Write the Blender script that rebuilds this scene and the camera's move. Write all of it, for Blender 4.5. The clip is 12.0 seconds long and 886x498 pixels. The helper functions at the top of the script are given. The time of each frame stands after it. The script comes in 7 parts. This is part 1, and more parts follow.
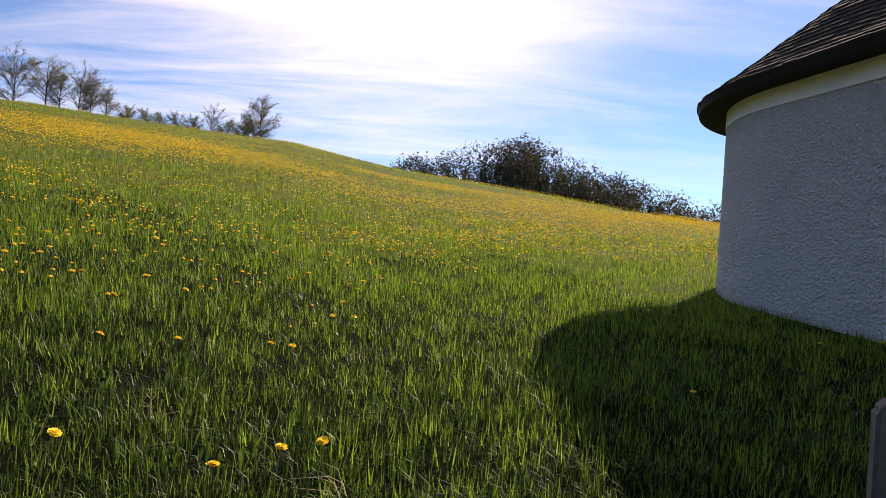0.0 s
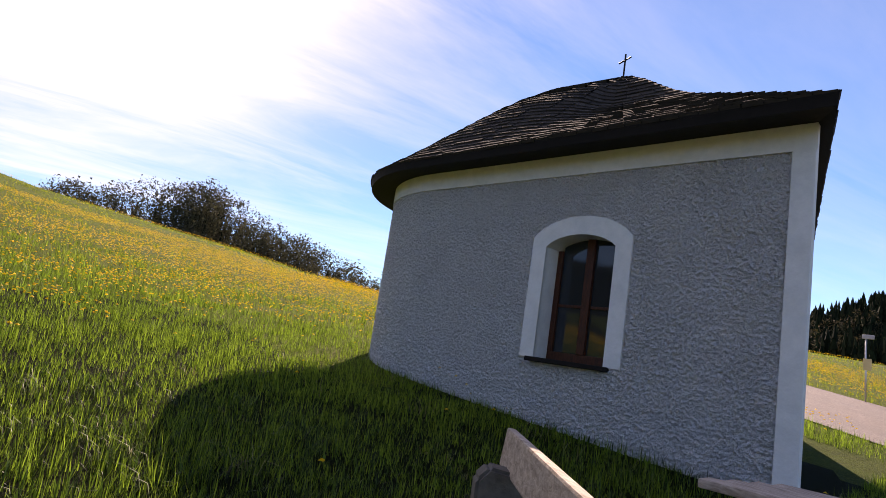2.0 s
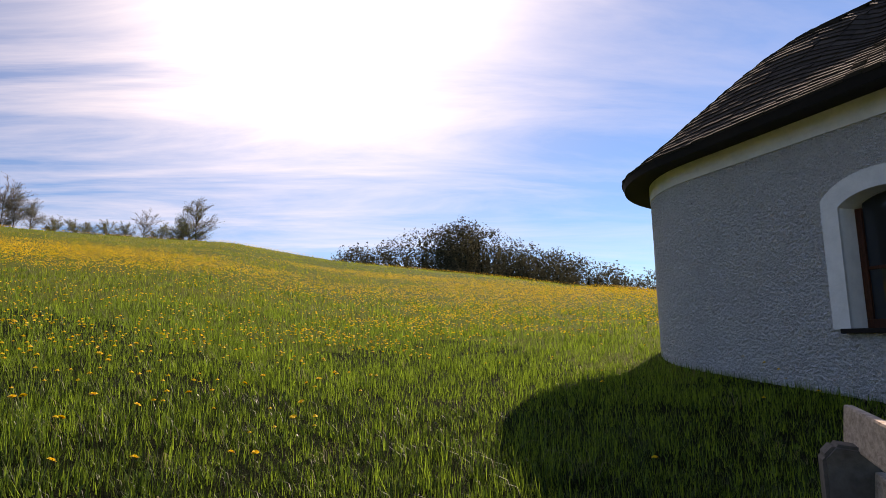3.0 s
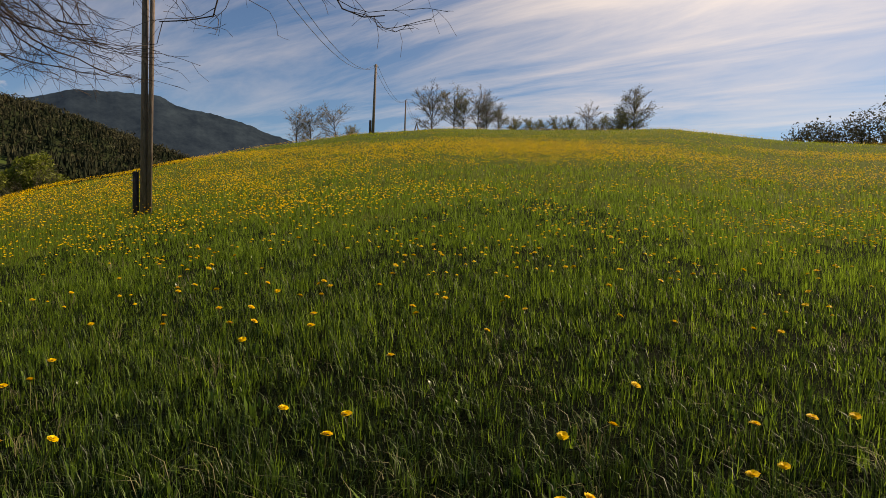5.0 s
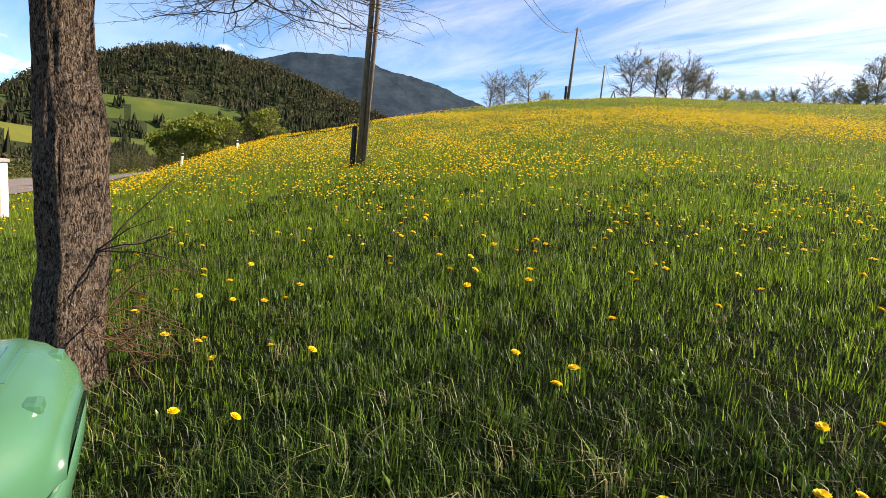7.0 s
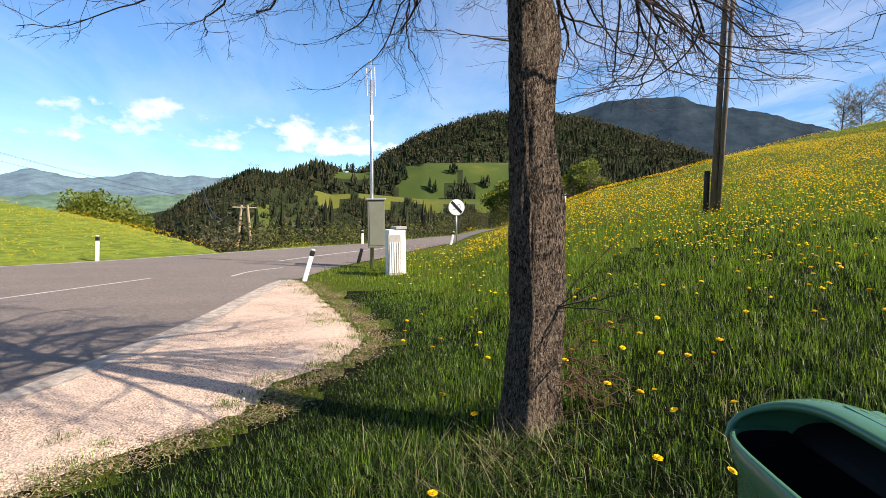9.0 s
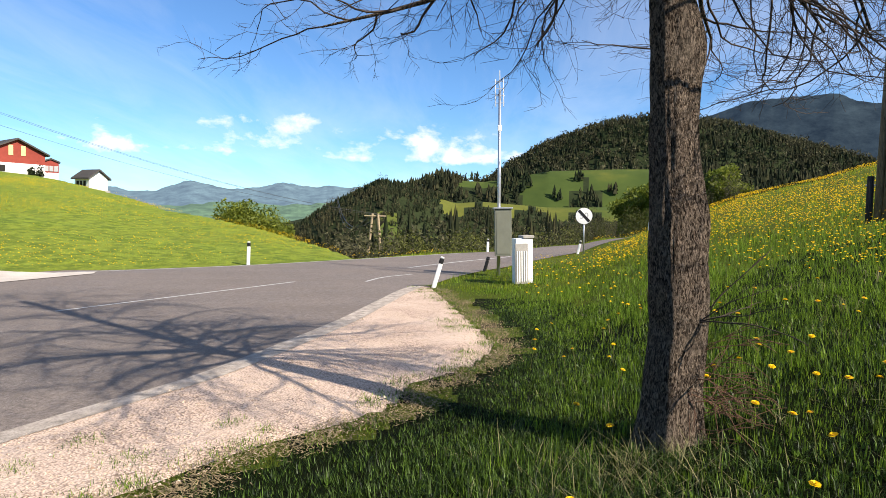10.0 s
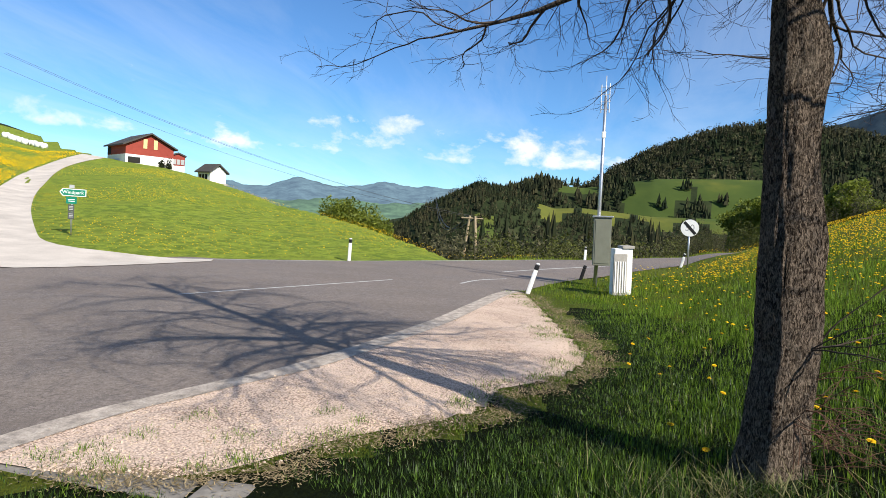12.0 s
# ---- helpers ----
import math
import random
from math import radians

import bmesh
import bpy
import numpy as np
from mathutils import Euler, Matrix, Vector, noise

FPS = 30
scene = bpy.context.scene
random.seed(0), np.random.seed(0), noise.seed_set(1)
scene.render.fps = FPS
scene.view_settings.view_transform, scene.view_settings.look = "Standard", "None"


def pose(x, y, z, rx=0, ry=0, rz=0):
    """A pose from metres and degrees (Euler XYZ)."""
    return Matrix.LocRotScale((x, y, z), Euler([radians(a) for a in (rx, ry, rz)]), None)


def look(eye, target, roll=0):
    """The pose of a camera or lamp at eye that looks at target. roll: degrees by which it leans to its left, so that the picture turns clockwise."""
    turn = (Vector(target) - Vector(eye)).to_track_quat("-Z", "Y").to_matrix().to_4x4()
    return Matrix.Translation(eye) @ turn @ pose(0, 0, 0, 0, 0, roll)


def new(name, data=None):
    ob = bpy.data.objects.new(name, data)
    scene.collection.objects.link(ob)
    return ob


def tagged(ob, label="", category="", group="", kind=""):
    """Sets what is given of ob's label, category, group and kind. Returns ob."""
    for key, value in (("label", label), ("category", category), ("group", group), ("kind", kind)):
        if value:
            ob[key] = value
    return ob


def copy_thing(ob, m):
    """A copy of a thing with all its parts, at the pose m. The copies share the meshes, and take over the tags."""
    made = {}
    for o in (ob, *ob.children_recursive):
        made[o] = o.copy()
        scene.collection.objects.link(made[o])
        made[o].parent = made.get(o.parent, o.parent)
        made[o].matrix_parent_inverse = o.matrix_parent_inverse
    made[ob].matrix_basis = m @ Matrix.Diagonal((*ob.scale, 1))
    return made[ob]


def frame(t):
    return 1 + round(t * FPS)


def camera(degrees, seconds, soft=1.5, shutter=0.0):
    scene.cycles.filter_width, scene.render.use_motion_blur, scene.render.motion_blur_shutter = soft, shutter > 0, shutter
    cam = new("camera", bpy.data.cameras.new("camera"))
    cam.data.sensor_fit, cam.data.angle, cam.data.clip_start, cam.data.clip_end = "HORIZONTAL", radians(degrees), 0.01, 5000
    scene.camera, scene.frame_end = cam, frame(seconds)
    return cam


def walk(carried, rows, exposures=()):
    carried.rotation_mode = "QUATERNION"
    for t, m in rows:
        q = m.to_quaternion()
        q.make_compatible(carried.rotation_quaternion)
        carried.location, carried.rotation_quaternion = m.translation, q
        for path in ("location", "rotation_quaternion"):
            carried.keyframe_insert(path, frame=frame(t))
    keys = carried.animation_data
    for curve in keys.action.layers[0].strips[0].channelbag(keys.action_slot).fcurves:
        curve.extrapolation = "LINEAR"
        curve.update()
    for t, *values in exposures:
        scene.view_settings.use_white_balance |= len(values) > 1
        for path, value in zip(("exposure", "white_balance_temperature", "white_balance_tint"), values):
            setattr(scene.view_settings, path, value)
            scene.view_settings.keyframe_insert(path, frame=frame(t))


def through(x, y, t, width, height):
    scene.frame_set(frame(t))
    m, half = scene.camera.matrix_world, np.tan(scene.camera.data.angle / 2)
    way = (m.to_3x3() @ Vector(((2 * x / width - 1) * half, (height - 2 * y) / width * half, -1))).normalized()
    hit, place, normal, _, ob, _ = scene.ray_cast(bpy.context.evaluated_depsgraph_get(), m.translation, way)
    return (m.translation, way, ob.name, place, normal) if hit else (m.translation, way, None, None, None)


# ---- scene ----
cam = camera(71.8, 12.0, 0.85)
PATH = [
    (0, -0.048, -0.058, 1.615, 90.33, -4.03, 0.38),
    (0.5, -0.110, -0.064, 1.637, 92.13, -6.83, -10.39),
    (1, 0.038, 0.126, 1.611, 95.40, -9.42, -22.89),
    (1.5, 0.263, 0.222, 1.601, 98.68, -10.82, -32.65),
    (2, 0.209, 0.198, 1.608, 99.25, -8.64, -29.58),
    (2.5, 0.017, 0.055, 1.617, 98.02, -3.66, -15.85),
    (2.7, -0.038, -0.040, 1.617, 98.87, -1.30, -11.02),
    (4.3, -0.331, -0.853, 1.688, 93.53, 0.06, 20.87),
    (4.5, -0.338, -0.929, 1.693, 91.98, -0.54, 24.65),
    (5, -0.499, -0.872, 1.634, 88.01, -0.88, 34.45),
    (5.5, -0.603, -0.865, 1.586, 86.39, -2.51, 39.88),
    (6, -0.635, -0.940, 1.560, 85.13, -3.60, 44.47),
    (6.5, -0.660, -1.031, 1.554, 84.04, -4.63, 48.54),
    (6.7, -0.665, -1.052, 1.552, 83.97, -5.12, 49.33),
    (8.3, -0.898, -1.479, 1.581, 87.18, -2.97, 69.05),
    (8.5, -0.906, -1.633, 1.543, 87.69, -3.46, 71.72),
    (9, -0.777, -1.857, 1.597, 86.86, -1.35, 80.12),
    (9.5, -0.724, -1.932, 1.595, 86.83, -1.10, 86.49),
    (10, -0.657, -1.962, 1.609, 87.35, -1.47, 91.63),
    (10.5, -0.645, -1.969, 1.625, 87.80, -2.23, 94.97),
    (11, -0.619, -1.956, 1.637, 87.92, -2.86, 97.15),
    (11.5, -0.603, -1.960, 1.635, 87.86, -3.38, 98.96),
    (12, -0.572, -1.972, 1.640, 87.18, -3.95, 100.66),
]
EXPOSURES = [
    (0, 0.75, 7400, 30), (0.5, 0.82, 7500, 32), (1.0, 0.9, 7700, 33), (2.0, 0.92, 7800, 33), (2.7, 0.75, 7800, 30), (4.3, -0.1, 8900, 22), (5.0, 0.15, 8800, 20), (5.5, 0.7, 8500, 20),
    (6.0, 0.98, 8200, 19), (6.7, 1.22, 7800, 18), (8.3, 1.02, 7200, 17), (9.5, 0.9, 6900, 14), (12, 0.62, 6400, 10),
]
walk(cam, [(r[0], pose(*r[1:])) for r in PATH], EXPOSURES)

# ---- daylight: a spring sun behind thin cloud ----
SUN_AZ, SUN_EL = -38.5, 37.5            # degrees left of +y, degrees above the horizon


def heading(az, el=0.0):
    a, e = radians(az), radians(el)
    return Vector((-math.sin(a) * math.cos(e), math.cos(a) * math.cos(e), math.sin(e)))


sun = new("sun", bpy.data.lights.new("sun", "SUN"))
sun.data.energy, sun.data.angle, sun.data.color = 5.0, radians(0.6), (1.0, 0.93, 0.82)
sun.matrix_world = look((0, 0, 60), Vector((0, 0, 60)) - heading(SUN_AZ, SUN_EL))

world = bpy.data.worlds.new("sky")
scene.world = world
world.use_nodes = True
wn, wl = world.node_tree.nodes, world.node_tree.links
wn.clear()


def wnode(kind, **values):
    n = wn.new(kind)
    for k, v in values.items():
        n.inputs[k].default_value = v
    return n


def wmath(op, a, b=None, clamp=False):
    n = wn.new("ShaderNodeMath")
    n.operation, n.use_clamp = op, clamp
    for i, v in enumerate((a, b)):
        if v is None:
            continue
        if isinstance(v, (int, float)):
            n.inputs[i].default_value = v
        else:
            wl.new(v, n.inputs[i])
    return n.outputs[0]


def wmix(fac, a, b):
    n = wn.new("ShaderNodeMix")
    n.data_type = "RGBA"
    for sock, v in ((n.inputs[0], fac), (n.inputs[6], a), (n.inputs[7], b)):
        if isinstance(v, (int, float, tuple)):
            sock.default_value = v
        else:
            wl.new(v, sock)
    return n.outputs[2]


sky = wn.new("ShaderNodeTexSky")
sky.sky_type, sky.sun_disc = "NISHITA", False
sky.sun_elevation, sky.sun_rotation = radians(SUN_EL), radians(-SUN_AZ)
sky.air_density, sky.dust_density, sky.ozone_density, sky.altitude = 1.0, 0.03, 2.0, 700
tc = wn.new("ShaderNodeTexCoord")
sep = wn.new("ShaderNodeSeparateXYZ")
wl.new(tc.outputs["Generated"], sep.inputs[0])
up = wmath("MAXIMUM", sep.outputs[2], 0.02)
# thin cirrus, stretched over a high flat layer
flat = wn.new("ShaderNodeCombineXYZ")
wl.new(wmath("DIVIDE", sep.outputs[0], wmath("ADD", up, 0.12)), flat.inputs[0])
wl.new(wmath("DIVIDE", sep.outputs[1], wmath("ADD", up, 0.12)), flat.inputs[1])
stretch = wn.new("ShaderNodeMapping")
stretch.inputs["Rotation"].default_value = (0, 0, radians(25))
stretch.inputs["Scale"].default_value = (0.45, 1.5, 1)
wl.new(flat.outputs[0], stretch.inputs[0])
cirrus = wnode("ShaderNodeTexNoise", Scale=1.3, Detail=9.0, Roughness=0.62, Distortion=0.5)
wl.new(stretch.outputs[0], cirrus.inputs["Vector"])
veil = wmath("MULTIPLY", wmath("SUBTRACT", cirrus.outputs[0], 0.41), 3.0, True)
# the veil is thicker on the sun's side
dot = wn.new("ShaderNodeVectorMath")
dot.operation = "DOT_PRODUCT"
wl.new(tc.outputs["Generated"], dot.inputs[0])
dot.inputs[1].default_value = heading(7, 36)
veiled = wn.new("ShaderNodeVectorMath")
veiled.operation = "DOT_PRODUCT"
wl.new(tc.outputs["Generated"], veiled.inputs[0])
veiled.inputs[1].default_value = heading(20, 36)
sunward = wmath("POWER", wmath("MAXIMUM", veiled.outputs["Value"], 0.0), 6.5)
veil = wmath("MULTIPLY", veil, wmath("ADD", wmath("MULTIPLY", sunward, 1.3), 0.2), True)
glow = wmath("POWER", wmath("MAXIMUM", dot.outputs["Value"], 0.0), 22.0)
# small fair-weather heaps low over the far hills
heap_map = wn.new("ShaderNodeMapping")
heap_map.inputs["Scale"].default_value = (1, 1, 1.7)
wl.new(tc.outputs["Generated"], heap_map.inputs[0])
heap = wnode("ShaderNodeTexNoise", Scale=10.5, Detail=8.0, Roughness=0.58, Distortion=0.15)
wl.new(heap_map.outputs[0], heap.inputs["Vector"])
rise_ = wmath("MULTIPLY", wmath("SUBTRACT", sep.outputs[2], 0.072), 40.0, True)
low = wmath("MULTIPLY", rise_, wmath("SUBTRACT", 1.0, wmath("MULTIPLY", wmath("SUBTRACT", sep.outputs[2], 0.075), 6.0), True))
band = wn.new("ShaderNodeVectorMath")
band.operation = "DOT_PRODUCT"
wl.new(tc.outputs["Generated"], band.inputs[0])
band.inputs[1].default_value = heading(97, 5)
side = wmath("MULTIPLY", wmath("SUBTRACT", band.outputs["Value"], 0.62), 4.0, True)
lumpy = wmath("ADD", heap.outputs[0], wmath("MULTIPLY", wmath("SUBTRACT", low, 1.0), 0.42))
heaps = wmath("MULTIPLY", wmath("MULTIPLY", wmath("SUBTRACT", lumpy, 0.395), 6.5, True), side)
clear = wn.new("ShaderNodeMix")
clear.data_type, clear.blend_type = "RGBA", "MULTIPLY"
clear.inputs[0].default_value = 1.0
wl.new(sky.outputs[0], clear.inputs[6])
clear.inputs[7].default_value = (0.70, 1.08, 1.42, 1)
col = wmix(wmath("MULTIPLY", veil, 0.85), clear.outputs[2], (10.4, 10.6, 11.0, 1))
col = wmix(heaps, col, (10.8, 10.8, 11.2, 1))
col = wmix(wmath("MULTIPLY", glow, 0.8, True), col, (20.0, 19.8, 19.0, 1))
bg = wnode("ShaderNodeBackground", Strength=0.07)
wl.new(col, bg.inputs[0])
wo = wn.new("ShaderNodeOutputWorld")
wl.new(bg.outputs[0], wo.inputs[0])

# ---- materials ----


class Mat:
    """A small node-graph writer for one principled material."""

    def __init__(self, name, colour=(0.5, 0.5, 0.5), rough=0.8, metal=0.0, spec=0.3):
        self.m = bpy.data.materials.new(name)
        self.m.use_nodes = True
        self.n, self.l = self.m.node_tree.nodes, self.m.node_tree.links
        self.b = self.n["Principled BSDF"]
        self.b.inputs["Base Color"].default_value = (*colour, 1)
        self.b.inputs["Roughness"].default_value = rough
        self.b.inputs["Metallic"].default_value = metal
        self.b.inputs["Specular IOR Level"].default_value = spec
        self.tc = self.n.new("ShaderNodeTexCoord").outputs["Object"]

    def coords(self, scale=(1, 1, 1), rot=(0, 0, 0)):
        mp = self.n.new("ShaderNodeMapping")
        mp.inputs["Scale"].default_value, mp.inputs["Rotation"].default_value = scale, rot
        self.l.new(self.tc, mp.inputs[0])
        return mp.outputs[0]

    def noise(self, scale, detail=4, rough=0.6, vec=None, dist=0.0):
        t = self.n.new("ShaderNodeTexNoise")
        t.inputs["Scale"].default_value, t.inputs["Detail"].default_value = scale, detail
        t.inputs["Roughness"].default_value, t.inputs["Distortion"].default_value = rough, dist
        self.l.new(vec or self.tc, t.inputs["Vector"])
        return t.outputs[0]

    def voronoi(self, scale, vec=None, feature="F1"):
        t = self.n.new("ShaderNodeTexVoronoi")
        t.feature = feature
        t.inputs["Scale"].default_value = scale
        self.l.new(vec or self.tc, t.inputs["Vector"])
        return t.outputs["Distance"]

    def ramp(self, fac, *stops):
        r = self.n.new("ShaderNodeValToRGB")
        e = r.color_ramp.elements
        while len(e) < len(stops):
            e.new(0.5)
        for k, (p, c) in zip(e, stops):
            k.position = p
            k.color = (*c, 1) if len(c) == 3 else c
        self.l.new(fac, r.inputs[0])
        return r.outputs[0]

    def mix(self, fac, a, b, mode="MIX"):
        x = self.n.new("ShaderNodeMix")
        x.data_type, x.blend_type = "RGBA", mode
        for sock, v in ((x.inputs[0], fac), (x.inputs[6], a), (x.inputs[7], b)):
            if isinstance(v, (int, float)):
                sock.default_value = v
            elif isinstance(v, tuple):
                sock.default_value = (*v, 1)
            else:
                self.l.new(v, sock)
        return x.outputs[2]

    def math(self, op, a, b=0.0, clamp=False):
        x = self.n.new("ShaderNodeMath")
        x.operation, x.use_clamp = op, clamp
        for sock, v in zip(x.inputs, (a, b)):
            if isinstance(v, (int, float)):
                sock.default_value = v
            else:
                self.l.new(v, sock)
        return x.outputs[0]

    def random(self):
        return self.n.new("ShaderNodeObjectInfo").outputs["Random"]

    def island(self):
        return self.n.new("ShaderNodeNewGeometry").outputs["Random Per Island"]

    def colour(self, v):
        self.l.new(v, self.b.inputs["Base Color"])
        return self

    def rough(self, v):
        self.l.new(v, self.b.inputs["Roughness"])
        return self

    def bump(self, height, strength=0.5, dist=0.02):
        b = self.n.new("ShaderNodeBump")
        b.inputs["Strength"].default_value, b.inputs["Distance"].default_value = strength, dist
        self.l.new(height, b.inputs["Height"])
        self.l.new(b.outputs[0], self.b.inputs["Normal"])
        return self

    def leafy(self, amount=0.35):
        """Light shines through blades and leaves."""
        t = self.n.new("ShaderNodeBsdfTranslucent")
        src = self.b.inputs["Base Color"]
        if src.is_linked:
            self.l.new(src.links[0].from_socket, t.inputs[0])
        else:
            t.inputs[0].default_value = src.default_value
        x = self.n.new("ShaderNodeMixShader")
        x.inputs[0].default_value = amount
        self.l.new(self.b.outputs[0], x.inputs[1])
        self.l.new(t.outputs[0], x.inputs[2])
        self.l.new(x.outputs[0], self.n["Material Output"].inputs[0])
        return self


def plain(name, colour, rough=0.7, metal=0.0, grain=0.12, scale=30.0, bump=0.0, spec=0.3):
    """A paint or metal with faint stains and grain."""
    k = Mat(name, colour, rough, metal, spec)
    lo = tuple(c * (1 - grain) for c in colour)
    hi = tuple(min(1.0, c * (1 + grain)) for c in colour)
    big = k.noise(scale * 0.12, 3)
    fine = k.noise(scale, 5)
    k.colour(k.ramp(k.math("ADD", k.math("MULTIPLY", big, 0.6), k.math("MULTIPLY", fine, 0.4)), (0.3, lo), (0.7, hi)))
    if bump:
        k.bump(fine, bump, 0.01)
    return k.m


k = Mat("meadow_soil_and_sward", (0.06, 0.09, 0.02), 0.95, spec=0.1)
wide = k.noise(0.05, 4)
mid = k.noise(1.1, 6, 0.7)
fine = k.noise(26, 6, 0.75)
# The near-black low end paints dark gaps between blades.
green = k.ramp(fine, (0.25, (0.006, 0.010, 0.002)), (0.5, (0.05, 0.07, 0.007)), (0.8, (0.22, 0.26, 0.024)))
green = k.mix(k.ramp(mid, (0.35, (0, 0, 0)), (0.7, (0.8, 0.8, 0.8))), green, (0.085, 0.135, 0.013))
k.colour(k.mix(k.ramp(wide, (0.35, (0, 0, 0)), (0.7, (0.55, 0.55, 0.55))), green, (0.17, 0.18, 0.016)))
k.bump(k.math("ADD", fine, mid), 0.9, 0.12)
MEADOW = k.m

# Soil coloured near black to stand in for the shade between blades.
k = Mat("soil_with_blade_shade", (0.015, 0.014, 0.008), 0.95, spec=0.05)
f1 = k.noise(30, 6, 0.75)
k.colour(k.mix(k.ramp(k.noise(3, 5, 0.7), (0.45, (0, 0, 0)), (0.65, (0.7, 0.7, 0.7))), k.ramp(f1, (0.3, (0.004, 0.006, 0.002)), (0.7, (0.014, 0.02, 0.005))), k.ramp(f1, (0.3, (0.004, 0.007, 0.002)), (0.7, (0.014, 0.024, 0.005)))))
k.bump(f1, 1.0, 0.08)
SHADE_SOIL = k.m

k = Mat("mown_slope_grass", (0.1, 0.15, 0.03), 0.95, spec=0.1)
a = k.noise(0.35, 5)
b = k.noise(9, 6, 0.75)
g = k.ramp(b, (0.25, (0.10, 0.14, 0.016)), (0.55, (0.22, 0.28, 0.032)), (0.85, (0.34, 0.38, 0.05)))
yellow = k.ramp(k.noise(0.12, 3), (0.47, (0, 0, 0)), (0.62, (1, 1, 1)))
specks = k.ramp(k.noise(14, 2, 0.9), (0.60, (0, 0, 0)), (0.66, (1, 1, 1)))
g = k.mix(k.math("MULTIPLY", yellow, specks), g, (0.55, 0.4, 0.02))
g = k.mix(k.ramp(k.noise(1.6, 6, 0.75), (0.42, (0.85, 0.85, 0.85)), (0.56, (0, 0, 0))), g, (0.075, 0.12, 0.016))
k.colour(k.mix(k.ramp(a, (0.4, (0, 0, 0)), (0.7, (0.4, 0.4, 0.4))), g, (0.2, 0.22, 0.03)))
k.bump(b, 0.8, 0.1)
SLOPE = k.m

k = Mat("valley_pasture", (0.1, 0.16, 0.03), 0.95, spec=0.05)
a = k.noise(0.006, 5)
b = k.noise(0.08, 6, 0.7)
g = k.ramp(a, (0.35, (0.034, 0.056, 0.015)), (0.5, (0.06, 0.086, 0.02)), (0.62, (0.125, 0.13, 0.026)))
k.colour(k.mix(k.ramp(b, (0.4, (0, 0, 0)), (0.75, (0.5, 0.5, 0.5))), g, (0.05, 0.075, 0.02)))
PASTURE = k.m

k = Mat("forest_floor", (0.02, 0.025, 0.012), 0.95, spec=0.05)
k.colour(k.ramp(k.noise(0.03, 6, 0.75), (0.3, (0.012, 0.018, 0.008)), (0.6, (0.03, 0.04, 0.016)), (0.8, (0.06, 0.055, 0.03))))
FOREST_FLOOR = k.m

k = Mat("asphalt", (0.07, 0.07, 0.07), 0.85, spec=0.3)
grain = k.voronoi(140)
patch = k.noise(0.5, 5, 0.65)
base = k.ramp(grain, (0.1, (0.07, 0.058, 0.050)), (0.5, (0.175, 0.148, 0.130)), (0.9, (0.27, 0.23, 0.205)))
base = k.mix(k.ramp(patch, (0.4, (0, 0, 0)), (0.65, (0.55, 0.55, 0.55))), base, (0.23, 0.186, 0.154))
stones = k.ramp(k.noise(60, 3, 0.9), (0.68, (0, 0, 0)), (0.74, (1, 1, 1)))
base = k.mix(k.math("MULTIPLY", stones, 0.5), base, (0.4, 0.37, 0.32))
speck = k.noise(30, 6, 0.92)
base = k.mix(k.ramp(speck, (0.40, (0.7, 0.7, 0.7)), (0.5, (0, 0, 0))), base, (0.06, 0.047, 0.038))
base = k.mix(k.ramp(speck, (0.54, (0, 0, 0)), (0.64, (0.6, 0.6, 0.6))), base, (0.34, 0.28, 0.235))
base = k.mix(k.ramp(k.noise(0.9, 5, 0.7, k.coords((1, 0.25, 1), (0, 0, 0.5))), (0.45, (0, 0, 0)), (0.6, (0.5, 0.5, 0.5))), base, (0.15, 0.12, 0.098))
base = k.mix(k.ramp(k.noise(42, 3, 0.8, k.coords((1, 1, 1), (0.4, 0.2, 0.7))), (0.64, (0, 0, 0)), (0.7, (0.8, 0.8, 0.8))), base, (0.36, 0.31, 0.26))
coarse = k.noise(11, 4, 0.85, k.coords((1, 1, 1), (0.1, 0.6, 0.3)))
base = k.mix(k.ramp(coarse, (0.36, (0.55, 0.55, 0.55)), (0.48, (0, 0, 0))), base, (0.085, 0.072, 0.063))
base = k.mix(k.ramp(coarse, (0.56, (0, 0, 0)), (0.68, (0.45, 0.45, 0.45))), base, (0.33, 0.285, 0.25))
k.colour(base).bump(speck, 0.7, 0.012)
ASPHALT = k.m

k = Mat("pale_farm_road", (0.42, 0.37, 0.31), 0.9, spec=0.2)
k.colour(k.ramp(k.math("ADD", k.math("MULTIPLY", k.noise(0.7, 5), 0.6), k.math("MULTIPLY", k.noise(40, 4), 0.4)), (0.35, (0.38, 0.335, 0.29)), (0.65, (0.6, 0.54, 0.47))))
PALE_ROAD = k.m

k = Mat("limestone_gravel", (0.5, 0.43, 0.34), 0.95, spec=0.2)
cell = k.voronoi(55)
big = k.noise(1.3, 6, 0.7)
g = k.ramp(cell, (0.05, (0.78, 0.61, 0.49)), (0.45, (0.56, 0.415, 0.32)), (0.8, (0.2, 0.14, 0.105)))
g = k.mix(k.ramp(big, (0.42, (0, 0, 0)), (0.62, (0.6, 0.6, 0.6))), g, (0.68, 0.53, 0.42))
g = k.mix(k.ramp(k.noise(2.6, 5, 0.8), (0.56, (0, 0, 0)), (0.7, (0.7, 0.7, 0.7))), g, (0.28, 0.19, 0.11))
k.colour(g).bump(k.math("ADD", cell, k.noise(32, 6, 0.8)), 0.55, 0.02)
GRAVEL = k.m

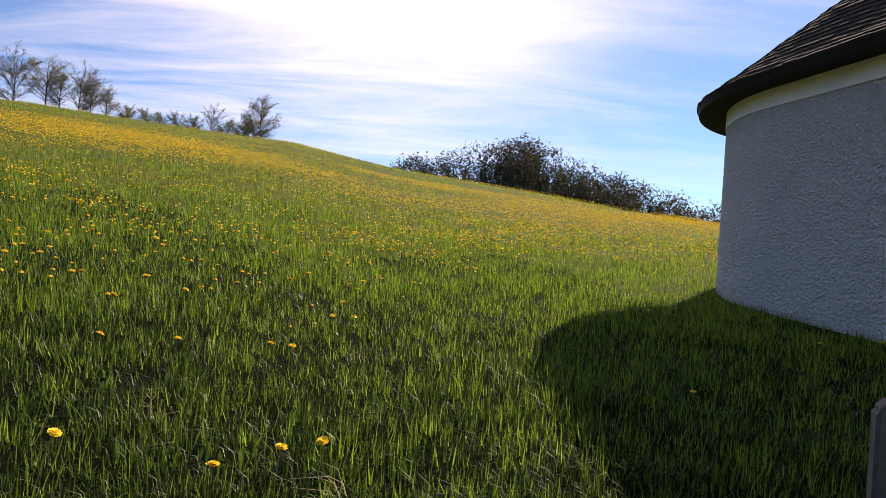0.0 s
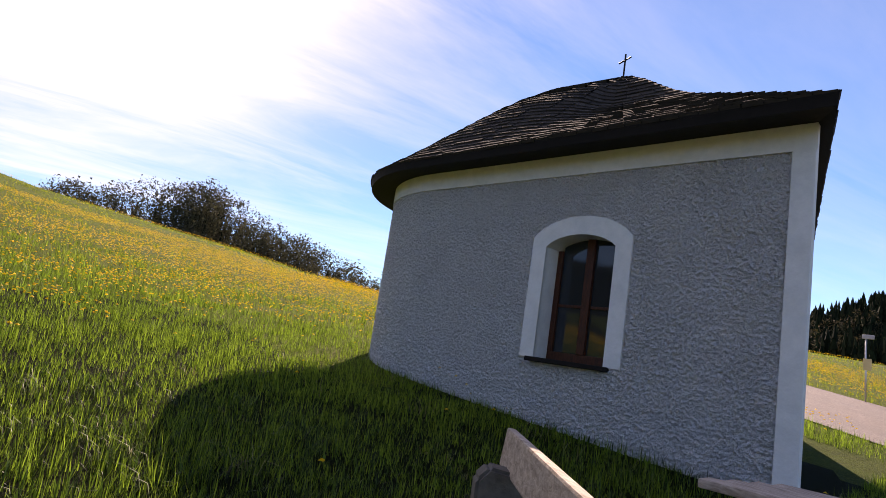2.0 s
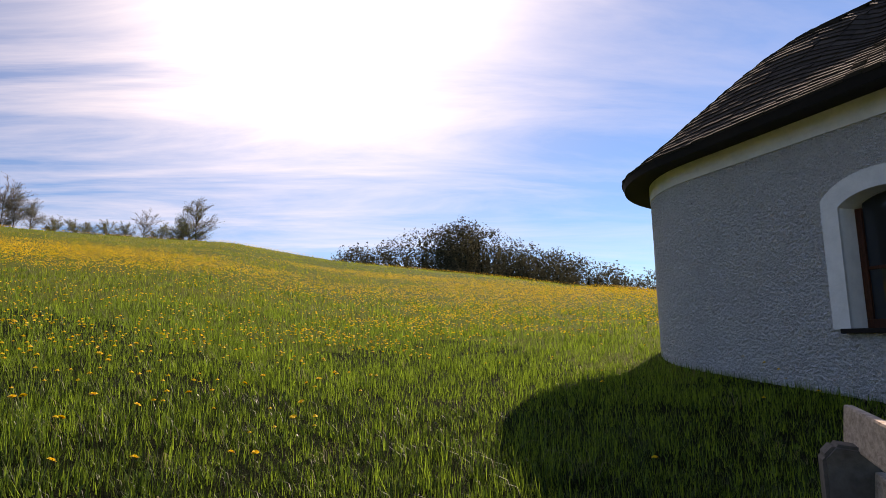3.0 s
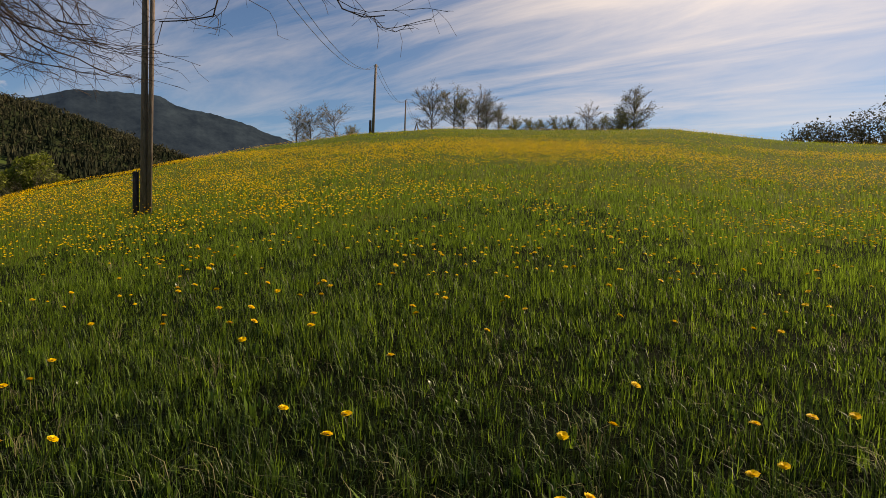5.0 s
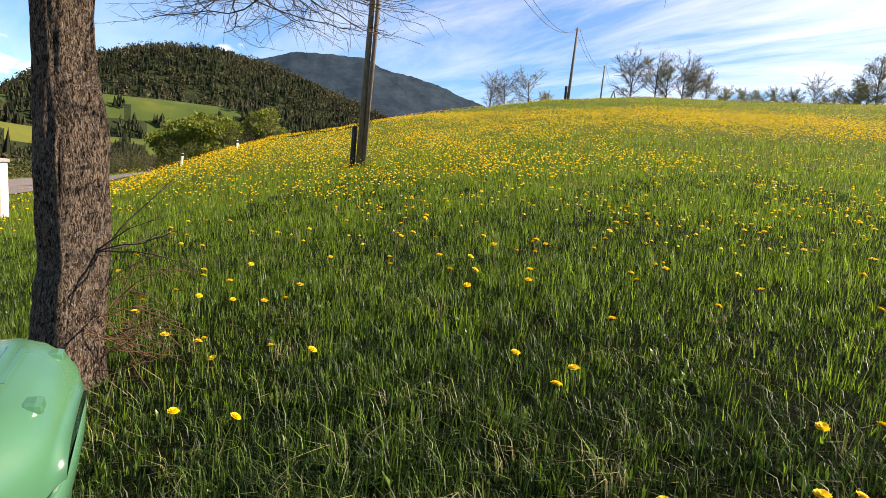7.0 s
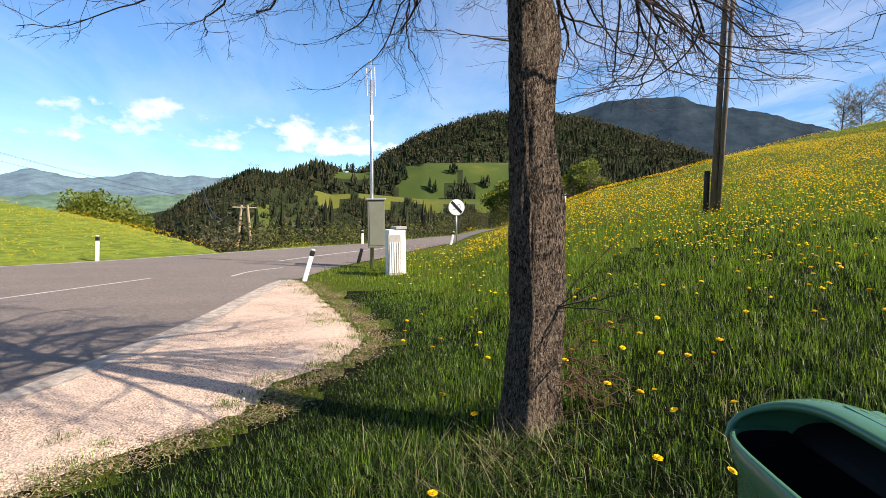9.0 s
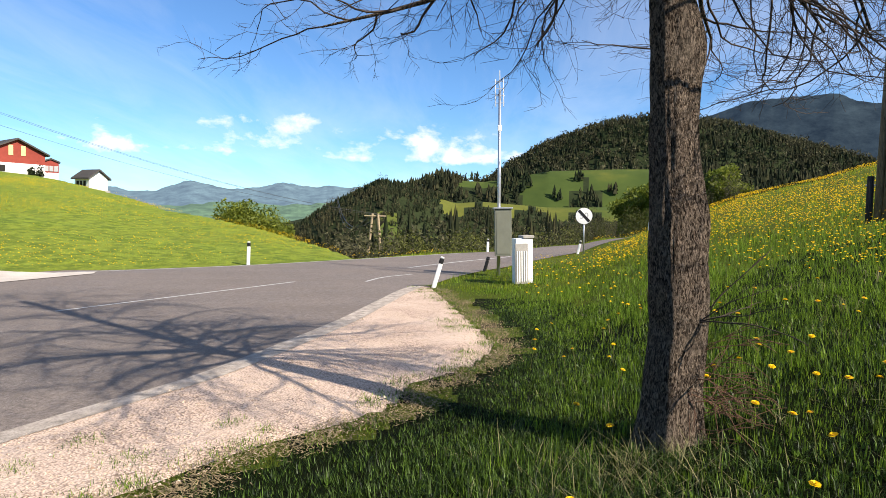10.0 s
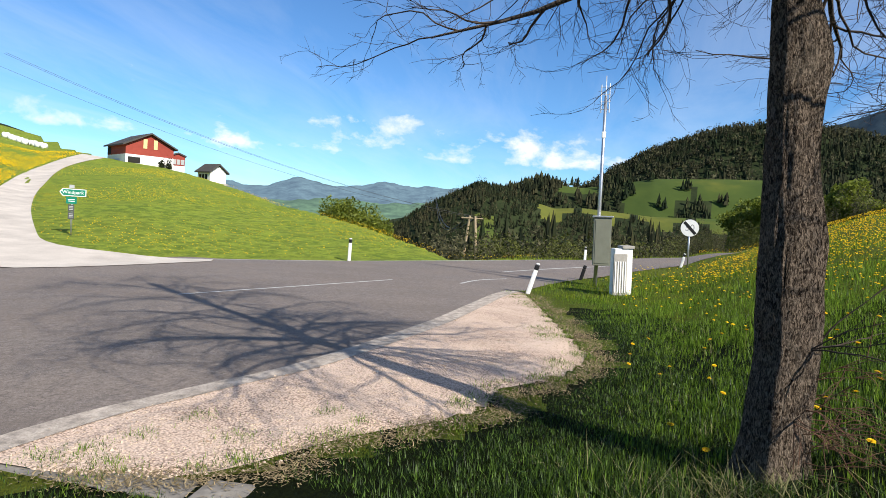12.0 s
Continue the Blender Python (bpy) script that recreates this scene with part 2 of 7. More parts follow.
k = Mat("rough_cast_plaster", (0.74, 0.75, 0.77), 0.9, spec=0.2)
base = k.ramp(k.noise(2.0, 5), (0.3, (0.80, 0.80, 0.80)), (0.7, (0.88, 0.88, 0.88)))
# Grey speckle imitates the small shadows among the plaster lumps.
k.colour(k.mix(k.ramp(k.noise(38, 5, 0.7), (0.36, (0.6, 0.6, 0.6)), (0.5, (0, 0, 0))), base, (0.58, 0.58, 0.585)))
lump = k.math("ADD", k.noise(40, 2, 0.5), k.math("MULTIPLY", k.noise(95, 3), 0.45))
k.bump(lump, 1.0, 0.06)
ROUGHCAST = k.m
k = Mat("smooth_limewash", (0.76, 0.78, 0.76), 0.85, spec=0.2)
k.colour(k.ramp(k.noise(5, 6, 0.7), (0.3, (0.66, 0.68, 0.67)), (0.65, (0.8, 0.81, 0.79))))
k.bump(k.noise(25, 5), 0.35, 0.01)
LIMEWASH = k.m

k = Mat("weathered_shingle", (0.2, 0.17, 0.14), 0.95, spec=0.06)
tone = k.ramp(k.island(), (0.0, (0.024, 0.021, 0.018)), (0.5, (0.042, 0.036, 0.031)), (1.0, (0.065, 0.057, 0.049)))
k.colour(k.mix(0.35, tone, k.ramp(k.noise(14, 6, 0.7, k.coords((1, 1, 6))), (0.3, (0.02, 0.018, 0.015)), (0.7, (0.085, 0.075, 0.065)))))
k.bump(k.noise(60, 5), 0.4, 0.01)
SHINGLE = k.m
# Dark boards taken near black, with the shade under the eaves in the colour.
EAVE_WOOD = plain("shade_dark_eave_boards", (0.009, 0.007, 0.006), 0.85, grain=0.4, scale=12, bump=0.3)


def wood(name, dark, light, along=(12, 12, 1.2), rough=0.8):
    k = Mat(name, light, rough, spec=0.25)
    v = k.coords(along)
    fibre = k.noise(4, 8, 0.7, v, 0.6)
    k.colour(k.ramp(fibre, (0.3, dark), (0.62, light)))
    k.bump(fibre, 0.5, 0.01)
    return k.m


POLE_WOOD = wood("weathered_pole_wood", (0.06, 0.045, 0.033), (0.24, 0.19, 0.15))
BENCH_WOOD = wood("grey_bench_wood", (0.2, 0.15, 0.11), (0.52, 0.42, 0.33), (10, 1.2, 10))
WINDOW_WOOD = wood("varnished_window_wood", (0.03, 0.009, 0.004), (0.095, 0.028, 0.011), (14, 14, 2), 0.45)
STUB_WOOD = wood("tarred_stub_wood", (0.012, 0.01, 0.008), (0.05, 0.04, 0.032))

k = Mat("lime_tree_bark", (0.12, 0.09, 0.065), 0.95, spec=0.1)
v = k.coords((12, 12, 4.2))
fiss = k.noise(6.5, 9, 0.7, v, 1.2)
lich = k.ramp(k.noise(3.5, 6, 0.75), (0.52, (0, 0, 0)), (0.66, (0.4, 0.4, 0.4)))
bark = k.ramp(fiss, (0.40, (0.012, 0.009, 0.007)), (0.48, (0.10, 0.074, 0.054)), (0.58, (0.40, 0.315, 0.24)))
k.colour(k.mix(lich, bark, (0.30, 0.25, 0.19)))
k.bump(fiss, 1.0, 0.14)
BARK = k.m
TWIG = plain("dark_twigs", (0.055, 0.04, 0.03), 0.85, grain=0.35, scale=20)
RED_TWIG = plain("brown_dry_shoots", (0.12, 0.062, 0.036), 0.8, grain=0.35, scale=20)
FAR_BARK = plain("far_bark", (0.085, 0.068, 0.052), 0.9, grain=0.4, scale=3)
FAR_TWIGS = plain("far_bare_twigs", (0.21, 0.185, 0.15), 0.9, grain=0.35, scale=3)


def leaf(name, dark, light, through=0.35, rough=0.6, skew=0.5):
    k = Mat(name, light, rough, spec=0.25)
    mid_ = tuple(a * (1 - skew) + b * skew for a, b in zip(dark, light))
    k.colour(k.ramp(k.island(), (0.0, dark), (0.5, mid_), (1.0, light)))
    return k.leafy(through).m


# Near and low blades darker for shade between them, far blades paler as sunlit.
BLADE_NEAR = leaf("shade_dark_long_blades", (0.004, 0.012, 0.002), (0.108, 0.192, 0.026), 0.26, 0.46, 0.24)
BLADE_LOW = leaf("shade_dark_low_blades", (0.003, 0.008, 0.002), (0.036, 0.062, 0.010), 0.18, 0.4, 0.3)
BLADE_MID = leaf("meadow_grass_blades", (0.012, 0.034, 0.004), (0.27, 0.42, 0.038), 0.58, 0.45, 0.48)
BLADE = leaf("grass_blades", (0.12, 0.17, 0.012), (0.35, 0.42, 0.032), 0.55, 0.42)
DRY_BLADE = leaf("pale_dry_blades", (0.15, 0.14, 0.06), (0.3, 0.28, 0.13), 0.3)
THATCH = leaf("trodden_thatch", (0.12, 0.09, 0.045), (0.40, 0.31, 0.17), 0.15, 0.8)
BROADLEAF = leaf("dandelion_leaves", (0.03, 0.07, 0.008), (0.13, 0.22, 0.03), 0.35, 0.32)
PETAL = leaf("dandelion_petals", (0.76, 0.49, 0.004), (0.9, 0.66, 0.014), 0.25)
PETAL_FAR = leaf("dandelion_heads", (0.80, 0.46, 0.003), (0.94, 0.68, 0.012), 0.45)
STALK = leaf("flower_stalks", (0.1, 0.13, 0.03), (0.2, 0.2, 0.06), 0.3)
BUD_LEAF = leaf("swelling_buds", (0.12, 0.13, 0.035), (0.26, 0.27, 0.08), 0.45)
OLIVE_LEAF = leaf("olive_young_leaves", (0.03, 0.036, 0.008), (0.12, 0.13, 0.026), 0.35)
SPRING_LEAF = leaf("young_leaves", (0.075, 0.105, 0.012), (0.21, 0.24, 0.03), 0.4)
k = Mat("spruce_needles", (0.02, 0.03, 0.012), 0.9, spec=0.1)
tone = k.ramp(k.island(), (0.0, (0.005, 0.010, 0.005)), (0.75, (0.018, 0.028, 0.011)), (1.0, (0.045, 0.046, 0.02)))
# Broad noise mixes in brown stands and paints lit against unlit forest.
k.colour(k.mix(k.ramp(k.noise(0.013, 4, 0.6), (0.42, (0, 0, 0)), (0.62, (0.75, 0.75, 0.75))), tone, k.ramp(k.island(), (0.0, (0.02, 0.022, 0.012)), (1.0, (0.062, 0.056, 0.028)))))
SPRUCE = k.leafy(0.08).m
BROWN_WOOD = leaf("leafless_wood_edge", (0.045, 0.036, 0.02), (0.125, 0.105, 0.045), 0.15, 0.9)
BUDDING = leaf("budding_crowns", (0.022, 0.021, 0.012), (0.115, 0.11, 0.055), 0.3, 0.9)
PEBBLE = leaf("limestone_pebbles", (0.24, 0.17, 0.12), (0.6, 0.48, 0.36), 0.0, 0.95)
WHITE = plain("white_plastic", (0.78, 0.78, 0.75), 0.5, grain=0.1, scale=9)
# Near-black, painted shade for the inside of the litter bin.
BIN_SHADE = plain("black_bin_shade", (0.004, 0.004, 0.0045), 0.7, grain=0.3, spec=0.15)
BLACK = plain("black_rubber", (0.012, 0.012, 0.013), 0.6, grain=0.3)
LINE = plain("road_paint", (0.48, 0.47, 0.45), 0.8, grain=0.3, scale=18)
GALV = plain("galvanised_steel", (0.5, 0.51, 0.52), 0.42, 0.85, 0.15, 40)
GREY_BOX = plain("grey_green_cabinet", (0.16, 0.165, 0.125), 0.55, 0.0, 0.15, 10)
CONCRETE = plain("weathered_concrete", (0.34, 0.32, 0.285), 0.9, grain=0.25, scale=14, bump=0.4)
# Concrete darkened in its colour to imitate the bench ends' shaded faces.
SHADE_CONCRETE = plain("shade_dark_concrete", (0.12, 0.108, 0.092), 0.95, grain=0.5, scale=26, bump=0.8)
STONE = plain("old_kerb_stone", (0.18, 0.165, 0.145), 0.92, grain=0.45, scale=22, bump=0.8)
GREEN_PLASTIC = plain("green_bin_plastic", (0.05, 0.16, 0.085), 0.24, grain=0.12, scale=12, spec=0.5)
RED_WALL = plain("red_barn_boards", (0.26, 0.045, 0.03), 0.8, grain=0.2, scale=2)
WHITE_WALL = plain("white_house_render", (0.75, 0.73, 0.69), 0.9, grain=0.08, scale=2)
DARK_ROOF = plain("dark_roof_tiles", (0.06, 0.055, 0.05), 0.8, grain=0.3, scale=3)
YELLOW_WOOD = plain("pale_window_shutter", (0.62, 0.5, 0.24), 0.7, grain=0.2, scale=5)
IRON = plain("black_iron", (0.02, 0.019, 0.018), 0.55, 0.6, 0.3)
CABLE = plain("dark_cable", (0.04, 0.04, 0.042), 0.6)
SIGN_GREEN = plain("sign_green", (0.0, 0.16, 0.1), 0.45, grain=0.1, scale=9)
SIGN_DARK = plain("sign_dark", (0.06, 0.065, 0.06), 0.5, grain=0.1)
SIGN_GREY = plain("sign_grey", (0.34, 0.35, 0.35), 0.5, grain=0.1)
k = Mat("window_glass", (0.02, 0.025, 0.03), 0.04, spec=0.6)
GLASS = k.m
DARK_ROOM = plain("dark_interior", (0.02, 0.018, 0.016), 0.9)

# ---- building helpers ----


def part(name, bm, material, parent=None, label="", smooth=False):
    """Links a bmesh (or a ready mesh) as one mesh object under a thing or a part."""
    if isinstance(bm, bpy.types.Mesh):
        me = bm
    else:
        me = bpy.data.meshes.new(name)
        bm.to_mesh(me)
        bm.free()
    if material and not me.materials:
        me.materials.append(material)
    if smooth:
        me.polygons.foreach_set("use_smooth", [True] * len(me.polygons))
    ob = new(name, me)
    ob.parent = parent
    return tagged(ob, label)


def thing(name, at=(0, 0, 0), turn=0.0, label="", category="", group="", kind=""):
    ob = new(name)
    ob.empty_display_size = 0.1
    ob.matrix_world = pose(*at, 0, 0, turn)
    return tagged(ob, label, category, group, kind)


def raw(name, verts, faces, material, parent=None, label="", smooth=False):
    """One mesh from arrays; faces all of one length or mixed."""
    me = bpy.data.meshes.new(name)
    me.from_pydata([tuple(v) for v in verts], [], [tuple(f) for f in faces])
    me.update()
    return part(name, me, material, parent, label, smooth)


def soup(name, verts, material, corners=3):
    """One big mesh of loose triangles or quads from an (n, corners, 3) array."""
    verts = np.asarray(verts, np.float32)
    n = len(verts)
    me = bpy.data.meshes.new(name)
    me.vertices.add(n * corners)
    me.vertices.foreach_set("co", verts.reshape(-1))
    me.loops.add(n * corners)
    me.loops.foreach_set("vertex_index", np.arange(n * corners, dtype=np.int32))
    me.polygons.add(n)
    me.polygons.foreach_set("loop_start", np.arange(0, n * corners, corners, dtype=np.int32))
    me.update(calc_edges=True)
    me.materials.append(material)
    return new(name, me)


def indexed(name, verts, quads, material, smooth=False):
    """One big mesh from vertex and face-index arrays, all faces of one length."""
    verts, quads = np.asarray(verts, np.float32), np.asarray(quads, np.int32)
    c = quads.shape[1]
    me = bpy.data.meshes.new(name)
    me.vertices.add(len(verts))
    me.vertices.foreach_set("co", verts.reshape(-1))
    me.loops.add(quads.size)
    me.loops.foreach_set("vertex_index", quads.reshape(-1))
    me.polygons.add(len(quads))
    me.polygons.foreach_set("loop_start", np.arange(0, quads.size, c, dtype=np.int32))
    if smooth:
        me.polygons.foreach_set("use_smooth", np.ones(len(quads), bool))
    me.update(calc_edges=True)
    if material:
        me.materials.append(material)
    return new(name, me)


def box(bm, lo, hi, bevel=0.0, m=None):
    """A box between two corners, its edges rounded by bevel."""
    r = bmesh.ops.create_cube(bm, size=1.0)
    size = [h - l for l, h in zip(lo, hi)]
    mid = [(h + l) / 2 for l, h in zip(lo, hi)]
    bmesh.ops.transform(bm, matrix=(m or Matrix()) @ Matrix.LocRotScale(mid, None, size), verts=r["verts"])
    if bevel:
        edges = list({e for v in r["verts"] for e in v.link_edges})
        bmesh.ops.bevel(bm, geom=edges, offset=bevel, segments=2, profile=0.6, affect="EDGES")
    return bm


def tube(bm, path, radii, sides=8, cap=True):
    """A tube along points, its radius given point by point."""
    path = [Vector(p) for p in path]
    rings = []
    side = None
    for i, p in enumerate(path):
        d = (path[min(i + 1, len(path) - 1)] - path[max(i - 1, 0)]).normalized()
        if side is None:
            side = d.orthogonal().normalized()
        side = (side - d * side.dot(d)).normalized()
        other = d.cross(side)
        r = radii[i] if isinstance(radii, (list, tuple)) else radii
        rings.append([bm.verts.new(p + (side * math.cos(a) + other * math.sin(a)) * r) for a in (2 * math.pi * j / sides for j in range(sides))])
    for a, b in zip(rings, rings[1:]):
        for j in range(sides):
            bm.faces.new((a[j], a[(j + 1) % sides], b[(j + 1) % sides], b[j]))
    if cap:
        bm.faces.new(rings[0][::-1])
        bm.faces.new(rings[-1])
    return bm


def rod(path, radii, sides=8):
    return tube(bmesh.new(), path, radii, sides)


# ---- the lie of the land ----
EYE_FOOT = np.array((-0.6, -1.9))


def smooth01(t):
    t = np.clip(t, 0, 1)
    return t * t * (3 - 2 * t)


# heading: slope, where it starts to round over, over how far, and how hollow its foot is
HILL = np.array((
    (-180, 0.00, 30, 80, 3), (-100, 0.03, 30, 80, 2), (-75, 0.075, 50, 90, 0), (-62, 0.088, 60, 120, 0), (-45, 0.125, 12, 60, 0),
    (-24, 0.125, 12, 60, 0), (-16, 0.125, 25, 70, 0), (-5, 0.136, 50, 110, 0), (5, 0.152, 60, 120, 0), (14, 0.178, 60, 120, 0),
    (34, 0.184, 60, 120, 0), (42, 0.173, 55, 110, 0), (48, 0.158, 45, 90, 0.3), (55, 0.147, 25, 70, 1.2), (60, 0.140, 15, 50, 2.4),
    (66, 0.127, 11, 40, 3.4), (71, 0.103, 8, 28, 4), (75, 0.064, 7, 22, 4), (79, 0.02, 8, 25, 5), (86, 0.0, 12, 25, 5),
    (91, 0.0, 20, 40, 5), (180, 0.0, 30, 80, 3)))
# the farm's slope across the road: heading, distance of its foot, of its brow, height of the brow
FARM = np.array(((77, 38, 43, -0.6), (82, 34, 39, -0.7), (86, 31.8, 36, -0.5), (90, 30, 34, -0.3), (100, 24.5, 28, -0.2), (105, 23.4, 35, 0.35), (110, 22.6, 45, 1.0), (116, 22.0, 60, 1.9), (120, 21.9, 88, 4.0),
                 (125, 21.5, 104, 6.5), (130, 19.5, 108, 7.5), (132, 19.1, 120, 9.1), (134, 18.8, 148, 12.7), (138, 18.4, 160, 17), (150, 18, 130, 15), (180, 18, 130, 15)))


def land(x, y):
    """The height of the near ground, out to the brows of the two slopes and down behind them."""
    x, y = np.asarray(x, float), np.asarray(y, float)
    dx, dy = x - EYE_FOOT[0], y - EYE_FOOT[1]
    r = np.hypot(dx, dy)
    az = np.degrees(np.arctan2(-dx, dy))
    slope, start, over, hollow = (np.interp(az, HILL[:, 0], HILL[:, i]) for i in range(1, 5))
    run = r * r / (r + hollow + 0.25)
    past = np.maximum(r - start, 0)
    full = over * 2.2
    bend = np.where(past < full, past ** 2 / (2 * over), full ** 2 / (2 * over) + (past - full) * full / over)
    z = slope * (run - bend)
    # the road and its verges tilt down to the farm's side
    s = dx * 0.132 + dy * -0.991
    road_tilt = -0.0262 * s * np.exp(-(np.maximum(r - 30, 0) / 40) ** 2)
    w = smooth01((np.abs(az) - 70) / 18) * (az > 0)
    z = z + w * road_tilt
    # across the road: up to the farm, or down into the valley
    foot, brow, top = (np.interp(az, FARM[:, 0], FARM[:, i]) for i in range(1, 4))
    ze = -0.0262 * s * foot / np.maximum(r, 1)
    t = np.clip((r - foot) / (brow - foot), 0, None)
    c_ = np.interp(az, (122, 127, 131, 135, 150), (-0.25, -0.1, 0.25, 0.6, 0.6))
    up_ = ze + (top - ze) * np.where(t < 1, t * (1 - c_) + c_ * t * t, 1.0)
    up_ = up_ - np.maximum(r - brow, 0) * 0.32
    wf = smooth01((az - 77) / 6) * (r > foot)
    z = np.where(wf > 0, z * (1 - wf) + up_ * wf, z)
    return z


def land1(x, y):
    return float(land(x, y))


def on_land(x, y, dz=0.0):
    return (x, y, land1(x, y) + dz)


HILL_FOOT = (-0.61, -0.9)


def polar(az, r, foot=EYE_FOOT):
    a = radians(az)
    return foot[0] - math.sin(a) * r, foot[1] + math.cos(a) * r


# ridges beyond: distance, half depth, then heading and elevation of the crest
RIDGES = (
    (430, 200, ((124, -4), (114, -3), (110, -2.4), (106.5, -1.6), (104.5, -0.7), (102.7, 0.7), (100, 2.1), (97.4, 3.4), (95.6, 3.1), (94, 2.6), (92.4, 2.2), (90.5, 1.7), (88, 1.9), (82, 1.5), (70, 1.8), (50, 1.0), (40, -4))),
    (760, 260, ((112, -2), (104, 0.0), (98, 2.2), (94, 3.2), (92, 4.0), (90.4, 3.8), (88, 3.7), (85, 4.2), (82, 4.8), (76, 5.0), (70, 5.0), (60, 3.6), (50, 0.0))),
    (1300, 420, ((100, -2), (93, 1.5), (88, 3.4), (85.8, 5.0), (83.2, 6.6), (80.8, 7.6), (77, 8.9), (72, 9.3), (67, 8.5), (61, 6.6), (55, 4.5), (48, 2), (40, -3))),
)
RIDGES_E = (  # wooded rises on the sun's side
    (250, 110, ((40, -2), (25, 0.0), (12, 1.8), (6, 3.0), (0, 4.8), (-7, 6.0), (-12, 4.4), (-17, 2.6), (-22, 0.8), (-40, 1.0), (-52, 3.0), (-57, 5.0), (-62, 7.0), (-68, 9.5), (-80, 12), (-100, 6), (-130, 0))),
)


def pasture(az, r):
    """The open fields between the woods: on the mountain's foot, over the low ridge, and small clearings."""
    wave = 1.2 * np.sin(r * 0.021) + 0.8 * np.sin(r * 0.05 + 1)
    big = (r > 640 + 40 * np.sin(az * 0.9)) & (r < 800) & (az > 69.5 + wave) & (az < 83.6 + wave)
    strip = (r > 388 + 14 * np.sin(az * 1.3)) & (r < 470) & (az > 70) & (az < 91.3 + 0.4 * wave)
    clearing = (r > 318) & (r < 352) & (np.abs(az - 96.4 - 0.03 * (r - 335)) < 1.1)
    upper = (r > 690) & (r < 790) & (az > 86.6) & (az < 90.0 + 0.5 * wave)
    return big | strip | clearing | upper


def country(x, y):
    """The far land: valley floor and wooded ridges."""
    dx, dy = x - EYE_FOOT[0], y - EYE_FOOT[1]
    r = np.hypot(dx, dy)
    az = np.degrees(np.arctan2(-dx, dy))
    z = np.full_like(r, -60.0)
    for dist, deep, crest in RIDGES + RIDGES_E:
        pts = np.array(sorted(crest))
        el = np.interp(az, pts[:, 0], pts[:, 1], left=-9, right=-9)
        top = 1.6 + dist * np.tan(np.radians(el))
        t = np.abs(r - dist) / deep
        fall = np.where(r < dist, smooth01(1 - t), smooth01(1 - t * 0.6))
        z = np.maximum(z, -60 + (top + 60) * fall)
    return z


def ground_height(x, y):
    r = np.hypot(x - EYE_FOOT[0], y - EYE_FOOT[1])
    near = land(x, y)
    far = country(x, y)
    k_ = smooth01((r - 150) / 60)
    return np.where(r < 150, np.maximum(near, np.where(r > 110, far, -99)), np.maximum(near * (1 - k_) + far * k_, far))


# one sheet from underfoot to the horizon
radius = np.concatenate([[0.01], 0.35 * 1.045 ** np.arange(0, 212)])
radius = radius[radius < 4200]
ang = np.radians(np.concatenate([np.linspace(-180, 50, 210, endpoint=False), np.linspace(50, 124, 300, endpoint=False), np.linspace(124, 180, 50, endpoint=False)]))
RR, AA = np.meshgrid(radius, ang, indexing="ij")
GX, GY = EYE_FOOT[0] - np.sin(AA) * RR, EYE_FOOT[1] + np.cos(AA) * RR
GZ = ground_height(GX, GY)
GZ += np.where(RR > 150, 0, 0.02 * np.sin(GX * 2.1 + 1) * np.sin(GY * 1.7) * np.clip((RR - 9) / 6, 0, 1))


# the carriageway's two edges, from the bend by the chapel to the bend behind the sign
NEAR_EDGE = ((9.6, 13.0), (10.0, 5.0), (9.2, 0.5), (6.4, -4.0), (1.5, -5.9), (-3.83, -5.38), (-5.58, -4.83), (-6.9, -4.26), (-9.94, -3.56), (-12.3, -3.22), (-15.0, -2.75), (-19.5, -1.2), (-25.0, 2.2), (-31.0, 6.0), (-37.0, 12.0), (-41, 20))
FAR_EDGE = ((16.4, 14.0), (17.0, 4.0), (16.0, -4.0), (11.0, -11.0), (2.0, -15.2), (-6.0, -16.2), (-13.15, -15.44), (-16.2, -14.9), (-18.7, -14.2), (-19.7, -12.2), (-21.6, -9.3), (-23.6, -7.2), (-26.5, -4.4), (-29.3, -1.84), (-33.7, 3.85), (-40.5, 10.5), (-46, 19))


def along(points, n):
    """n points at even steps along a smooth line through the given ones."""
    p = [Vector((*q, 0)[:3]) for q in points]
    p = [p[0] * 2 - p[1]] + p + [p[-1] * 2 - p[-2]]
    fine_ = []
    for i in range(1, len(p) - 2):
        a, b, c, d = p[i - 1:i + 3]
        for j in range(24):
            t = j / 24
            fine_.append(0.5 * ((2 * b) + (c - a) * t + (2 * a - 5 * b + 4 * c - d) * t * t + (3 * b - a - 3 * c + d) * t ** 3))
    fine_.append(p[-2])
    q = np.array(fine_)
    d = np.concatenate([[0], np.cumsum(np.linalg.norm(np.diff(q, axis=0), axis=1))])
    return np.stack([np.interp(np.linspace(0, d[-1], n), d, q[:, i]) for i in range(3)], 1)


NE, FE = along(NEAR_EDGE, 220), along(FAR_EDGE, 220)


def ribbon(name, left, right, dz, material, across=10, dip=0.0):
    """A sheet between two lines, lying dz over the land."""
    t = np.linspace(0, 1, across)[None, :, None]
    p = left[:, None, :2] * (1 - t) + right[:, None, :2] * t
    z = land(p[..., 0], p[..., 1]) + dz - dip * smooth01((t[..., 0] - 0.8) / 0.2)
    v = np.concatenate([p, z[..., None]], 2)
    n = len(left)
    i, j = np.meshgrid(np.arange(n - 1), np.arange(across - 1), indexing="ij")
    q = np.stack([i * across + j, i * across + j + 1, (i + 1) * across + j + 1, (i + 1) * across + j], -1).reshape(-1, 4)
    ob = indexed(name, v.reshape(-1, 3), q, material, True)
    return ob


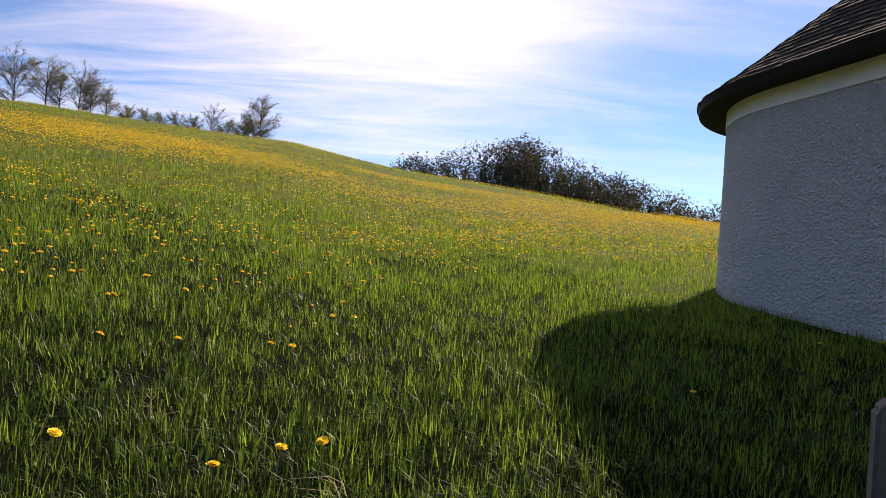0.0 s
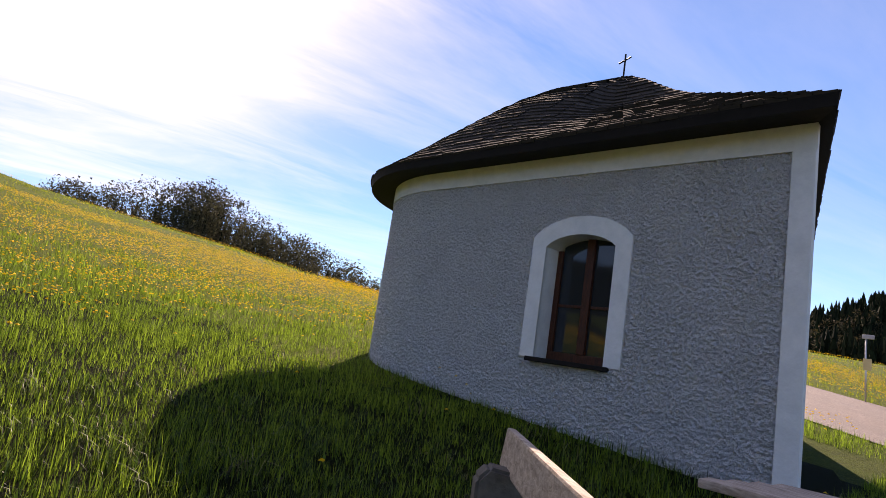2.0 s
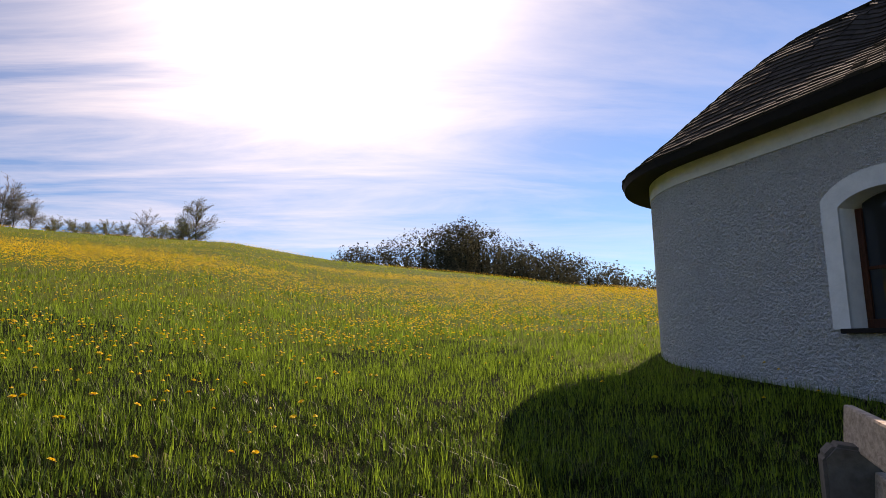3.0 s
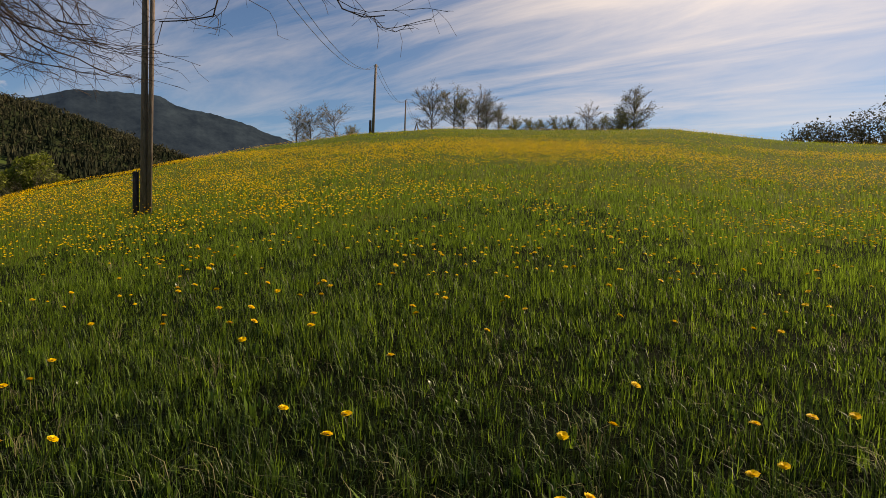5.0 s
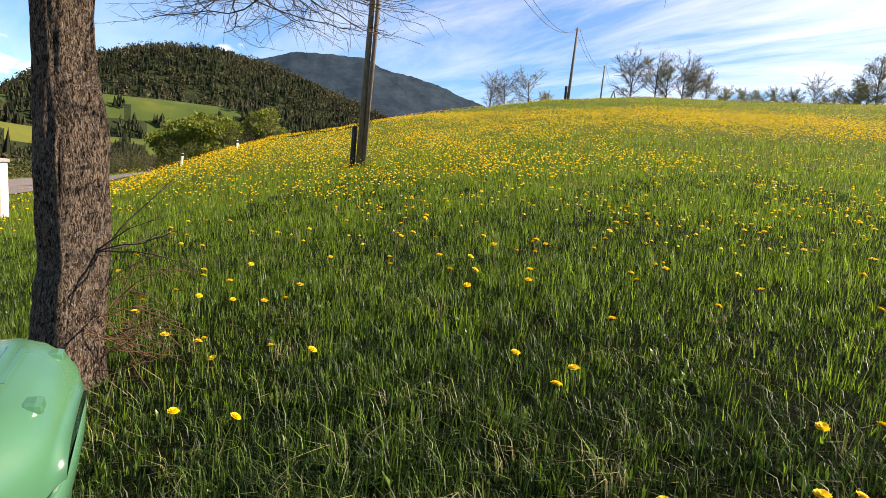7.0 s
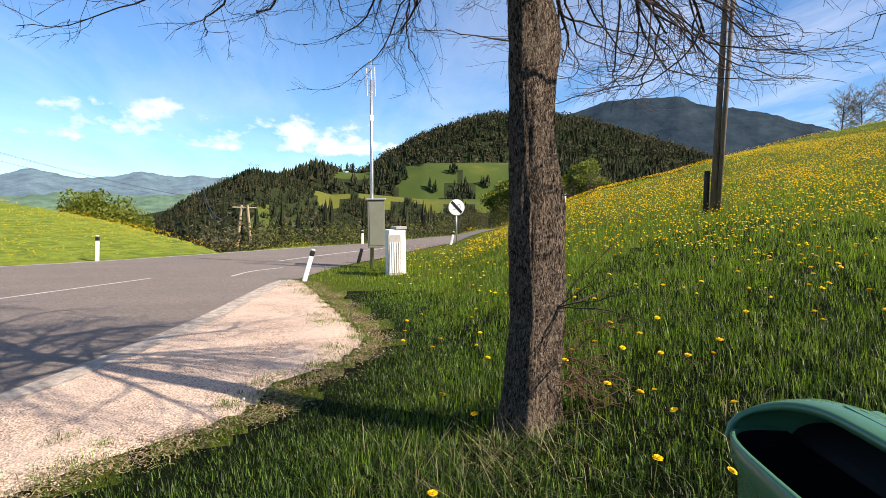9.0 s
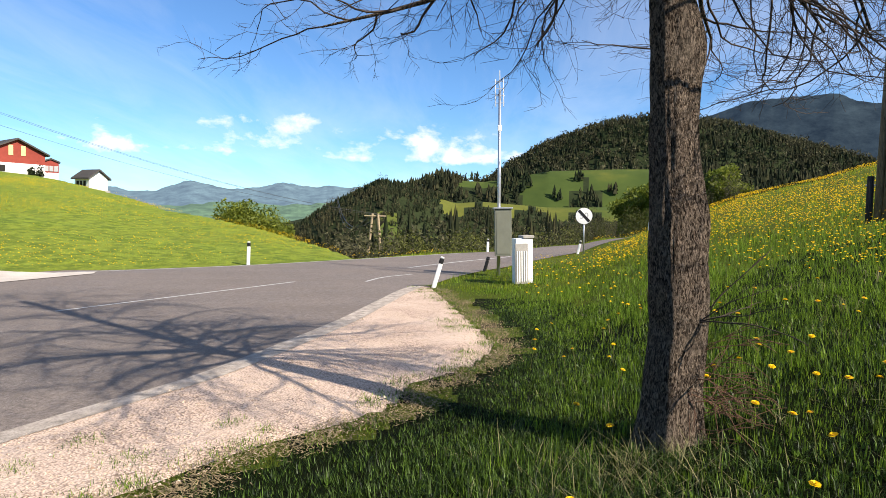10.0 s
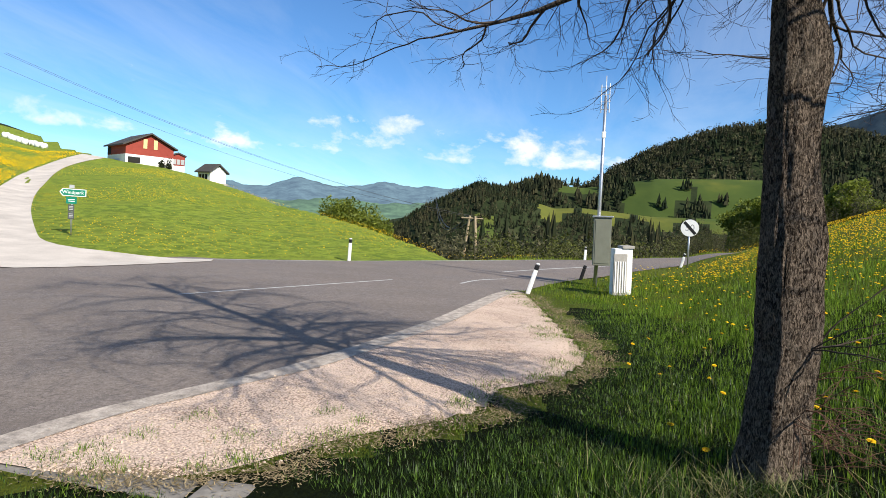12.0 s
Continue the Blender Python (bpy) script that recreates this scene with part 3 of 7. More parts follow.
def inside(px, py, poly):
    """Which points lie in a polygon."""
    hit = np.zeros(px.shape, bool)
    for (x1, y1), (x2, y2) in zip(poly, np.roll(poly, -1, 0)):
        cross_ = ((y1 > py) != (y2 > py)) & (px < (x2 - x1) * (py - y1) / (y2 - y1 + 1e-12) + x1)
        hit ^= cross_
    return hit


ROAD_POLY = np.concatenate([NE[:, :2], FE[::-1, :2]])
SIDE_L = along([polar(121.4, 20.5), polar(129.6, 18.6), polar(136.5, 18.2), polar(140.5, 20.5), polar(138.6, 26), polar(137.3, 40), polar(136.3, 55), polar(134.4, 78), polar(131.3, 108)], 90)
SIDE_R = along([polar(121.2, 21.2), polar(126.5, 21.5), polar(130.8, 22.0), polar(133.4, 23.6), polar(134.3, 27), polar(134.6, 40), polar(133.9, 55), polar(132.4, 78), polar(129.6, 107)], 90)
SIDE_POLY = np.concatenate([SIDE_L[:, :2], SIDE_R[::-1, :2]])
GRAVEL_EDGE = along([(-3.72, -4.9), (-3.76, -4.35), (-3.95, -3.84), (-4.57, -3.37), (-4.9, -3.1), (-5.5, -2.5), (-6.33, -2.35), (-6.95, -1.8), (-8.44, -1.41), (-10.3, -1.66), (-12.4, -2.04), (-15.0, -2.62)], 60)
GRAVEL_ROAD = along([(-3.74, -5.62), (-4.3, -5.45), (-5.66, -5.02), (-6.98, -4.45), (-9.98, -3.75), (-12.33, -3.41), (-15.05, -2.85)], 60)
GRAVEL_POLY = np.concatenate([GRAVEL_ROAD[:, :2], GRAVEL_EDGE[::-1, :2]])
paved = inside(GX, GY, ROAD_POLY) | inside(GX, GY, GRAVEL_POLY) | inside(GX, GY, SIDE_POLY)
for _ in range(2):
    paved = paved & np.roll(paved, 1, 0) & np.roll(paved, -1, 0) & np.roll(paved, 1, 1) & np.roll(paved, -1, 1)
GZ = np.where(paved, GZ - 0.08, GZ)

nr, na = RR.shape
ii, jj = np.meshgrid(np.arange(nr - 1), np.arange(na), indexing="ij")
quads = np.stack([ii * na + jj, ii * na + (jj + 1) % na, (ii + 1) * na + (jj + 1) % na, (ii + 1) * na + jj], -1).reshape(-1, 4)[:, ::-1]
ground = indexed("ground", np.stack([GX, GY, GZ], -1).reshape(-1, 3), quads, None, True)
for m_ in (MEADOW, SLOPE, PASTURE, FOREST_FLOOR, SHADE_SOIL):
    ground.data.materials.append(m_)
fr, fa = RR[:-1].reshape(-1), np.degrees(AA[:-1]).reshape(-1)
patchy = np.sin(GX[:-1] * 0.021 + 2) + np.sin(GY[:-1] * 0.017 + GX[:-1] * 0.008) + np.sin(GZ[:-1] * 0.11)
slot = np.where(fr < 140, np.where((fa > 92) & (fr > 17), 1, 0), np.where(patchy.reshape(-1) > 0.75, 2, 3))
slot = np.where((fr > 150) & (fr < 330) & (fa > 104) & (fa < 125), 2, slot)
slot = np.where((fr > 150) & (fa > 52) & (fa < 104), 3, slot)
slot = np.where(pasture(fa, fr), 2, slot)
fx, fy = GX[:-1].reshape(-1), GY[:-1].reshape(-1)
rim_ = np.min(np.hypot(fx[:, None] - GRAVEL_EDGE[None, ::3, 0], fy[:, None] - GRAVEL_EDGE[None, ::3, 1]), 1) + 0.25 * np.sin(fx * 5) * np.sin(fy * 4)
# Near the eye the ground takes the soil with painted blade shade.
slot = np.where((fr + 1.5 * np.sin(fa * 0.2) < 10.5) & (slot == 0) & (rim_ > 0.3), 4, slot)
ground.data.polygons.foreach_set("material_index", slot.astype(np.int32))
tagged(ground, "sloping spring meadow with tall grass, falling to a wooded valley", "ground", kind="structure")

road = ribbon("road", NE, FE, 0.02, ASPHALT, 26)
tagged(road, "worn grey asphalt country road with fine cracks", "road", kind="structure")
side_road = ribbon("side_road", SIDE_L, SIDE_R, 0.035, PALE_ROAD, 8)
tagged(side_road, "pale farm road climbing the slope to the barn", "road", kind="structure")
gravel = ribbon("gravel_layby", GRAVEL_ROAD, GRAVEL_EDGE, 0.026, GRAVEL, 24, 0.05)
tagged(gravel, "pale limestone gravel lay-by beside the road", "gravel", kind="structure")

# ---- the chapel: plan in its own metres, s along the meadow wall, n inwards ----
CH_AT, CH_TURN = (4.75, 2.86), 16.0     # the front corner, and the wall's heading
NAVE, HALF = 4.30, 2.0                  # straight wall, half the width (and the apse's radius)
FOOT_Z, EAVE_Z = 0.35, 3.79
ch_dir = Vector((-math.sin(radians(CH_TURN)), math.cos(radians(CH_TURN)), 0))
ch_in = Vector((math.cos(radians(CH_TURN)), math.sin(radians(CH_TURN)), 0))


def ch(s, n, z):
    return Vector((*CH_AT, 0)) + ch_dir * s + ch_in * n + Vector((0, 0, z))


SKEW = 0.28                             # the front stands oblique to the road


def front(n, off=0.0):
    return SKEW * n - off * 0.3


def outline(off=0.0, step=0.14):
    """Points (s, n) round the plan, grown outwards by off; from the front corner along the meadow wall."""
    pts = []
    s0 = front(-off, off)
    n1 = max(2, round((NAVE - s0) / step))
    pts += [(s0 + (NAVE - s0) * i / n1, -off) for i in range(n1)]
    r = HALF + off
    n2 = round(math.pi * r / step)
    pts += [(NAVE + r * math.sin(math.pi * i / n2), HALF - r * math.cos(math.pi * i / n2)) for i in range(n2)]
    s1 = front(2 * HALF + off, off)
    n1 = max(2, round((NAVE - s1) / step))
    pts += [(NAVE + (s1 - NAVE) * i / n1, 2 * HALF + off) for i in range(n1)]
    n3 = round((2 * HALF + 2 * off) / step)
    pts += [(s1 + (s0 - s1) * i / n3, 2 * HALF + off - (2 * HALF + 2 * off) * i / n3) for i in range(n3)]
    return pts


chapel = thing("chapel", (*CH_AT, FOOT_Z), 0, "small white roughcast wayside chapel with a dark shingled bell roof", "chapel")
inv = Matrix.Translation((-CH_AT[0], -CH_AT[1], -FOOT_Z))


def ch_part(name, verts, faces, material, label="", parent=None, smooth=False):
    ob = raw(name, [inv @ v for v in verts], faces, material, parent or chapel, label, smooth)
    return ob


def band(off_a, za, off_b, zb, step=0.14, skip=None):
    """A closed strip round the plan between two offsets and heights."""
    a, b = outline(off_a, step), outline(off_b, step)
    n = min(len(a), len(b))
    a = [a[round(i * len(a) / n) % len(a)] for i in range(n)]
    b = [b[round(i * len(b) / n) % len(b)] for i in range(n)]
    v = [ch(s, m, za) for s, m in a] + [ch(s, m, zb) for s, m in b]
    f = [(i, (i + 1) % n, n + (i + 1) % n, n + i) for i in range(n)]
    return v, f


# meadow wall with its arched opening, a wall 0.42 m thick
WIN_S0, WIN_S1, SILL, SPRING, RISE = 1.63, 2.42, 1.66, 2.80, 0.22


def arch(s, grow=0.0):
    t = (s - (WIN_S0 + WIN_S1) / 2) / ((WIN_S1 - WIN_S0) / 2 + grow)
    return SPRING + (RISE + grow) * math.sqrt(max(0.0, 1 - min(1.0, t * t) * 0.8)) - (RISE + grow) * 0.45


def wall_side(n, flip):
    v, f = [], []

    def quad(s0, s1, z00, z01, z10, z11):
        i = len(v)
        v.extend([ch(s0, n, z00), ch(s1, n, z10), ch(s1, n, z11), ch(s0, n, z01)])
        f.append((i, i + 1, i + 2, i + 3) if flip else (i + 3, i + 2, i + 1, i))
    quad(0.4, WIN_S0, FOOT_Z, EAVE_Z, FOOT_Z, EAVE_Z)
    quad(WIN_S1, NAVE, FOOT_Z, EAVE_Z, FOOT_Z, EAVE_Z)
    for i in range(16):
        s0, s1 = (WIN_S0 + (WIN_S1 - WIN_S0) * k_ / 16 for k_ in (i, i + 1))
        quad(s0, s1, FOOT_Z, SILL, FOOT_Z, SILL)
        quad(s0, s1, arch(s0), EAVE_Z, arch(s1), EAVE_Z)
    return v, f




def lumps(p):
    """Thrown plaster: blunt nodules a finger wide."""
    n_ = noise.noise(p * 50 + Vector((0, 0, 7))) + 0.45 * noise.noise(p * 96)
    return 0.04 * min(0.42, max(-0.3, n_ * 1.4)) - 0.013


def rough_grid(name, strips, label):
    """A plastered skin over strips of (point at foot, point at top, outward) with rows of lumps; holes are left by None."""
    v, f = [], []
    for cols in strips:
        rows_ = len(cols[0])
        base_ = len(v)
        for col_ in cols:
            for p, out_ in col_:
                v.append(p + out_ * lumps(p))
        f += [(base_ + (i + 1) * rows_ + j, base_ + i * rows_ + j, base_ + i * rows_ + j + 1, base_ + (i + 1) * rows_ + j + 1) for i in range(len(cols) - 1) for j in range(rows_ - 1)]
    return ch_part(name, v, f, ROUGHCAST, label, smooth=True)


def wall_cols(s0, s1, lo, hi, cell=0.0105):
    n_ = max(2, round((s1 - s0) / cell) + 1)
    rows_ = max(2, round((hi(s0) - lo(s0)) / cell) + 1)
    return [[(ch(s, 0, lo(s) + (hi(s) - lo(s)) * j / (rows_ - 1)), -ch_in) for j in range(rows_)] for s in (s0 + (s1 - s0) * i / (n_ - 1) for i in range(n_))]


top_z = EAVE_Z - 0.22
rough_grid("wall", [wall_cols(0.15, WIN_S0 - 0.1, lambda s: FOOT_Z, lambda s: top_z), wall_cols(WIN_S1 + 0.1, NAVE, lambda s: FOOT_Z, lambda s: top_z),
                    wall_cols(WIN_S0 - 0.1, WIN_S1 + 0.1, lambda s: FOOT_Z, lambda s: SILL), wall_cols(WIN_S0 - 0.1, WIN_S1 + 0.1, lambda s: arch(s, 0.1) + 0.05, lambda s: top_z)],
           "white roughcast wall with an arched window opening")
v, f = wall_side(0.42, True)
ch_part("inner_wall", v, f, DARK_ROOM)
cols = []
for i in range(270):
    t_ = i / 269 * 0.62 * math.pi
    o_ = (ch_dir * math.sin(t_) - ch_in * math.cos(t_))
    cols.append([(ch(NAVE + HALF * math.sin(t_), HALF - HALF * math.cos(t_), FOOT_Z + (top_z - FOOT_Z) * j / 230), o_) for j in range(231)])
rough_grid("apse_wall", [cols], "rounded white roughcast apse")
rest = [p for p in outline(0.0) if p[1] > HALF * 0.9 and p[0] > NAVE - 1e-6 or p[1] > 2 * HALF - 1e-3 or (p[0] < front(p[1]) + 1e-3 and p[1] > 1e-6)] + [(0.0, 0.0)]
v = [ch(s, n, FOOT_Z) for s, n in rest] + [ch(s, n, EAVE_Z) for s, n in rest]
m_ = len(rest)
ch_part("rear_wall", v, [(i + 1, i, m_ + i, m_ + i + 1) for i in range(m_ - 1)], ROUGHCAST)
# reveals of the opening
rim = [(WIN_S0, SILL)] + [(WIN_S0 + (WIN_S1 - WIN_S0) * i / 16, arch(WIN_S0 + (WIN_S1 - WIN_S0) * i / 16)) for i in range(17)] + [(WIN_S1, SILL)]
v = [ch(s, 0.0, z) for s, z in rim] + [ch(s, 0.42, z) for s, z in rim]
m_ = len(rim)
ch_part("reveal", v, [(i, (i + 1) % m_, m_ + (i + 1) % m_, m_ + i) for i in range(m_)], LIMEWASH, "smooth white window reveal")
# smooth white trim round the window, 9 mm proud
g = 0.17
outer = [(WIN_S0 - g, SILL)] + [(WIN_S0 - g + (WIN_S1 - WIN_S0 + 2 * g) * i / 16, arch(WIN_S0 - g + (WIN_S1 - WIN_S0 + 2 * g) * i / 16, g) + g * 0.55) for i in range(17)] + [(WIN_S1 + g, SILL)]
v = [ch(s, -0.009, z) for s, z in rim] + [ch(s, -0.009, z) for s, z in outer] + [ch(s, 0.045, z) for s, z in outer] + [ch(s, 0.02, z) for s, z in rim]
f = [(i, i + 1, m_ + i + 1, m_ + i) for i in range(m_ - 1)] + [(m_ + i, m_ + i + 1, 2 * m_ + i + 1, 2 * m_ + i) for i in range(m_ - 1)] + [(3 * m_ + i, 3 * m_ + i + 1, i + 1, i) for i in range(m_ - 1)]
ch_part("window_trim", v, f, LIMEWASH, "smooth white arched window surround")
# smooth bands: cornice under the eaves and a strip up the corner
v, f = band(0.012, EAVE_Z - 0.24, 0.012, EAVE_Z)
ch_part("cornice_band", v, f, LIMEWASH, "smooth white band under the eaves", smooth=False)
v, f = band(0.012, EAVE_Z - 0.24, -0.05, EAVE_Z - 0.24)
ch_part("cornice_edge", v, f, LIMEWASH)
bm = bmesh.new()
box(bm, (-0.004, -0.014, FOOT_Z), (0.17, 0.06, EAVE_Z - 0.02), 0.012)
bmesh.ops.transform(bm, matrix=inv @ Matrix(((ch_dir.x, ch_in.x, 0, CH_AT[0]), (ch_dir.y, ch_in.y, 0, CH_AT[1]), (0, 0, 1, 0), (0, 0, 0, 1))), verts=bm.verts)
bmesh.ops.recalc_face_normals(bm, faces=bm.faces)
part("corner_strip", bm, LIMEWASH, chapel, "smooth white corner strip, flaking at its foot")

# the roof: a bell-shaped hip over the whole plan
APEX_S, RIDGE_S, APEX_Z, OVER = 2.95, 3.7, 5.68, 0.38


def roof_point(s, n, t):
    """A point of the roof skin, t from the eaves (0) to the crown (1)."""
    bell = 0.88 * t ** 1.04 + 0.12 * float(smooth01(np.array((t - 0.5) / 0.45)))
    round_ = t + 0.55 * t * t * (1 - t)
    w_ = float(smooth01(np.array((s - 1.6) / 2.2)))
    rise = bell * (1 - w_) + round_ * w_
    aim_s = min(max(s, APEX_S), RIDGE_S)
    return ch(s + (aim_s - s) * t, n + (HALF - n) * t, EAVE_Z + 0.03 + (APEX_Z - EAVE_Z - 0.03) * rise)


eave = outline(OVER, 0.17)
COURSES = 24
verts, faces, near_ones = [], [], []
rng = random.Random(4)
for c in range(COURSES):
    t0, t1 = c / COURSES, min(0.985, (c + 1.45) / COURSES)
    width = max(1, round(1 / max(0.12, 1 - t0)))
    ring = eave[::width]
    for i, (p, q) in enumerate(zip(ring, ring[1:] + ring[:1])):
        a, b = roof_point(*p, t0), roof_point(*q, t0)
        d, e = roof_point(*p, t1), roof_point(*q, t1)
        up_n = (b - a).cross(d - a)
        up_n = up_n.normalized() if up_n.length > 1e-9 else Vector((0, 0, 1))
        if up_n.z < 0:
            up_n.negate()
        lift = 0.022 + rng.random() * 0.012
        gap = (b - a) * 0.03
        lag = (a - d) * rng.uniform(-0.02, 0.05)
        q4 = [a + gap + up_n * lift + lag, b - gap + up_n * lift + lag, e + up_n * 0.004, d + up_n * 0.004, a + gap + lag, b - gap + lag]
        if p[1] < -OVER + 0.01 and c < 8 and q[1] < -OVER + 0.01:
            near_ones.append(q4)
        else:
            k0 = len(verts)
            verts += q4
            faces += [(k0, k0 + 1, k0 + 2, k0 + 3), (k0 + 4, k0 + 5, k0 + 1, k0)]
tagged(ch_part("shingle_layer", verts, faces, SHINGLE, "courses of weathered grey-brown wooden shingles"), kind="stuff")
CHAPEL_SHINGLES = near_ones
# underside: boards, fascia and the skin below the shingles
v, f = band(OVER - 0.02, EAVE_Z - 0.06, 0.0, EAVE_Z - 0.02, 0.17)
ch_part("soffit", v, f, EAVE_WOOD, "dark boarded eaves, near black for the shade beneath")
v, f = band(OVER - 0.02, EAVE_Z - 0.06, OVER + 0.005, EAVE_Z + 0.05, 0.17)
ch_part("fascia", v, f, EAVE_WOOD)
ring_n = len(eave)
levels = [0, 0.08, 0.18, 0.3, 0.42, 0.55, 0.68, 0.8, 0.9, 0.985]
v = [roof_point(*p, t) - Vector((0, 0, 0.012)) for t in levels for p in eave]
f = [(k_ * ring_n + i, k_ * ring_n + (i + 1) % ring_n, (k_ + 1) * ring_n + (i + 1) % ring_n, (k_ + 1) * ring_n + i) for k_ in range(len(levels) - 1) for i in range(ring_n)]
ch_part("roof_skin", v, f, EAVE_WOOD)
# iron cross on the crown
bm = bmesh.new()
top = inv @ ch(APEX_S, HALF, APEX_Z - 0.05)
tube(bm, [top, top + Vector((0, 0, 0.40))], 0.014, 6)
for z, w in ((0.31, 0.09),):
    tube(bm, [top + Vector((0, 0, z)) - ch_dir * w + Vector((0, 0, 0.03)), top + Vector((0, 0, z)) + ch_dir * w - Vector((0, 0, 0.03))], 0.013, 6)
bmesh.ops.create_icosphere(bm, subdivisions=1, radius=0.035, matrix=Matrix.Translation(top + Vector((0, 0, 0.03))))
part("roof_cross", bm, IRON, chapel, "small black iron cross")

# the window itself, set deep in the opening
window = new("window")
window.parent = chapel
tagged(window, "brown wooden casement window with dark panes")
wm = inv @ Matrix(((ch_dir.x, ch_in.x, 0, CH_AT[0]), (ch_dir.y, ch_in.y, 0, CH_AT[1]), (0, 0, 1, 0), (0, 0, 0, 1)))


def win_box(name, lo, hi, material, bevel=0.006, label=""):
    bm = box(bmesh.new(), lo, hi, bevel)
    bmesh.ops.transform(bm, matrix=wm, verts=bm.verts)
    bmesh.ops.recalc_face_normals(bm, faces=bm.faces)
    return part(name, bm, material, window, label)


mid_s = (WIN_S0 + WIN_S1) / 2
win_box("bottom_rail", (WIN_S0, 0.22, SILL), (WIN_S1, 0.29, SILL + 0.09), WINDOW_WOOD)
win_box("stile", (WIN_S0, 0.22, SILL + 0.09), (WIN_S0 + 0.06, 0.29, SPRING), WINDOW_WOOD)
win_box("stile", (WIN_S1 - 0.06, 0.22, SILL + 0.09), (WIN_S1, 0.29, SPRING), WINDOW_WOOD)
win_box("mullion", (mid_s - 0.045, 0.21, SILL + 0.09), (mid_s + 0.045, 0.28, arch(mid_s)), WINDOW_WOOD)
for s0, s1 in ((WIN_S0 + 0.06, mid_s - 0.045), (mid_s + 0.045, WIN_S1 - 0.06)):
    win_box("glazing_bar", (s0, 0.235, SILL + 0.55), (s1, 0.265, SILL + 0.58), WINDOW_WOOD, 0.004)
    win_box("pane", (s0, 0.248, SILL + 0.09), (s1, 0.254, SILL + 0.55), GLASS, 0)
    win_box("pane", (s0, 0.248, SILL + 0.58), (s1, 0.254, arch(mid_s) + 0.02), GLASS, 0)
win_box("sill", (WIN_S0 - 0.05, -0.085, SILL - 0.04), (WIN_S1 + 0.05, 0.22, SILL + 0.006), EAVE_WOOD, 0.01, "dark metal window sill")

# ---- bench in front of the chapel: wooden boards on a heavy concrete end ----


def board(bm, a, b, wide, thick, lean=0.0):
    """A plank from a to b, wide across (up, leaning back) and thick."""
    a, b = Vector(a), Vector(b)
    x = (b - a).normalized()
    z = (Vector((0, 0, 1)) - x * x.z).normalized()
    y = z.cross(x)
    z, y = z * math.cos(lean) + y * math.sin(lean), y * math.cos(lean) - z * math.sin(lean)
    m = Matrix(((x.x, y.x, z.x, a.x), (x.y, y.y, z.y, a.y), (x.z, y.z, z.z, a.z), (0, 0, 0, 1)))
    box(bm, (0, -thick / 2, -wide), ((b - a).length, thick / 2, 0), 0.012, m)
    return bm


bench = thing("bench", on_land(1.5, 1.7), 0, "weathered grey wooden park bench with concrete ends", "bench")
binv = bench.matrix_world.inverted()


def bench_part(name, bm, material, label=""):
    bmesh.ops.transform(bm, matrix=binv, verts=bm.verts)
    return part(name, bm, material, bench, label)


TIP, NEAR_END = Vector((2.02, 2.62, 1.29)), Vector((0.82, 0.3, 1.29))
run = (NEAR_END - TIP).normalized()
across = Vector((-run.y, run.x, 0))          # towards the bench's back or seat side
if across.dot(Vector((1, -0.5, 0))) < 0:
    across.negate()
bench_part("back_board", board(bmesh.new(), TIP, NEAR_END, 0.175, 0.045, 0.1), BENCH_WOOD, "bleached grey back board")
bench_part("back_board", board(bmesh.new(), TIP - Vector((0, 0, 0.24)) + across * 0.03, NEAR_END - Vector((0, 0, 0.24)) + across * 0.03, 0.13, 0.045, 0.1), BENCH_WOOD)
for w_ in (0.14, 0.29, 0.44):
    bench_part("seat_board", board(bmesh.new(), TIP + across * w_ - Vector((0, 0, 0.46)), NEAR_END + across * w_ - Vector((0, 0, 0.46)), 0.045, 0.13), BENCH_WOOD)
for f_ in (0.10, 0.86):
    p = TIP + (NEAR_END - TIP) * f_ - across * 0.075
    bm = bmesh.new()
    base_z = land1(p.x, p.y) - 0.12
    prof = [(-0.10, base_z), (0.46, base_z), (0.46, p.z - 0.52), (0.17, p.z - 0.5), (0.11, p.z - 0.19), (0.075, p.z - 0.15), (-0.05, p.z - 0.135), (-0.10, p.z - 0.19)]
    vs = []
    for side in (-0.075, 0.075):
        vs.append([bm.verts.new(p + across * a + run * side + Vector((0, 0, z - p.z))) for a, z in prof])
    bm.faces.new(vs[0])
    bm.faces.new(vs[1][::-1])
    for i in range(len(prof)):
        j = (i + 1) % len(prof)
        bm.faces.new((vs[0][j], vs[0][i], vs[1][i], vs[1][j]))
    bmesh.ops.recalc_face_normals(bm, faces=bm.faces)
    bmesh.ops.bevel(bm, geom=list(bm.edges), offset=0.015, segments=2, affect="EDGES")
    bench_part("concrete_end", bm, SHADE_CONCRETE, "weathered concrete bench end, coloured dark for its shaded face")
table = thing("picnic_table", on_land(2.95, 1.55), 0, "grey weathered wooden picnic table beside the bench", "table")
tinv = table.matrix_world.inverted()
for k_ in range(4):
    a = Vector((2.62 + 0.14 * k_, 2.02 - 0.02 * k_, 1.235))
    bm = board(bmesh.new(), a, a + Vector((0.42, -1.5, 0)), 0.04, 0.128)
    bmesh.ops.transform(bm, matrix=tinv, verts=bm.verts)
    part("table_board", bm, BENCH_WOOD, table)
for c_ in ((2.95, 1.72), (3.22, 0.86)):
    bm = bmesh.new()
    box(bm, (c_[0] - 0.05, c_[1] - 0.05, land1(*c_) - 0.1), (c_[0] + 0.05, c_[1] + 0.05, 1.195), 0.01)
    bmesh.ops.transform(bm, matrix=tinv, verts=bm.verts)
    part("leg", bm, BENCH_WOOD, table)

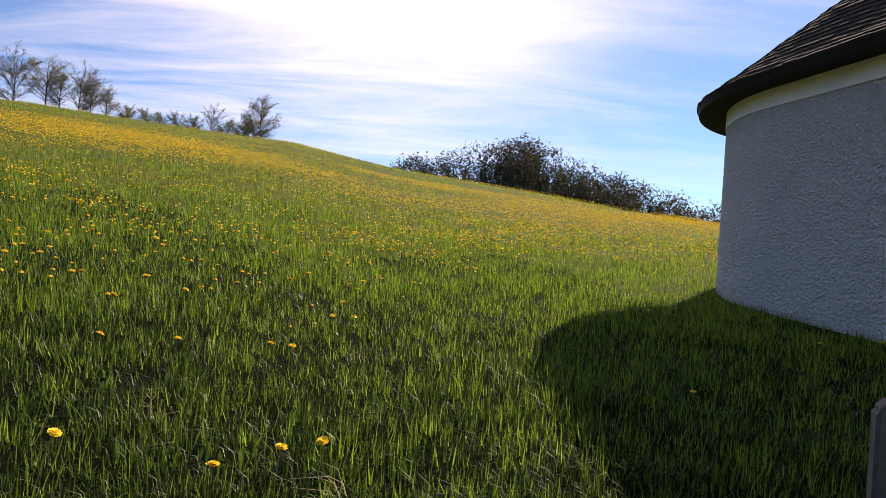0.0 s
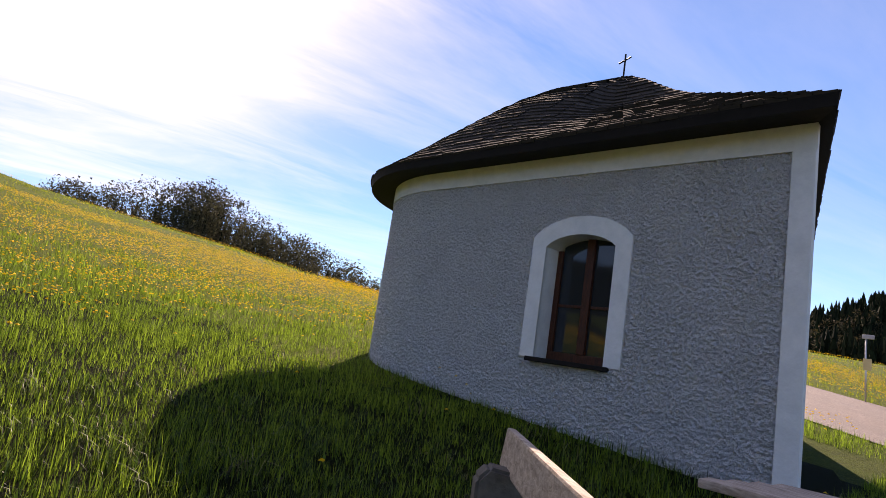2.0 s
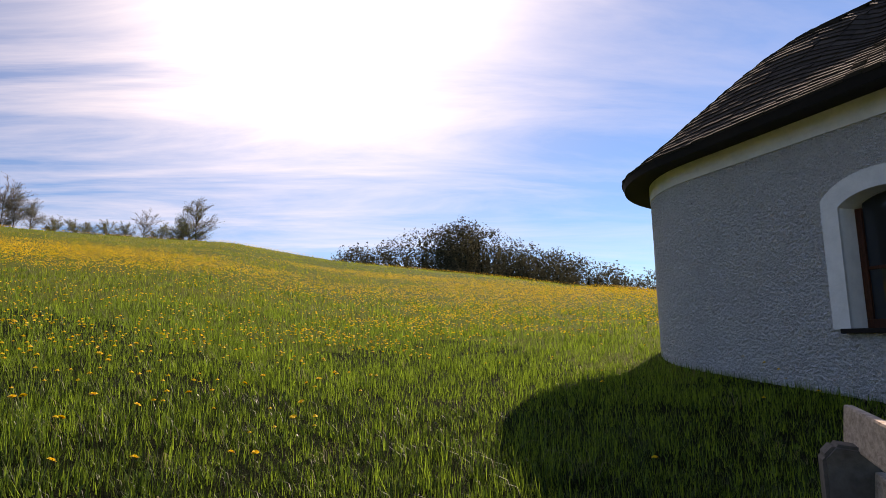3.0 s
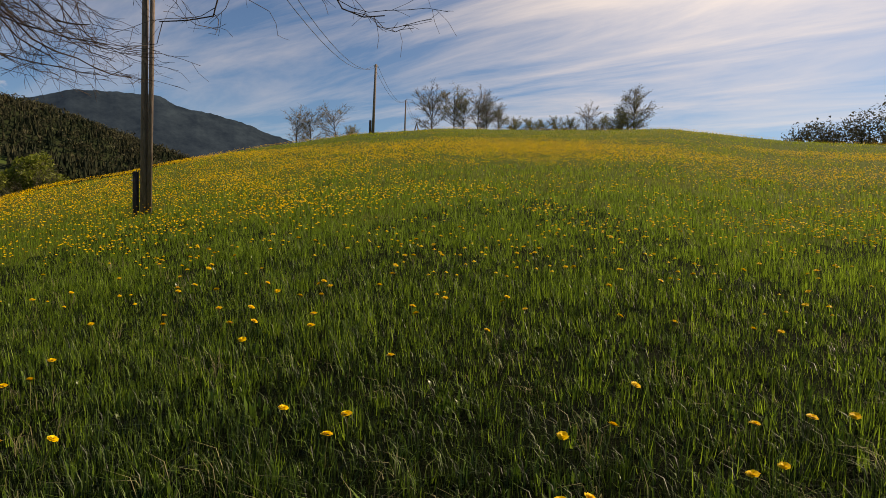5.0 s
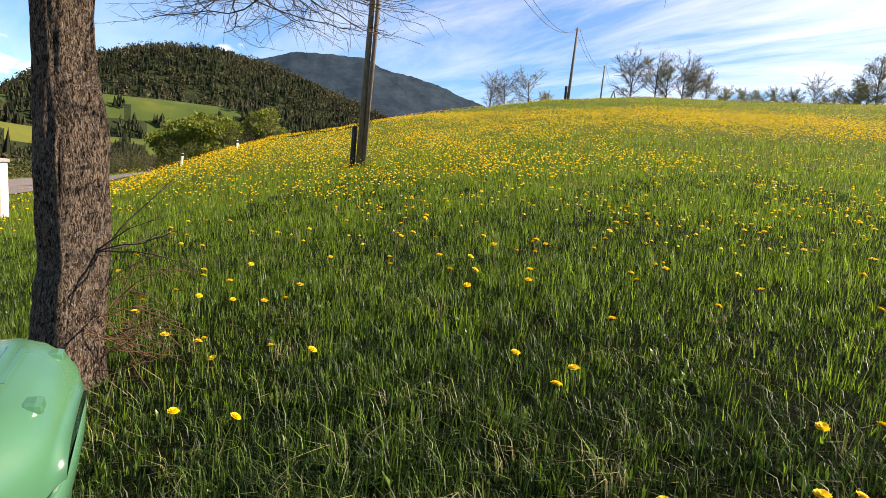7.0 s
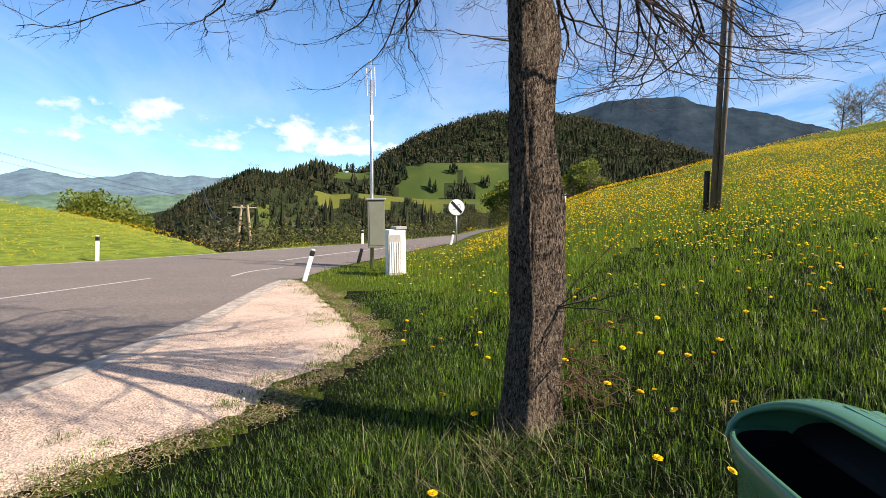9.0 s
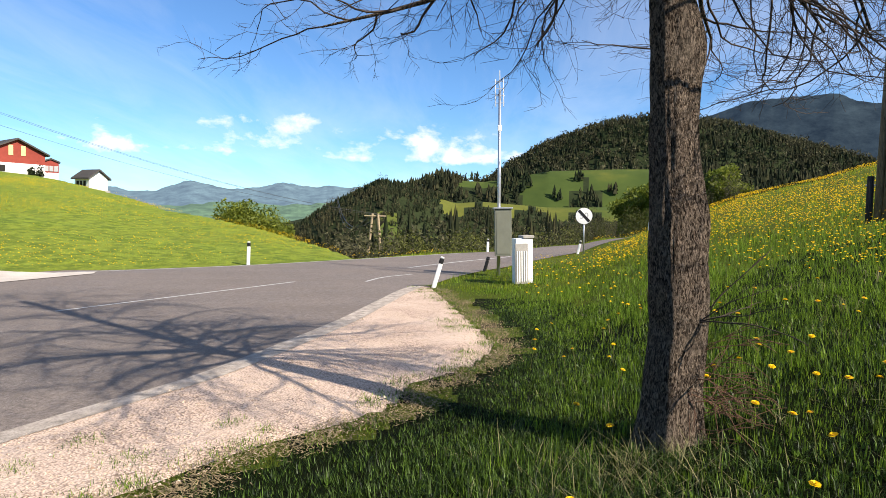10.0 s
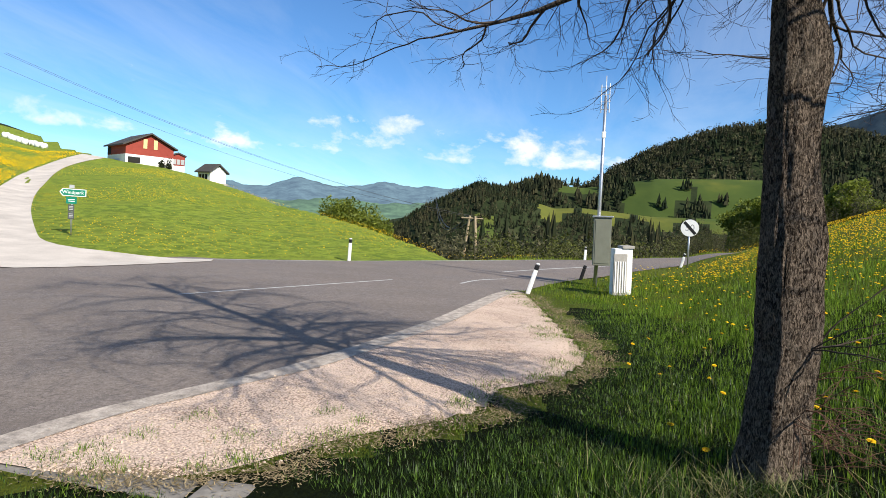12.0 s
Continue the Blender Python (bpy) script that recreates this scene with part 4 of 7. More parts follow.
# ---- along the road ----
inner = NE[:, :2] + (FE[:, :2] - NE[:, :2]) / np.linalg.norm(FE[:, :2] - NE[:, :2], axis=1)[:, None] * 0.34
lay = NE[:, 0] < -2.6
lay &= NE[:, 0] > -15.2
edge_strip = ribbon("road_edge_strip", NE[lay], np.concatenate([inner[lay], NE[lay, :1] * 0], 1), 0.032,
                    plain("pale_road_edge", (0.36, 0.31, 0.26), 0.95, grain=0.65, scale=70, bump=1.0), 4)
tagged(edge_strip, "pale crumbling edge of the asphalt", "road edge", kind="structure")


def stripe(points, wide, name="road_marking", label="worn white line painted on the asphalt"):
    p = along(points, 24)
    d = np.gradient(p[:, :2], axis=0)
    d /= np.linalg.norm(d, axis=1)[:, None]
    n = np.stack([-d[:, 1], d[:, 0]], 1) * wide / 2
    l, r = p.copy(), p.copy()
    l[:, :2] += n
    r[:, :2] -= n
    return tagged(ribbon(name, l, r, 0.0245, LINE, 2), label, "road marking", kind="structure")


stripe([(-10.96, -8.92), (-13.5, -7.5), (-16.01, -6.11)], 0.085)
stripe([(-16.11, -4.33), (-17.3, -4.0), (-18.2, -3.3)], 0.085)
stripe([(-20.6, -3.6), (-23.5, -1.9), (-26.6, 0.3)], 0.12)
stripe([(-13.2, -15.2), (-16.0, -14.75), (-18.4, -13.95), (-19.4, -12.2), (-21.3, -9.4), (-23.3, -7.35), (-26.2, -4.6), (-29.0, -2.0)], 0.10)

# old stone edging where the lay-by meets the grass
rng = random.Random(12)
kerb = thing("stone_edging", on_land(-3.75, -4.3), 0, "low row of old weathered edging stones sunk in the grass", "kerb")
line = along([(-3.86, -5.9), (-3.83, -5.2), (-3.78, -4.6), (-3.75, -4.2), (-3.76, -3.95), (-3.80, -3.6)], 8)
for a, b in zip(line, line[1:]):
    bm = bmesh.new()
    d = Vector(b - a)
    L_ = d.length
    box(bm, (0.002, -0.13, -0.2), (L_ - 0.002, 0.13, 0.012), 0.02)
    for v_ in bm.verts:
        v_.co += Vector((rng.uniform(-0.015, 0.015), rng.uniform(-0.02, 0.02), rng.uniform(-0.012, 0.012)))
    z0 = land1(a[0], a[1])
    bmesh.ops.transform(bm, matrix=kerb.matrix_world.inverted() @ pose(a[0], a[1], z0, 0, 0, math.degrees(math.atan2(d.y, d.x))), verts=bm.verts)
    part("edging_stone", bm, STONE, kerb)


def guide_post(x, y, h, lean=0.0, lean_to=0.0, dark=False, label="white plastic guide post with a black top band"):
    """A roadside delineator: rounded wedge of plastic with a slanted black band and a reflector."""
    ob = thing("guide_post", on_land(x, y), 0, label, "guide post", "guide posts along the road")
    ob.matrix_world = pose(*on_land(x, y, -0.05)) @ Matrix.Rotation(radians(lean_to), 4, "Z") @ Matrix.Rotation(radians(lean), 4, "Y")
    z1 = h * 0.80
    part("post_body", box(bmesh.new(), (-0.05, -0.06, 0), (0.05, 0.06, z1), 0.03), BLACK if dark else WHITE, ob, smooth=False)
    part("black_band", box(bmesh.new(), (-0.052, -0.062, z1 + 0.001), (0.052, 0.062, h * 0.95), 0.028), BLACK, ob)
    part("cap", box(bmesh.new(), (-0.045, -0.055, h * 0.95 + 0.001), (0.045, 0.055, h), 0.025), BLACK if dark else WHITE, ob)
    part("reflector", box(bmesh.new(), (-0.056, -0.025, z1 + 0.03), (-0.053, 0.025, z1 + 0.10), 0.0), SIGN_GREY, ob)
    return ob


guide_post(-14.8, -2.56, 0.82, 15, 88, label="leaning white guide post with a black top, at the gravel's end")
guide_post(-21.85, -9.35, 0.88, 1, 90)
guide_post(-19.37, -1.20, 0.52, 14, 80, True, "short dark guide post leaning over the grass")
guide_post(-25.3, 2.75, 0.62, 12, 80, label="white guide post leaning beside the speed sign")
guide_post(-30.4, -0.6, 0.7, 0, 0)
guide_post(-37.5, 12.3, 0.7, 0, 0)
guide_post(-33.0, 7.9, 0.7, 4, 60)

# transmitter mast with its equipment box
mx, my = -17.97, -0.85
mast = thing("antenna_mast", on_land(mx, my), 0, "slim galvanised antenna mast with a grey-green equipment box", "mast")
part("pole", rod([(0, 0, -0.2), (0, 0.05, 2.6), (0, 0.09, 5.2)], [0.054, 0.048, 0.038], 10), GALV, mast, smooth=True)
bm = bmesh.new()
for dy in (0.0, 0.10, -0.12):
    tube(bm, [(0, 0.09 + dy, 4.75), (0, 0.09 + dy, 5.75 - abs(dy) * 2)], 0.015, 6)
for z in (4.85, 5.05, 5.25, 5.45):
    tube(bm, [(0, -0.05, z), (0, 0.22, z)], 0.011, 5)
part("antenna_array", bm, GALV, mast, "stacked rod antennas")
part("antenna_head", box(bmesh.new(), (-0.05, 0.02, 4.06), (0.05, 0.13, 4.24), 0.03), WHITE, mast, "white antenna head")
part("equipment_box", box(bmesh.new(), (-0.20, -0.1, 0.58), (0.10, 0.36, 1.88), 0.012, Matrix.Translation((0.24, 0.0, 0))), GREY_BOX, mast, "grey-green metal equipment box")
part("box_lid", box(bmesh.new(), (-0.0, -0.14, 1.885), (0.38, 0.40, 1.93), 0.01), GALV, mast)
part("box_door", box(bmesh.new(), (0.342, -0.06, 0.64), (0.352, 0.32, 1.82), 0.004), GREY_BOX, mast)

mast.matrix_world = mast.matrix_world @ Matrix.Rotation(radians(2.2), 4, "X")

# junction cabinet: weathered front and white concrete body
cab = thing("cable_cabinet", on_land(-15.62, -0.42), 12, "weathered white cable cabinet with peeling ribbed front", "cabinet")
part("cabinet_body", box(bmesh.new(), (-0.22, -0.18, -0.1), (0.14, 0.24, 1.10), 0.015), WHITE, cab)
part("cabinet_cap", box(bmesh.new(), (-0.25, -0.01, 1.101), (0.17, 0.27, 1.17), 0.012), CONCRETE, cab)
door = part("cabinet_door", box(bmesh.new(), (0.143, -0.22, 0.0), (0.2, 0.10, 0.98), 0.012), CONCRETE, cab, "grey weathered ribbed door")
for k_ in range(5):
    part("rib", box(bmesh.new(), (0.202, -0.19 + k_ * 0.058, 0.06), (0.214, -0.165 + k_ * 0.058, 0.8), 0.004), WHITE, door)

cab.matrix_world = cab.matrix_world @ Matrix.Rotation(radians(2.4), 4, "X")

# end-of-limit sign
sx, sy = -24.66, 2.88
sign = thing("road_sign", on_land(sx, sy), 0, "round white speed sign with a black diagonal bar", "road sign")
part("post", rod([(0, 0, -0.2), (0, 0, 1.66)], 0.03, 8), GALV, sign, smooth=True)


def disc(r, y0, y1, n=36):
    bm = bmesh.new()
    bmesh.ops.create_cone(bm, cap_ends=True, segments=n, radius1=r, radius2=r, depth=y1 - y0, matrix=Matrix.Translation((0, 0, (y0 + y1) / 2)))
    return bm


face = Matrix.Translation((0.04, 0, 1.5)) @ Matrix.Rotation(radians(-8), 4, "Z") @ Matrix.Rotation(radians(90), 4, "Y")
bm = disc(0.315, 0, 0.02)
bmesh.ops.transform(bm, matrix=face, verts=bm.verts)
plate = part("sign_plate", bm, WHITE, sign)
bm = disc(0.32, -0.004, 0.0)
bmesh.ops.transform(bm, matrix=face, verts=bm.verts)
part("sign_back", bm, GALV, plate)
bm = bmesh.new()
box(bm, (-0.055, -0.30, 0.021), (0.055, 0.30, 0.024), 0.0, Matrix.Rotation(radians(-48), 4, "Z"))
bmesh.ops.transform(bm, matrix=face, verts=bm.verts)
part("diagonal_bar", bm, BLACK, plate)


def lettering(text, size, m, material, parent, name="lettering", depth=0.002):
    cu = bpy.data.curves.new(name, "FONT")
    cu.body, cu.size, cu.extrude, cu.align_x, cu.align_y = text, size, depth, "CENTER", "CENTER"
    tmp = bpy.data.objects.new(name, cu)
    me = bpy.data.meshes.new_from_object(tmp)
    bpy.data.objects.remove(tmp)
    me.transform(m)
    me.materials.append(material)
    return part(name, me, material, parent)


lettering("50", 0.34, face @ Matrix.Translation((0, 0, 0.0205)) @ Matrix.Rotation(radians(90), 4, "Z"), SIGN_GREY, plate, "faded_numerals", 0.0008)

sign.matrix_world = sign.matrix_world @ Matrix.Rotation(radians(1.8), 4, "X")

# signpost at the farm road
px, py = polar(132.0, 25.7)
post = thing("signpost", on_land(px, py), 0, "green direction sign with smaller plates on a steel post", "signpost")
aim = math.degrees(math.atan2(EYE_FOOT[1] - py, EYE_FOOT[0] - px))
part("post", rod([(0, 0, -0.2), (0, 0, 1.66)], 0.03, 8), GALV, post, smooth=True)


def plate_at(name, z, w, h, material, shift=0.0, arrow=False, label=""):
    bm = bmesh.new()
    m = Matrix.Rotation(radians(aim), 4, "Z") @ Matrix.Translation((0.05, shift, z))
    prof = [(-w / 2, -h / 2), (w / 2, -h / 2), (w / 2, h / 2), (-w / 2, h / 2)]
    if arrow:
        prof = [(-w / 2, -h / 2), (w / 2 - 0.09, -h / 2), (w / 2, 0), (w / 2 - 0.09, h / 2), (-w / 2, h / 2)]
        prof = [(-a, b) for a, b in prof]
    fr_ = [bm.verts.new((0.0, a, b)) for a, b in prof]
    bk_ = [bm.verts.new((-0.02, a, b)) for a, b in prof]
    bm.faces.new(fr_)
    bm.faces.new(bk_[::-1])
    for i in range(len(prof)):
        j = (i + 1) % len(prof)
        bm.faces.new((fr_[i], bk_[i], bk_[j], fr_[j]))
    bmesh.ops.recalc_face_normals(bm, faces=bm.faces)
    bmesh.ops.transform(bm, matrix=m, verts=bm.verts)
    return part(name, bm, material, post, label), m


FACE_X = Matrix(((0, 0, 1, 0), (1, 0, 0, 0), (0, 1, 0, 0), (0, 0, 0, 1)))
wp, m1 = plate_at("direction_plate", 1.53, 0.82, 0.26, WHITE, 0.02, True, "green arrow plate with white rim")
inner_, _ = plate_at("plate_field", 1.53, 0.77, 0.215, SIGN_GREEN, 0.02, True)
inner_.location.x += 0.004 * math.cos(radians(aim))
inner_.location.y += 0.004 * math.sin(radians(aim))
lettering("Windpark", 0.165, m1 @ Matrix.Translation((0.006, 0.0, 0)) @ FACE_X, WHITE, wp, "sign_lettering")
pl, m3 = plate_at("small_plate", 1.25, 0.33, 0.25, SIGN_GREEN, -0.02)
bm = bmesh.new()
for k_ in range(2):
    box(bm, (0.001, -0.10, -0.045 + k_ * 0.06), (0.004, 0.10, -0.02 + k_ * 0.06), 0, m3)
part("text_bar", bm, WHITE, pl)
plate_at("top_plate", 1.74, 0.16, 0.12, SIGN_GREY, -0.02)
for z in (0.97, 0.70):
    pl, m3 = plate_at("small_plate", z, 0.19, 0.25, SIGN_DARK, -0.02)
    bm = bmesh.new()
    for k_ in range(3):
        box(bm, (0.001, -0.06, -0.06 + k_ * 0.055), (0.004, 0.06, -0.035 + k_ * 0.055), 0, m3)
    part("text_bar", bm, SIGN_GREY, pl)

# litter bin: green plastic tub under an arched hood, open to the road
bx, by = -1.559, -1.071
litter = thing("litter_bin", on_land(bx, by), -12.7, "green plastic litter bin with a rounded hood and dark opening", "litter bin")
bg_ = land1(bx, by)
W_, D_, TOP, LIP = 0.24, 0.12, 1.287 - bg_, 1.191 - bg_


def ring(bm, a_, b_, z_, n=40, square=0.55):
    return [bm.verts.new((a_ * math.copysign(abs(math.cos(t)) ** square, math.cos(t)), b_ * math.copysign(abs(math.sin(t)) ** square, math.sin(t)), z_)) for t in (2 * math.pi * i / n for i in range(n))]


tub = bmesh.new()
rings = [ring(tub, W_ * k_, D_ * k_, z_) for k_, z_ in ((0.72, 0.32), (0.80, 0.35), (0.90, LIP - 0.25), (0.98, LIP - 0.04), (1.06, LIP - 0.02), (1.07, LIP + 0.015), (1.02, LIP + 0.02), (0.97, LIP - 0.01), (0.86, LIP - 0.3), (0.76, 0.38))]
for a_, b_ in zip(rings, rings[1:]):
    for i in range(40):
        tub.faces.new((a_[i], a_[(i + 1) % 40], b_[(i + 1) % 40], b_[i]))
shade_ring = [(1.0, LIP + 0.012), (0.93, LIP - 0.03), (0.80, LIP - 0.16), (0.4, LIP - 0.22)]
tub.faces.new(rings[0][::-1])
tub.faces.new(rings[-1])
bmesh.ops.recalc_face_normals(tub, faces=tub.faces)
part("tub", tub, GREEN_PLASTIC, litter, smooth=True)
# Added black skin inside the tub, standing in for its deep shade.
shade_bm = bmesh.new()
rings = [ring(shade_bm, W_ * k_, D_ * k_, z_) for k_, z_ in shade_ring]
for a_, b_ in zip(rings, rings[1:]):
    for i in range(40):
        shade_bm.faces.new((a_[i], a_[(i + 1) % 40], b_[(i + 1) % 40], b_[i]))
shade_bm.faces.new(rings[-1])
part("bin_bag", shade_bm, BIN_SHADE, litter, "black skin for the shade inside the tub", smooth=True)
# Added black sheet that darkens the hollow under the hood.
shade_bm = bmesh.new()
back_ = [shade_bm.verts.new((W_ * 0.93 * math.cos(math.pi * i / 20), D_ * 0.1 + 0.06 * math.sin(math.pi * i / 20), LIP + 0.01 + (TOP - LIP - 0.03) * 0.93 * math.sin(math.pi * i / 20) ** 0.8)) for i in range(21)]
shade_bm.faces.new(back_)
part("bag_back", shade_bm, BIN_SHADE, litter, "black sheet for the shade under the hood")
hood = bmesh.new()
skins = []
for grow in (0.0, -0.012):
    rows_ = []
    for f_, k_ in ((0.0, 1.0), (0.06, 1.03), (0.16, 1.06), (0.4, 1.08), (0.62, 1.02), (0.8, 0.9), (0.92, 0.74), (1.0, 0.5)):
        arc = []
        for i in range(33):
            t = math.pi * i / 32
            y0_ = -0.105 + 0.105 * math.sin(t) ** 1.3
            arc.append(hood.verts.new(((W_ + grow) * k_ * math.copysign(abs(math.cos(t)) ** 0.6, math.cos(t)), y0_ + (0.125 - y0_) * f_, LIP + (TOP - LIP + grow) * k_ * abs(math.sin(t)) ** 0.62)))
        rows_.append(arc)
    skins.append(rows_)
for rows_ in skins:
    for a_, b_ in zip(rows_, rows_[1:]):
        for i in range(32):
            hood.faces.new((a_[i], a_[i + 1], b_[i + 1], b_[i]))
for i in range(32):
    hood.faces.new((skins[0][0][i], skins[0][0][i + 1], skins[1][0][i + 1], skins[1][0][i]))
bmesh.ops.recalc_face_normals(hood, faces=hood.faces)
for rows_, way in ((skins[0], 1), (skins[1], -1)):
    hood.faces.new(rows_[-1][::way])
hood = part("hood", hood, GREEN_PLASTIC, litter, "glossy rounded green hood", smooth=True)
for k_ in range(2):
    bm = box(bmesh.new(), (-0.11 + 0.02 * k_, 0.036 + 0.015 * k_, TOP - 0.004), (0.05, 0.042 + 0.015 * k_, TOP + 0.0074), 0.0)
    part("embossed_bar", bm, GREEN_PLASTIC, hood)
for x_ in (-0.12, 0.07):
    part("hinge", box(bmesh.new(), (x_, 0.075, TOP - 0.022), (x_ + 0.036, 0.1, TOP - 0.001), 0.008), GREEN_PLASTIC, litter, "rounded plastic hinge")
part("stand_post", rod([(0, 0, -0.3), (0, 0, 0.34)], 0.035, 10), GALV, litter, smooth=True)
part("bracket", box(bmesh.new(), (-0.06, -0.05, 0.285), (0.06, 0.05, 0.325), 0.006), GALV, litter)

# right of the chapel: the far verge post with a small notice
nx, ny = 0.19 + 18.5 * math.sin(radians(63.6)), 0.155 + 18.5 * math.cos(radians(63.6))
notice = thing("notice_post", on_land(nx, ny), 0, "thin post with a small pale notice and a box on top", "notice post")
part("post", rod([(0, 0, -0.2), (0.02, 0.06, 1.55)], 0.022, 8), GALV, notice, smooth=True)
aimn = Matrix.Rotation(math.atan2(-ny, -nx), 4, "Z")
part("notice_plate", box(bmesh.new(), (0.03, -0.09, 0.78), (0.045, 0.09, 1.06), 0.004, aimn), YELLOW_WOOD, notice)
part("top_box", box(bmesh.new(), (-0.06, -0.13, 1.55), (0.06, 0.13, 1.65), 0.02, aimn), SIGN_GREY, notice)

# ---- overhead line on the hill ----


def power_pole(x, y, h, r0, stub=0.0, lean=(0, 0), label="weathered wooden power pole on the meadow slope"):
    z = land1(x, y)
    ob = thing("power_pole", (x, y, z), 0, label, "power pole", "poles of the overhead line")
    part("pole_shaft", rod([(0, 0, -0.4), (lean[0] * 0.5, lean[1] * 0.5, h * 0.5), (lean[0], lean[1], h)], [r0, r0 * 0.88, r0 * 0.74], 14), POLE_WOOD, ob, smooth=True)
    if stub:
        side_ = Vector((-math.cos(radians(60)), -math.sin(radians(60)), 0)) * (r0 * 1.9)
        part("stub", rod([side_ + Vector((0, 0, -0.4)), side_ + Vector((0, 0, stub))], [r0 * 0.9, r0 * 0.85], 12), STUB_WOOD, ob, "dark tarred pole stub", smooth=True)
        part("strap", rod([side_ * 1.6 + Vector((0, 0, stub * 0.8)), -side_ * 0.6 + Vector((0, 0, stub * 0.8))], 0.02, 6), GALV, ob)
    for d_ in (-0.18, 0.18):
        part("insulator", rod([(lean[0] + d_ * 0.7, lean[1] + d_ * 0.7, h - 0.3), (lean[0] + d_ * 0.7, lean[1] + d_ * 0.7, h - 0.1)], 0.04, 6), WHITE, ob)
    return Vector((x + lean[0], y + lean[1], z + h - 0.15))


P1, P2, P3 = polar(60.2, 13.5, HILL_FOOT), polar(41.0, 69, HILL_FOOT), polar(38.1, 112, HILL_FOOT)
top1 = power_pole(*P1, 8.4, 0.068, 0.85, (0.42, -0.13), "tall weathered twin power pole with a dark tarred stub")
# second timber of the near pole
p1b = thing("pole_strut", (P1[0] + 0.052, P1[1] + 0.085, land1(*P1)), 0, "second grey timber strapped to the power pole", "power pole")
part("pole_shaft", rod([(0, 0, -0.4), (0.53, -0.16, 7.4)], [0.05, 0.042], 10), POLE_WOOD, p1b, smooth=True)
top2 = power_pole(*P2, 7.6, 0.16, 1.4, (0.25, 0.1))
top3 = power_pole(*P3, 6.9, 0.15, 0, (0.1, 0.1))
ax, ay = polar(37.0, 135, HILL_FOOT)
aframe = thing("power_pole", on_land(ax, ay), 0, "far wooden A-frame power pole", "power pole", "poles of the overhead line")
for s_ in (-1, 1):
    part("leg", rod([(s_ * 1.1, 0.8 * s_, -0.3), (0, 0, 4.6)], [0.15, 0.11], 8), POLE_WOOD, aframe)


def hang(name, a, b, sag, r=0.012, label="dark sagging overhead wire"):
    p = [a.lerp(b, i / 16) - Vector((0, 0, sag * 4 * (i / 16) * (1 - i / 16))) for i in range(17)]
    ob = part(name, rod(p, r, 5), CABLE)
    return tagged(ob, label, "cable", "overhead wires")


for d_ in (-0.16, 0.16):
    o_ = Vector((d_, d_, 0))
    hang("overhead_wire", top1 + o_, top2 + o_, 2.2, 0.016)
    hang("overhead_wire", top2 + o_, top3 + o_, 1.6, 0.02)
    hang("overhead_wire", top3 + o_, Vector((ax, ay, land1(ax, ay) + 4.5)) + o_, 0.6, 0.022)

# line across the valley side
yx, yy = polar(98.0, 62)
yz = land1(yx, yy)
pylon = thing("power_pylon", (yx, yy, yz), 0, "wooden A-frame power pylon below the road", "power pylon")
pt = 2.15 - yz
for s_ in (-1, 1):
    part("leg", rod([(0.3 * s_, s_ * 1.5, -0.5), (0.05 * s_, s_ * 0.28, pt)], [0.17, 0.12], 8), wood("pale_pylon_wood", (0.2, 0.15, 0.09), (0.42, 0.33, 0.21)) if s_ < 0 else bpy.data.materials["pale_pylon_wood"], pylon)
part("crossbar", rod([(0, -0.85, pt * 0.55), (0, 0.85, pt * 0.55)], 0.09, 6), bpy.data.materials["pale_pylon_wood"], pylon)
part("top_arm", rod([(0, -1.1, pt - 0.25), (0, 1.1, pt - 0.25)], 0.08, 6), bpy.data.materials["pale_pylon_wood"], pylon)
ytop = Vector((yx, yy, 2.1))
fx, fy = polar(137, 44)
for d_, el_ in ((-0.5, 9.3), (0.4, 9.95), (0.55, 10.0)):
    hang("overhead_wire", ytop + Vector((0, d_, 0)), Vector((fx, fy + d_, 1.6 + 44 * math.tan(radians(el_)))), 1.2, 0.009)
    hang("overhead_wire", ytop + Vector((0, d_, 0)), Vector((*polar(101.5, 210), 9.0 + d_)), 5.0, 0.05)

# ---- the farm on the far slope ----


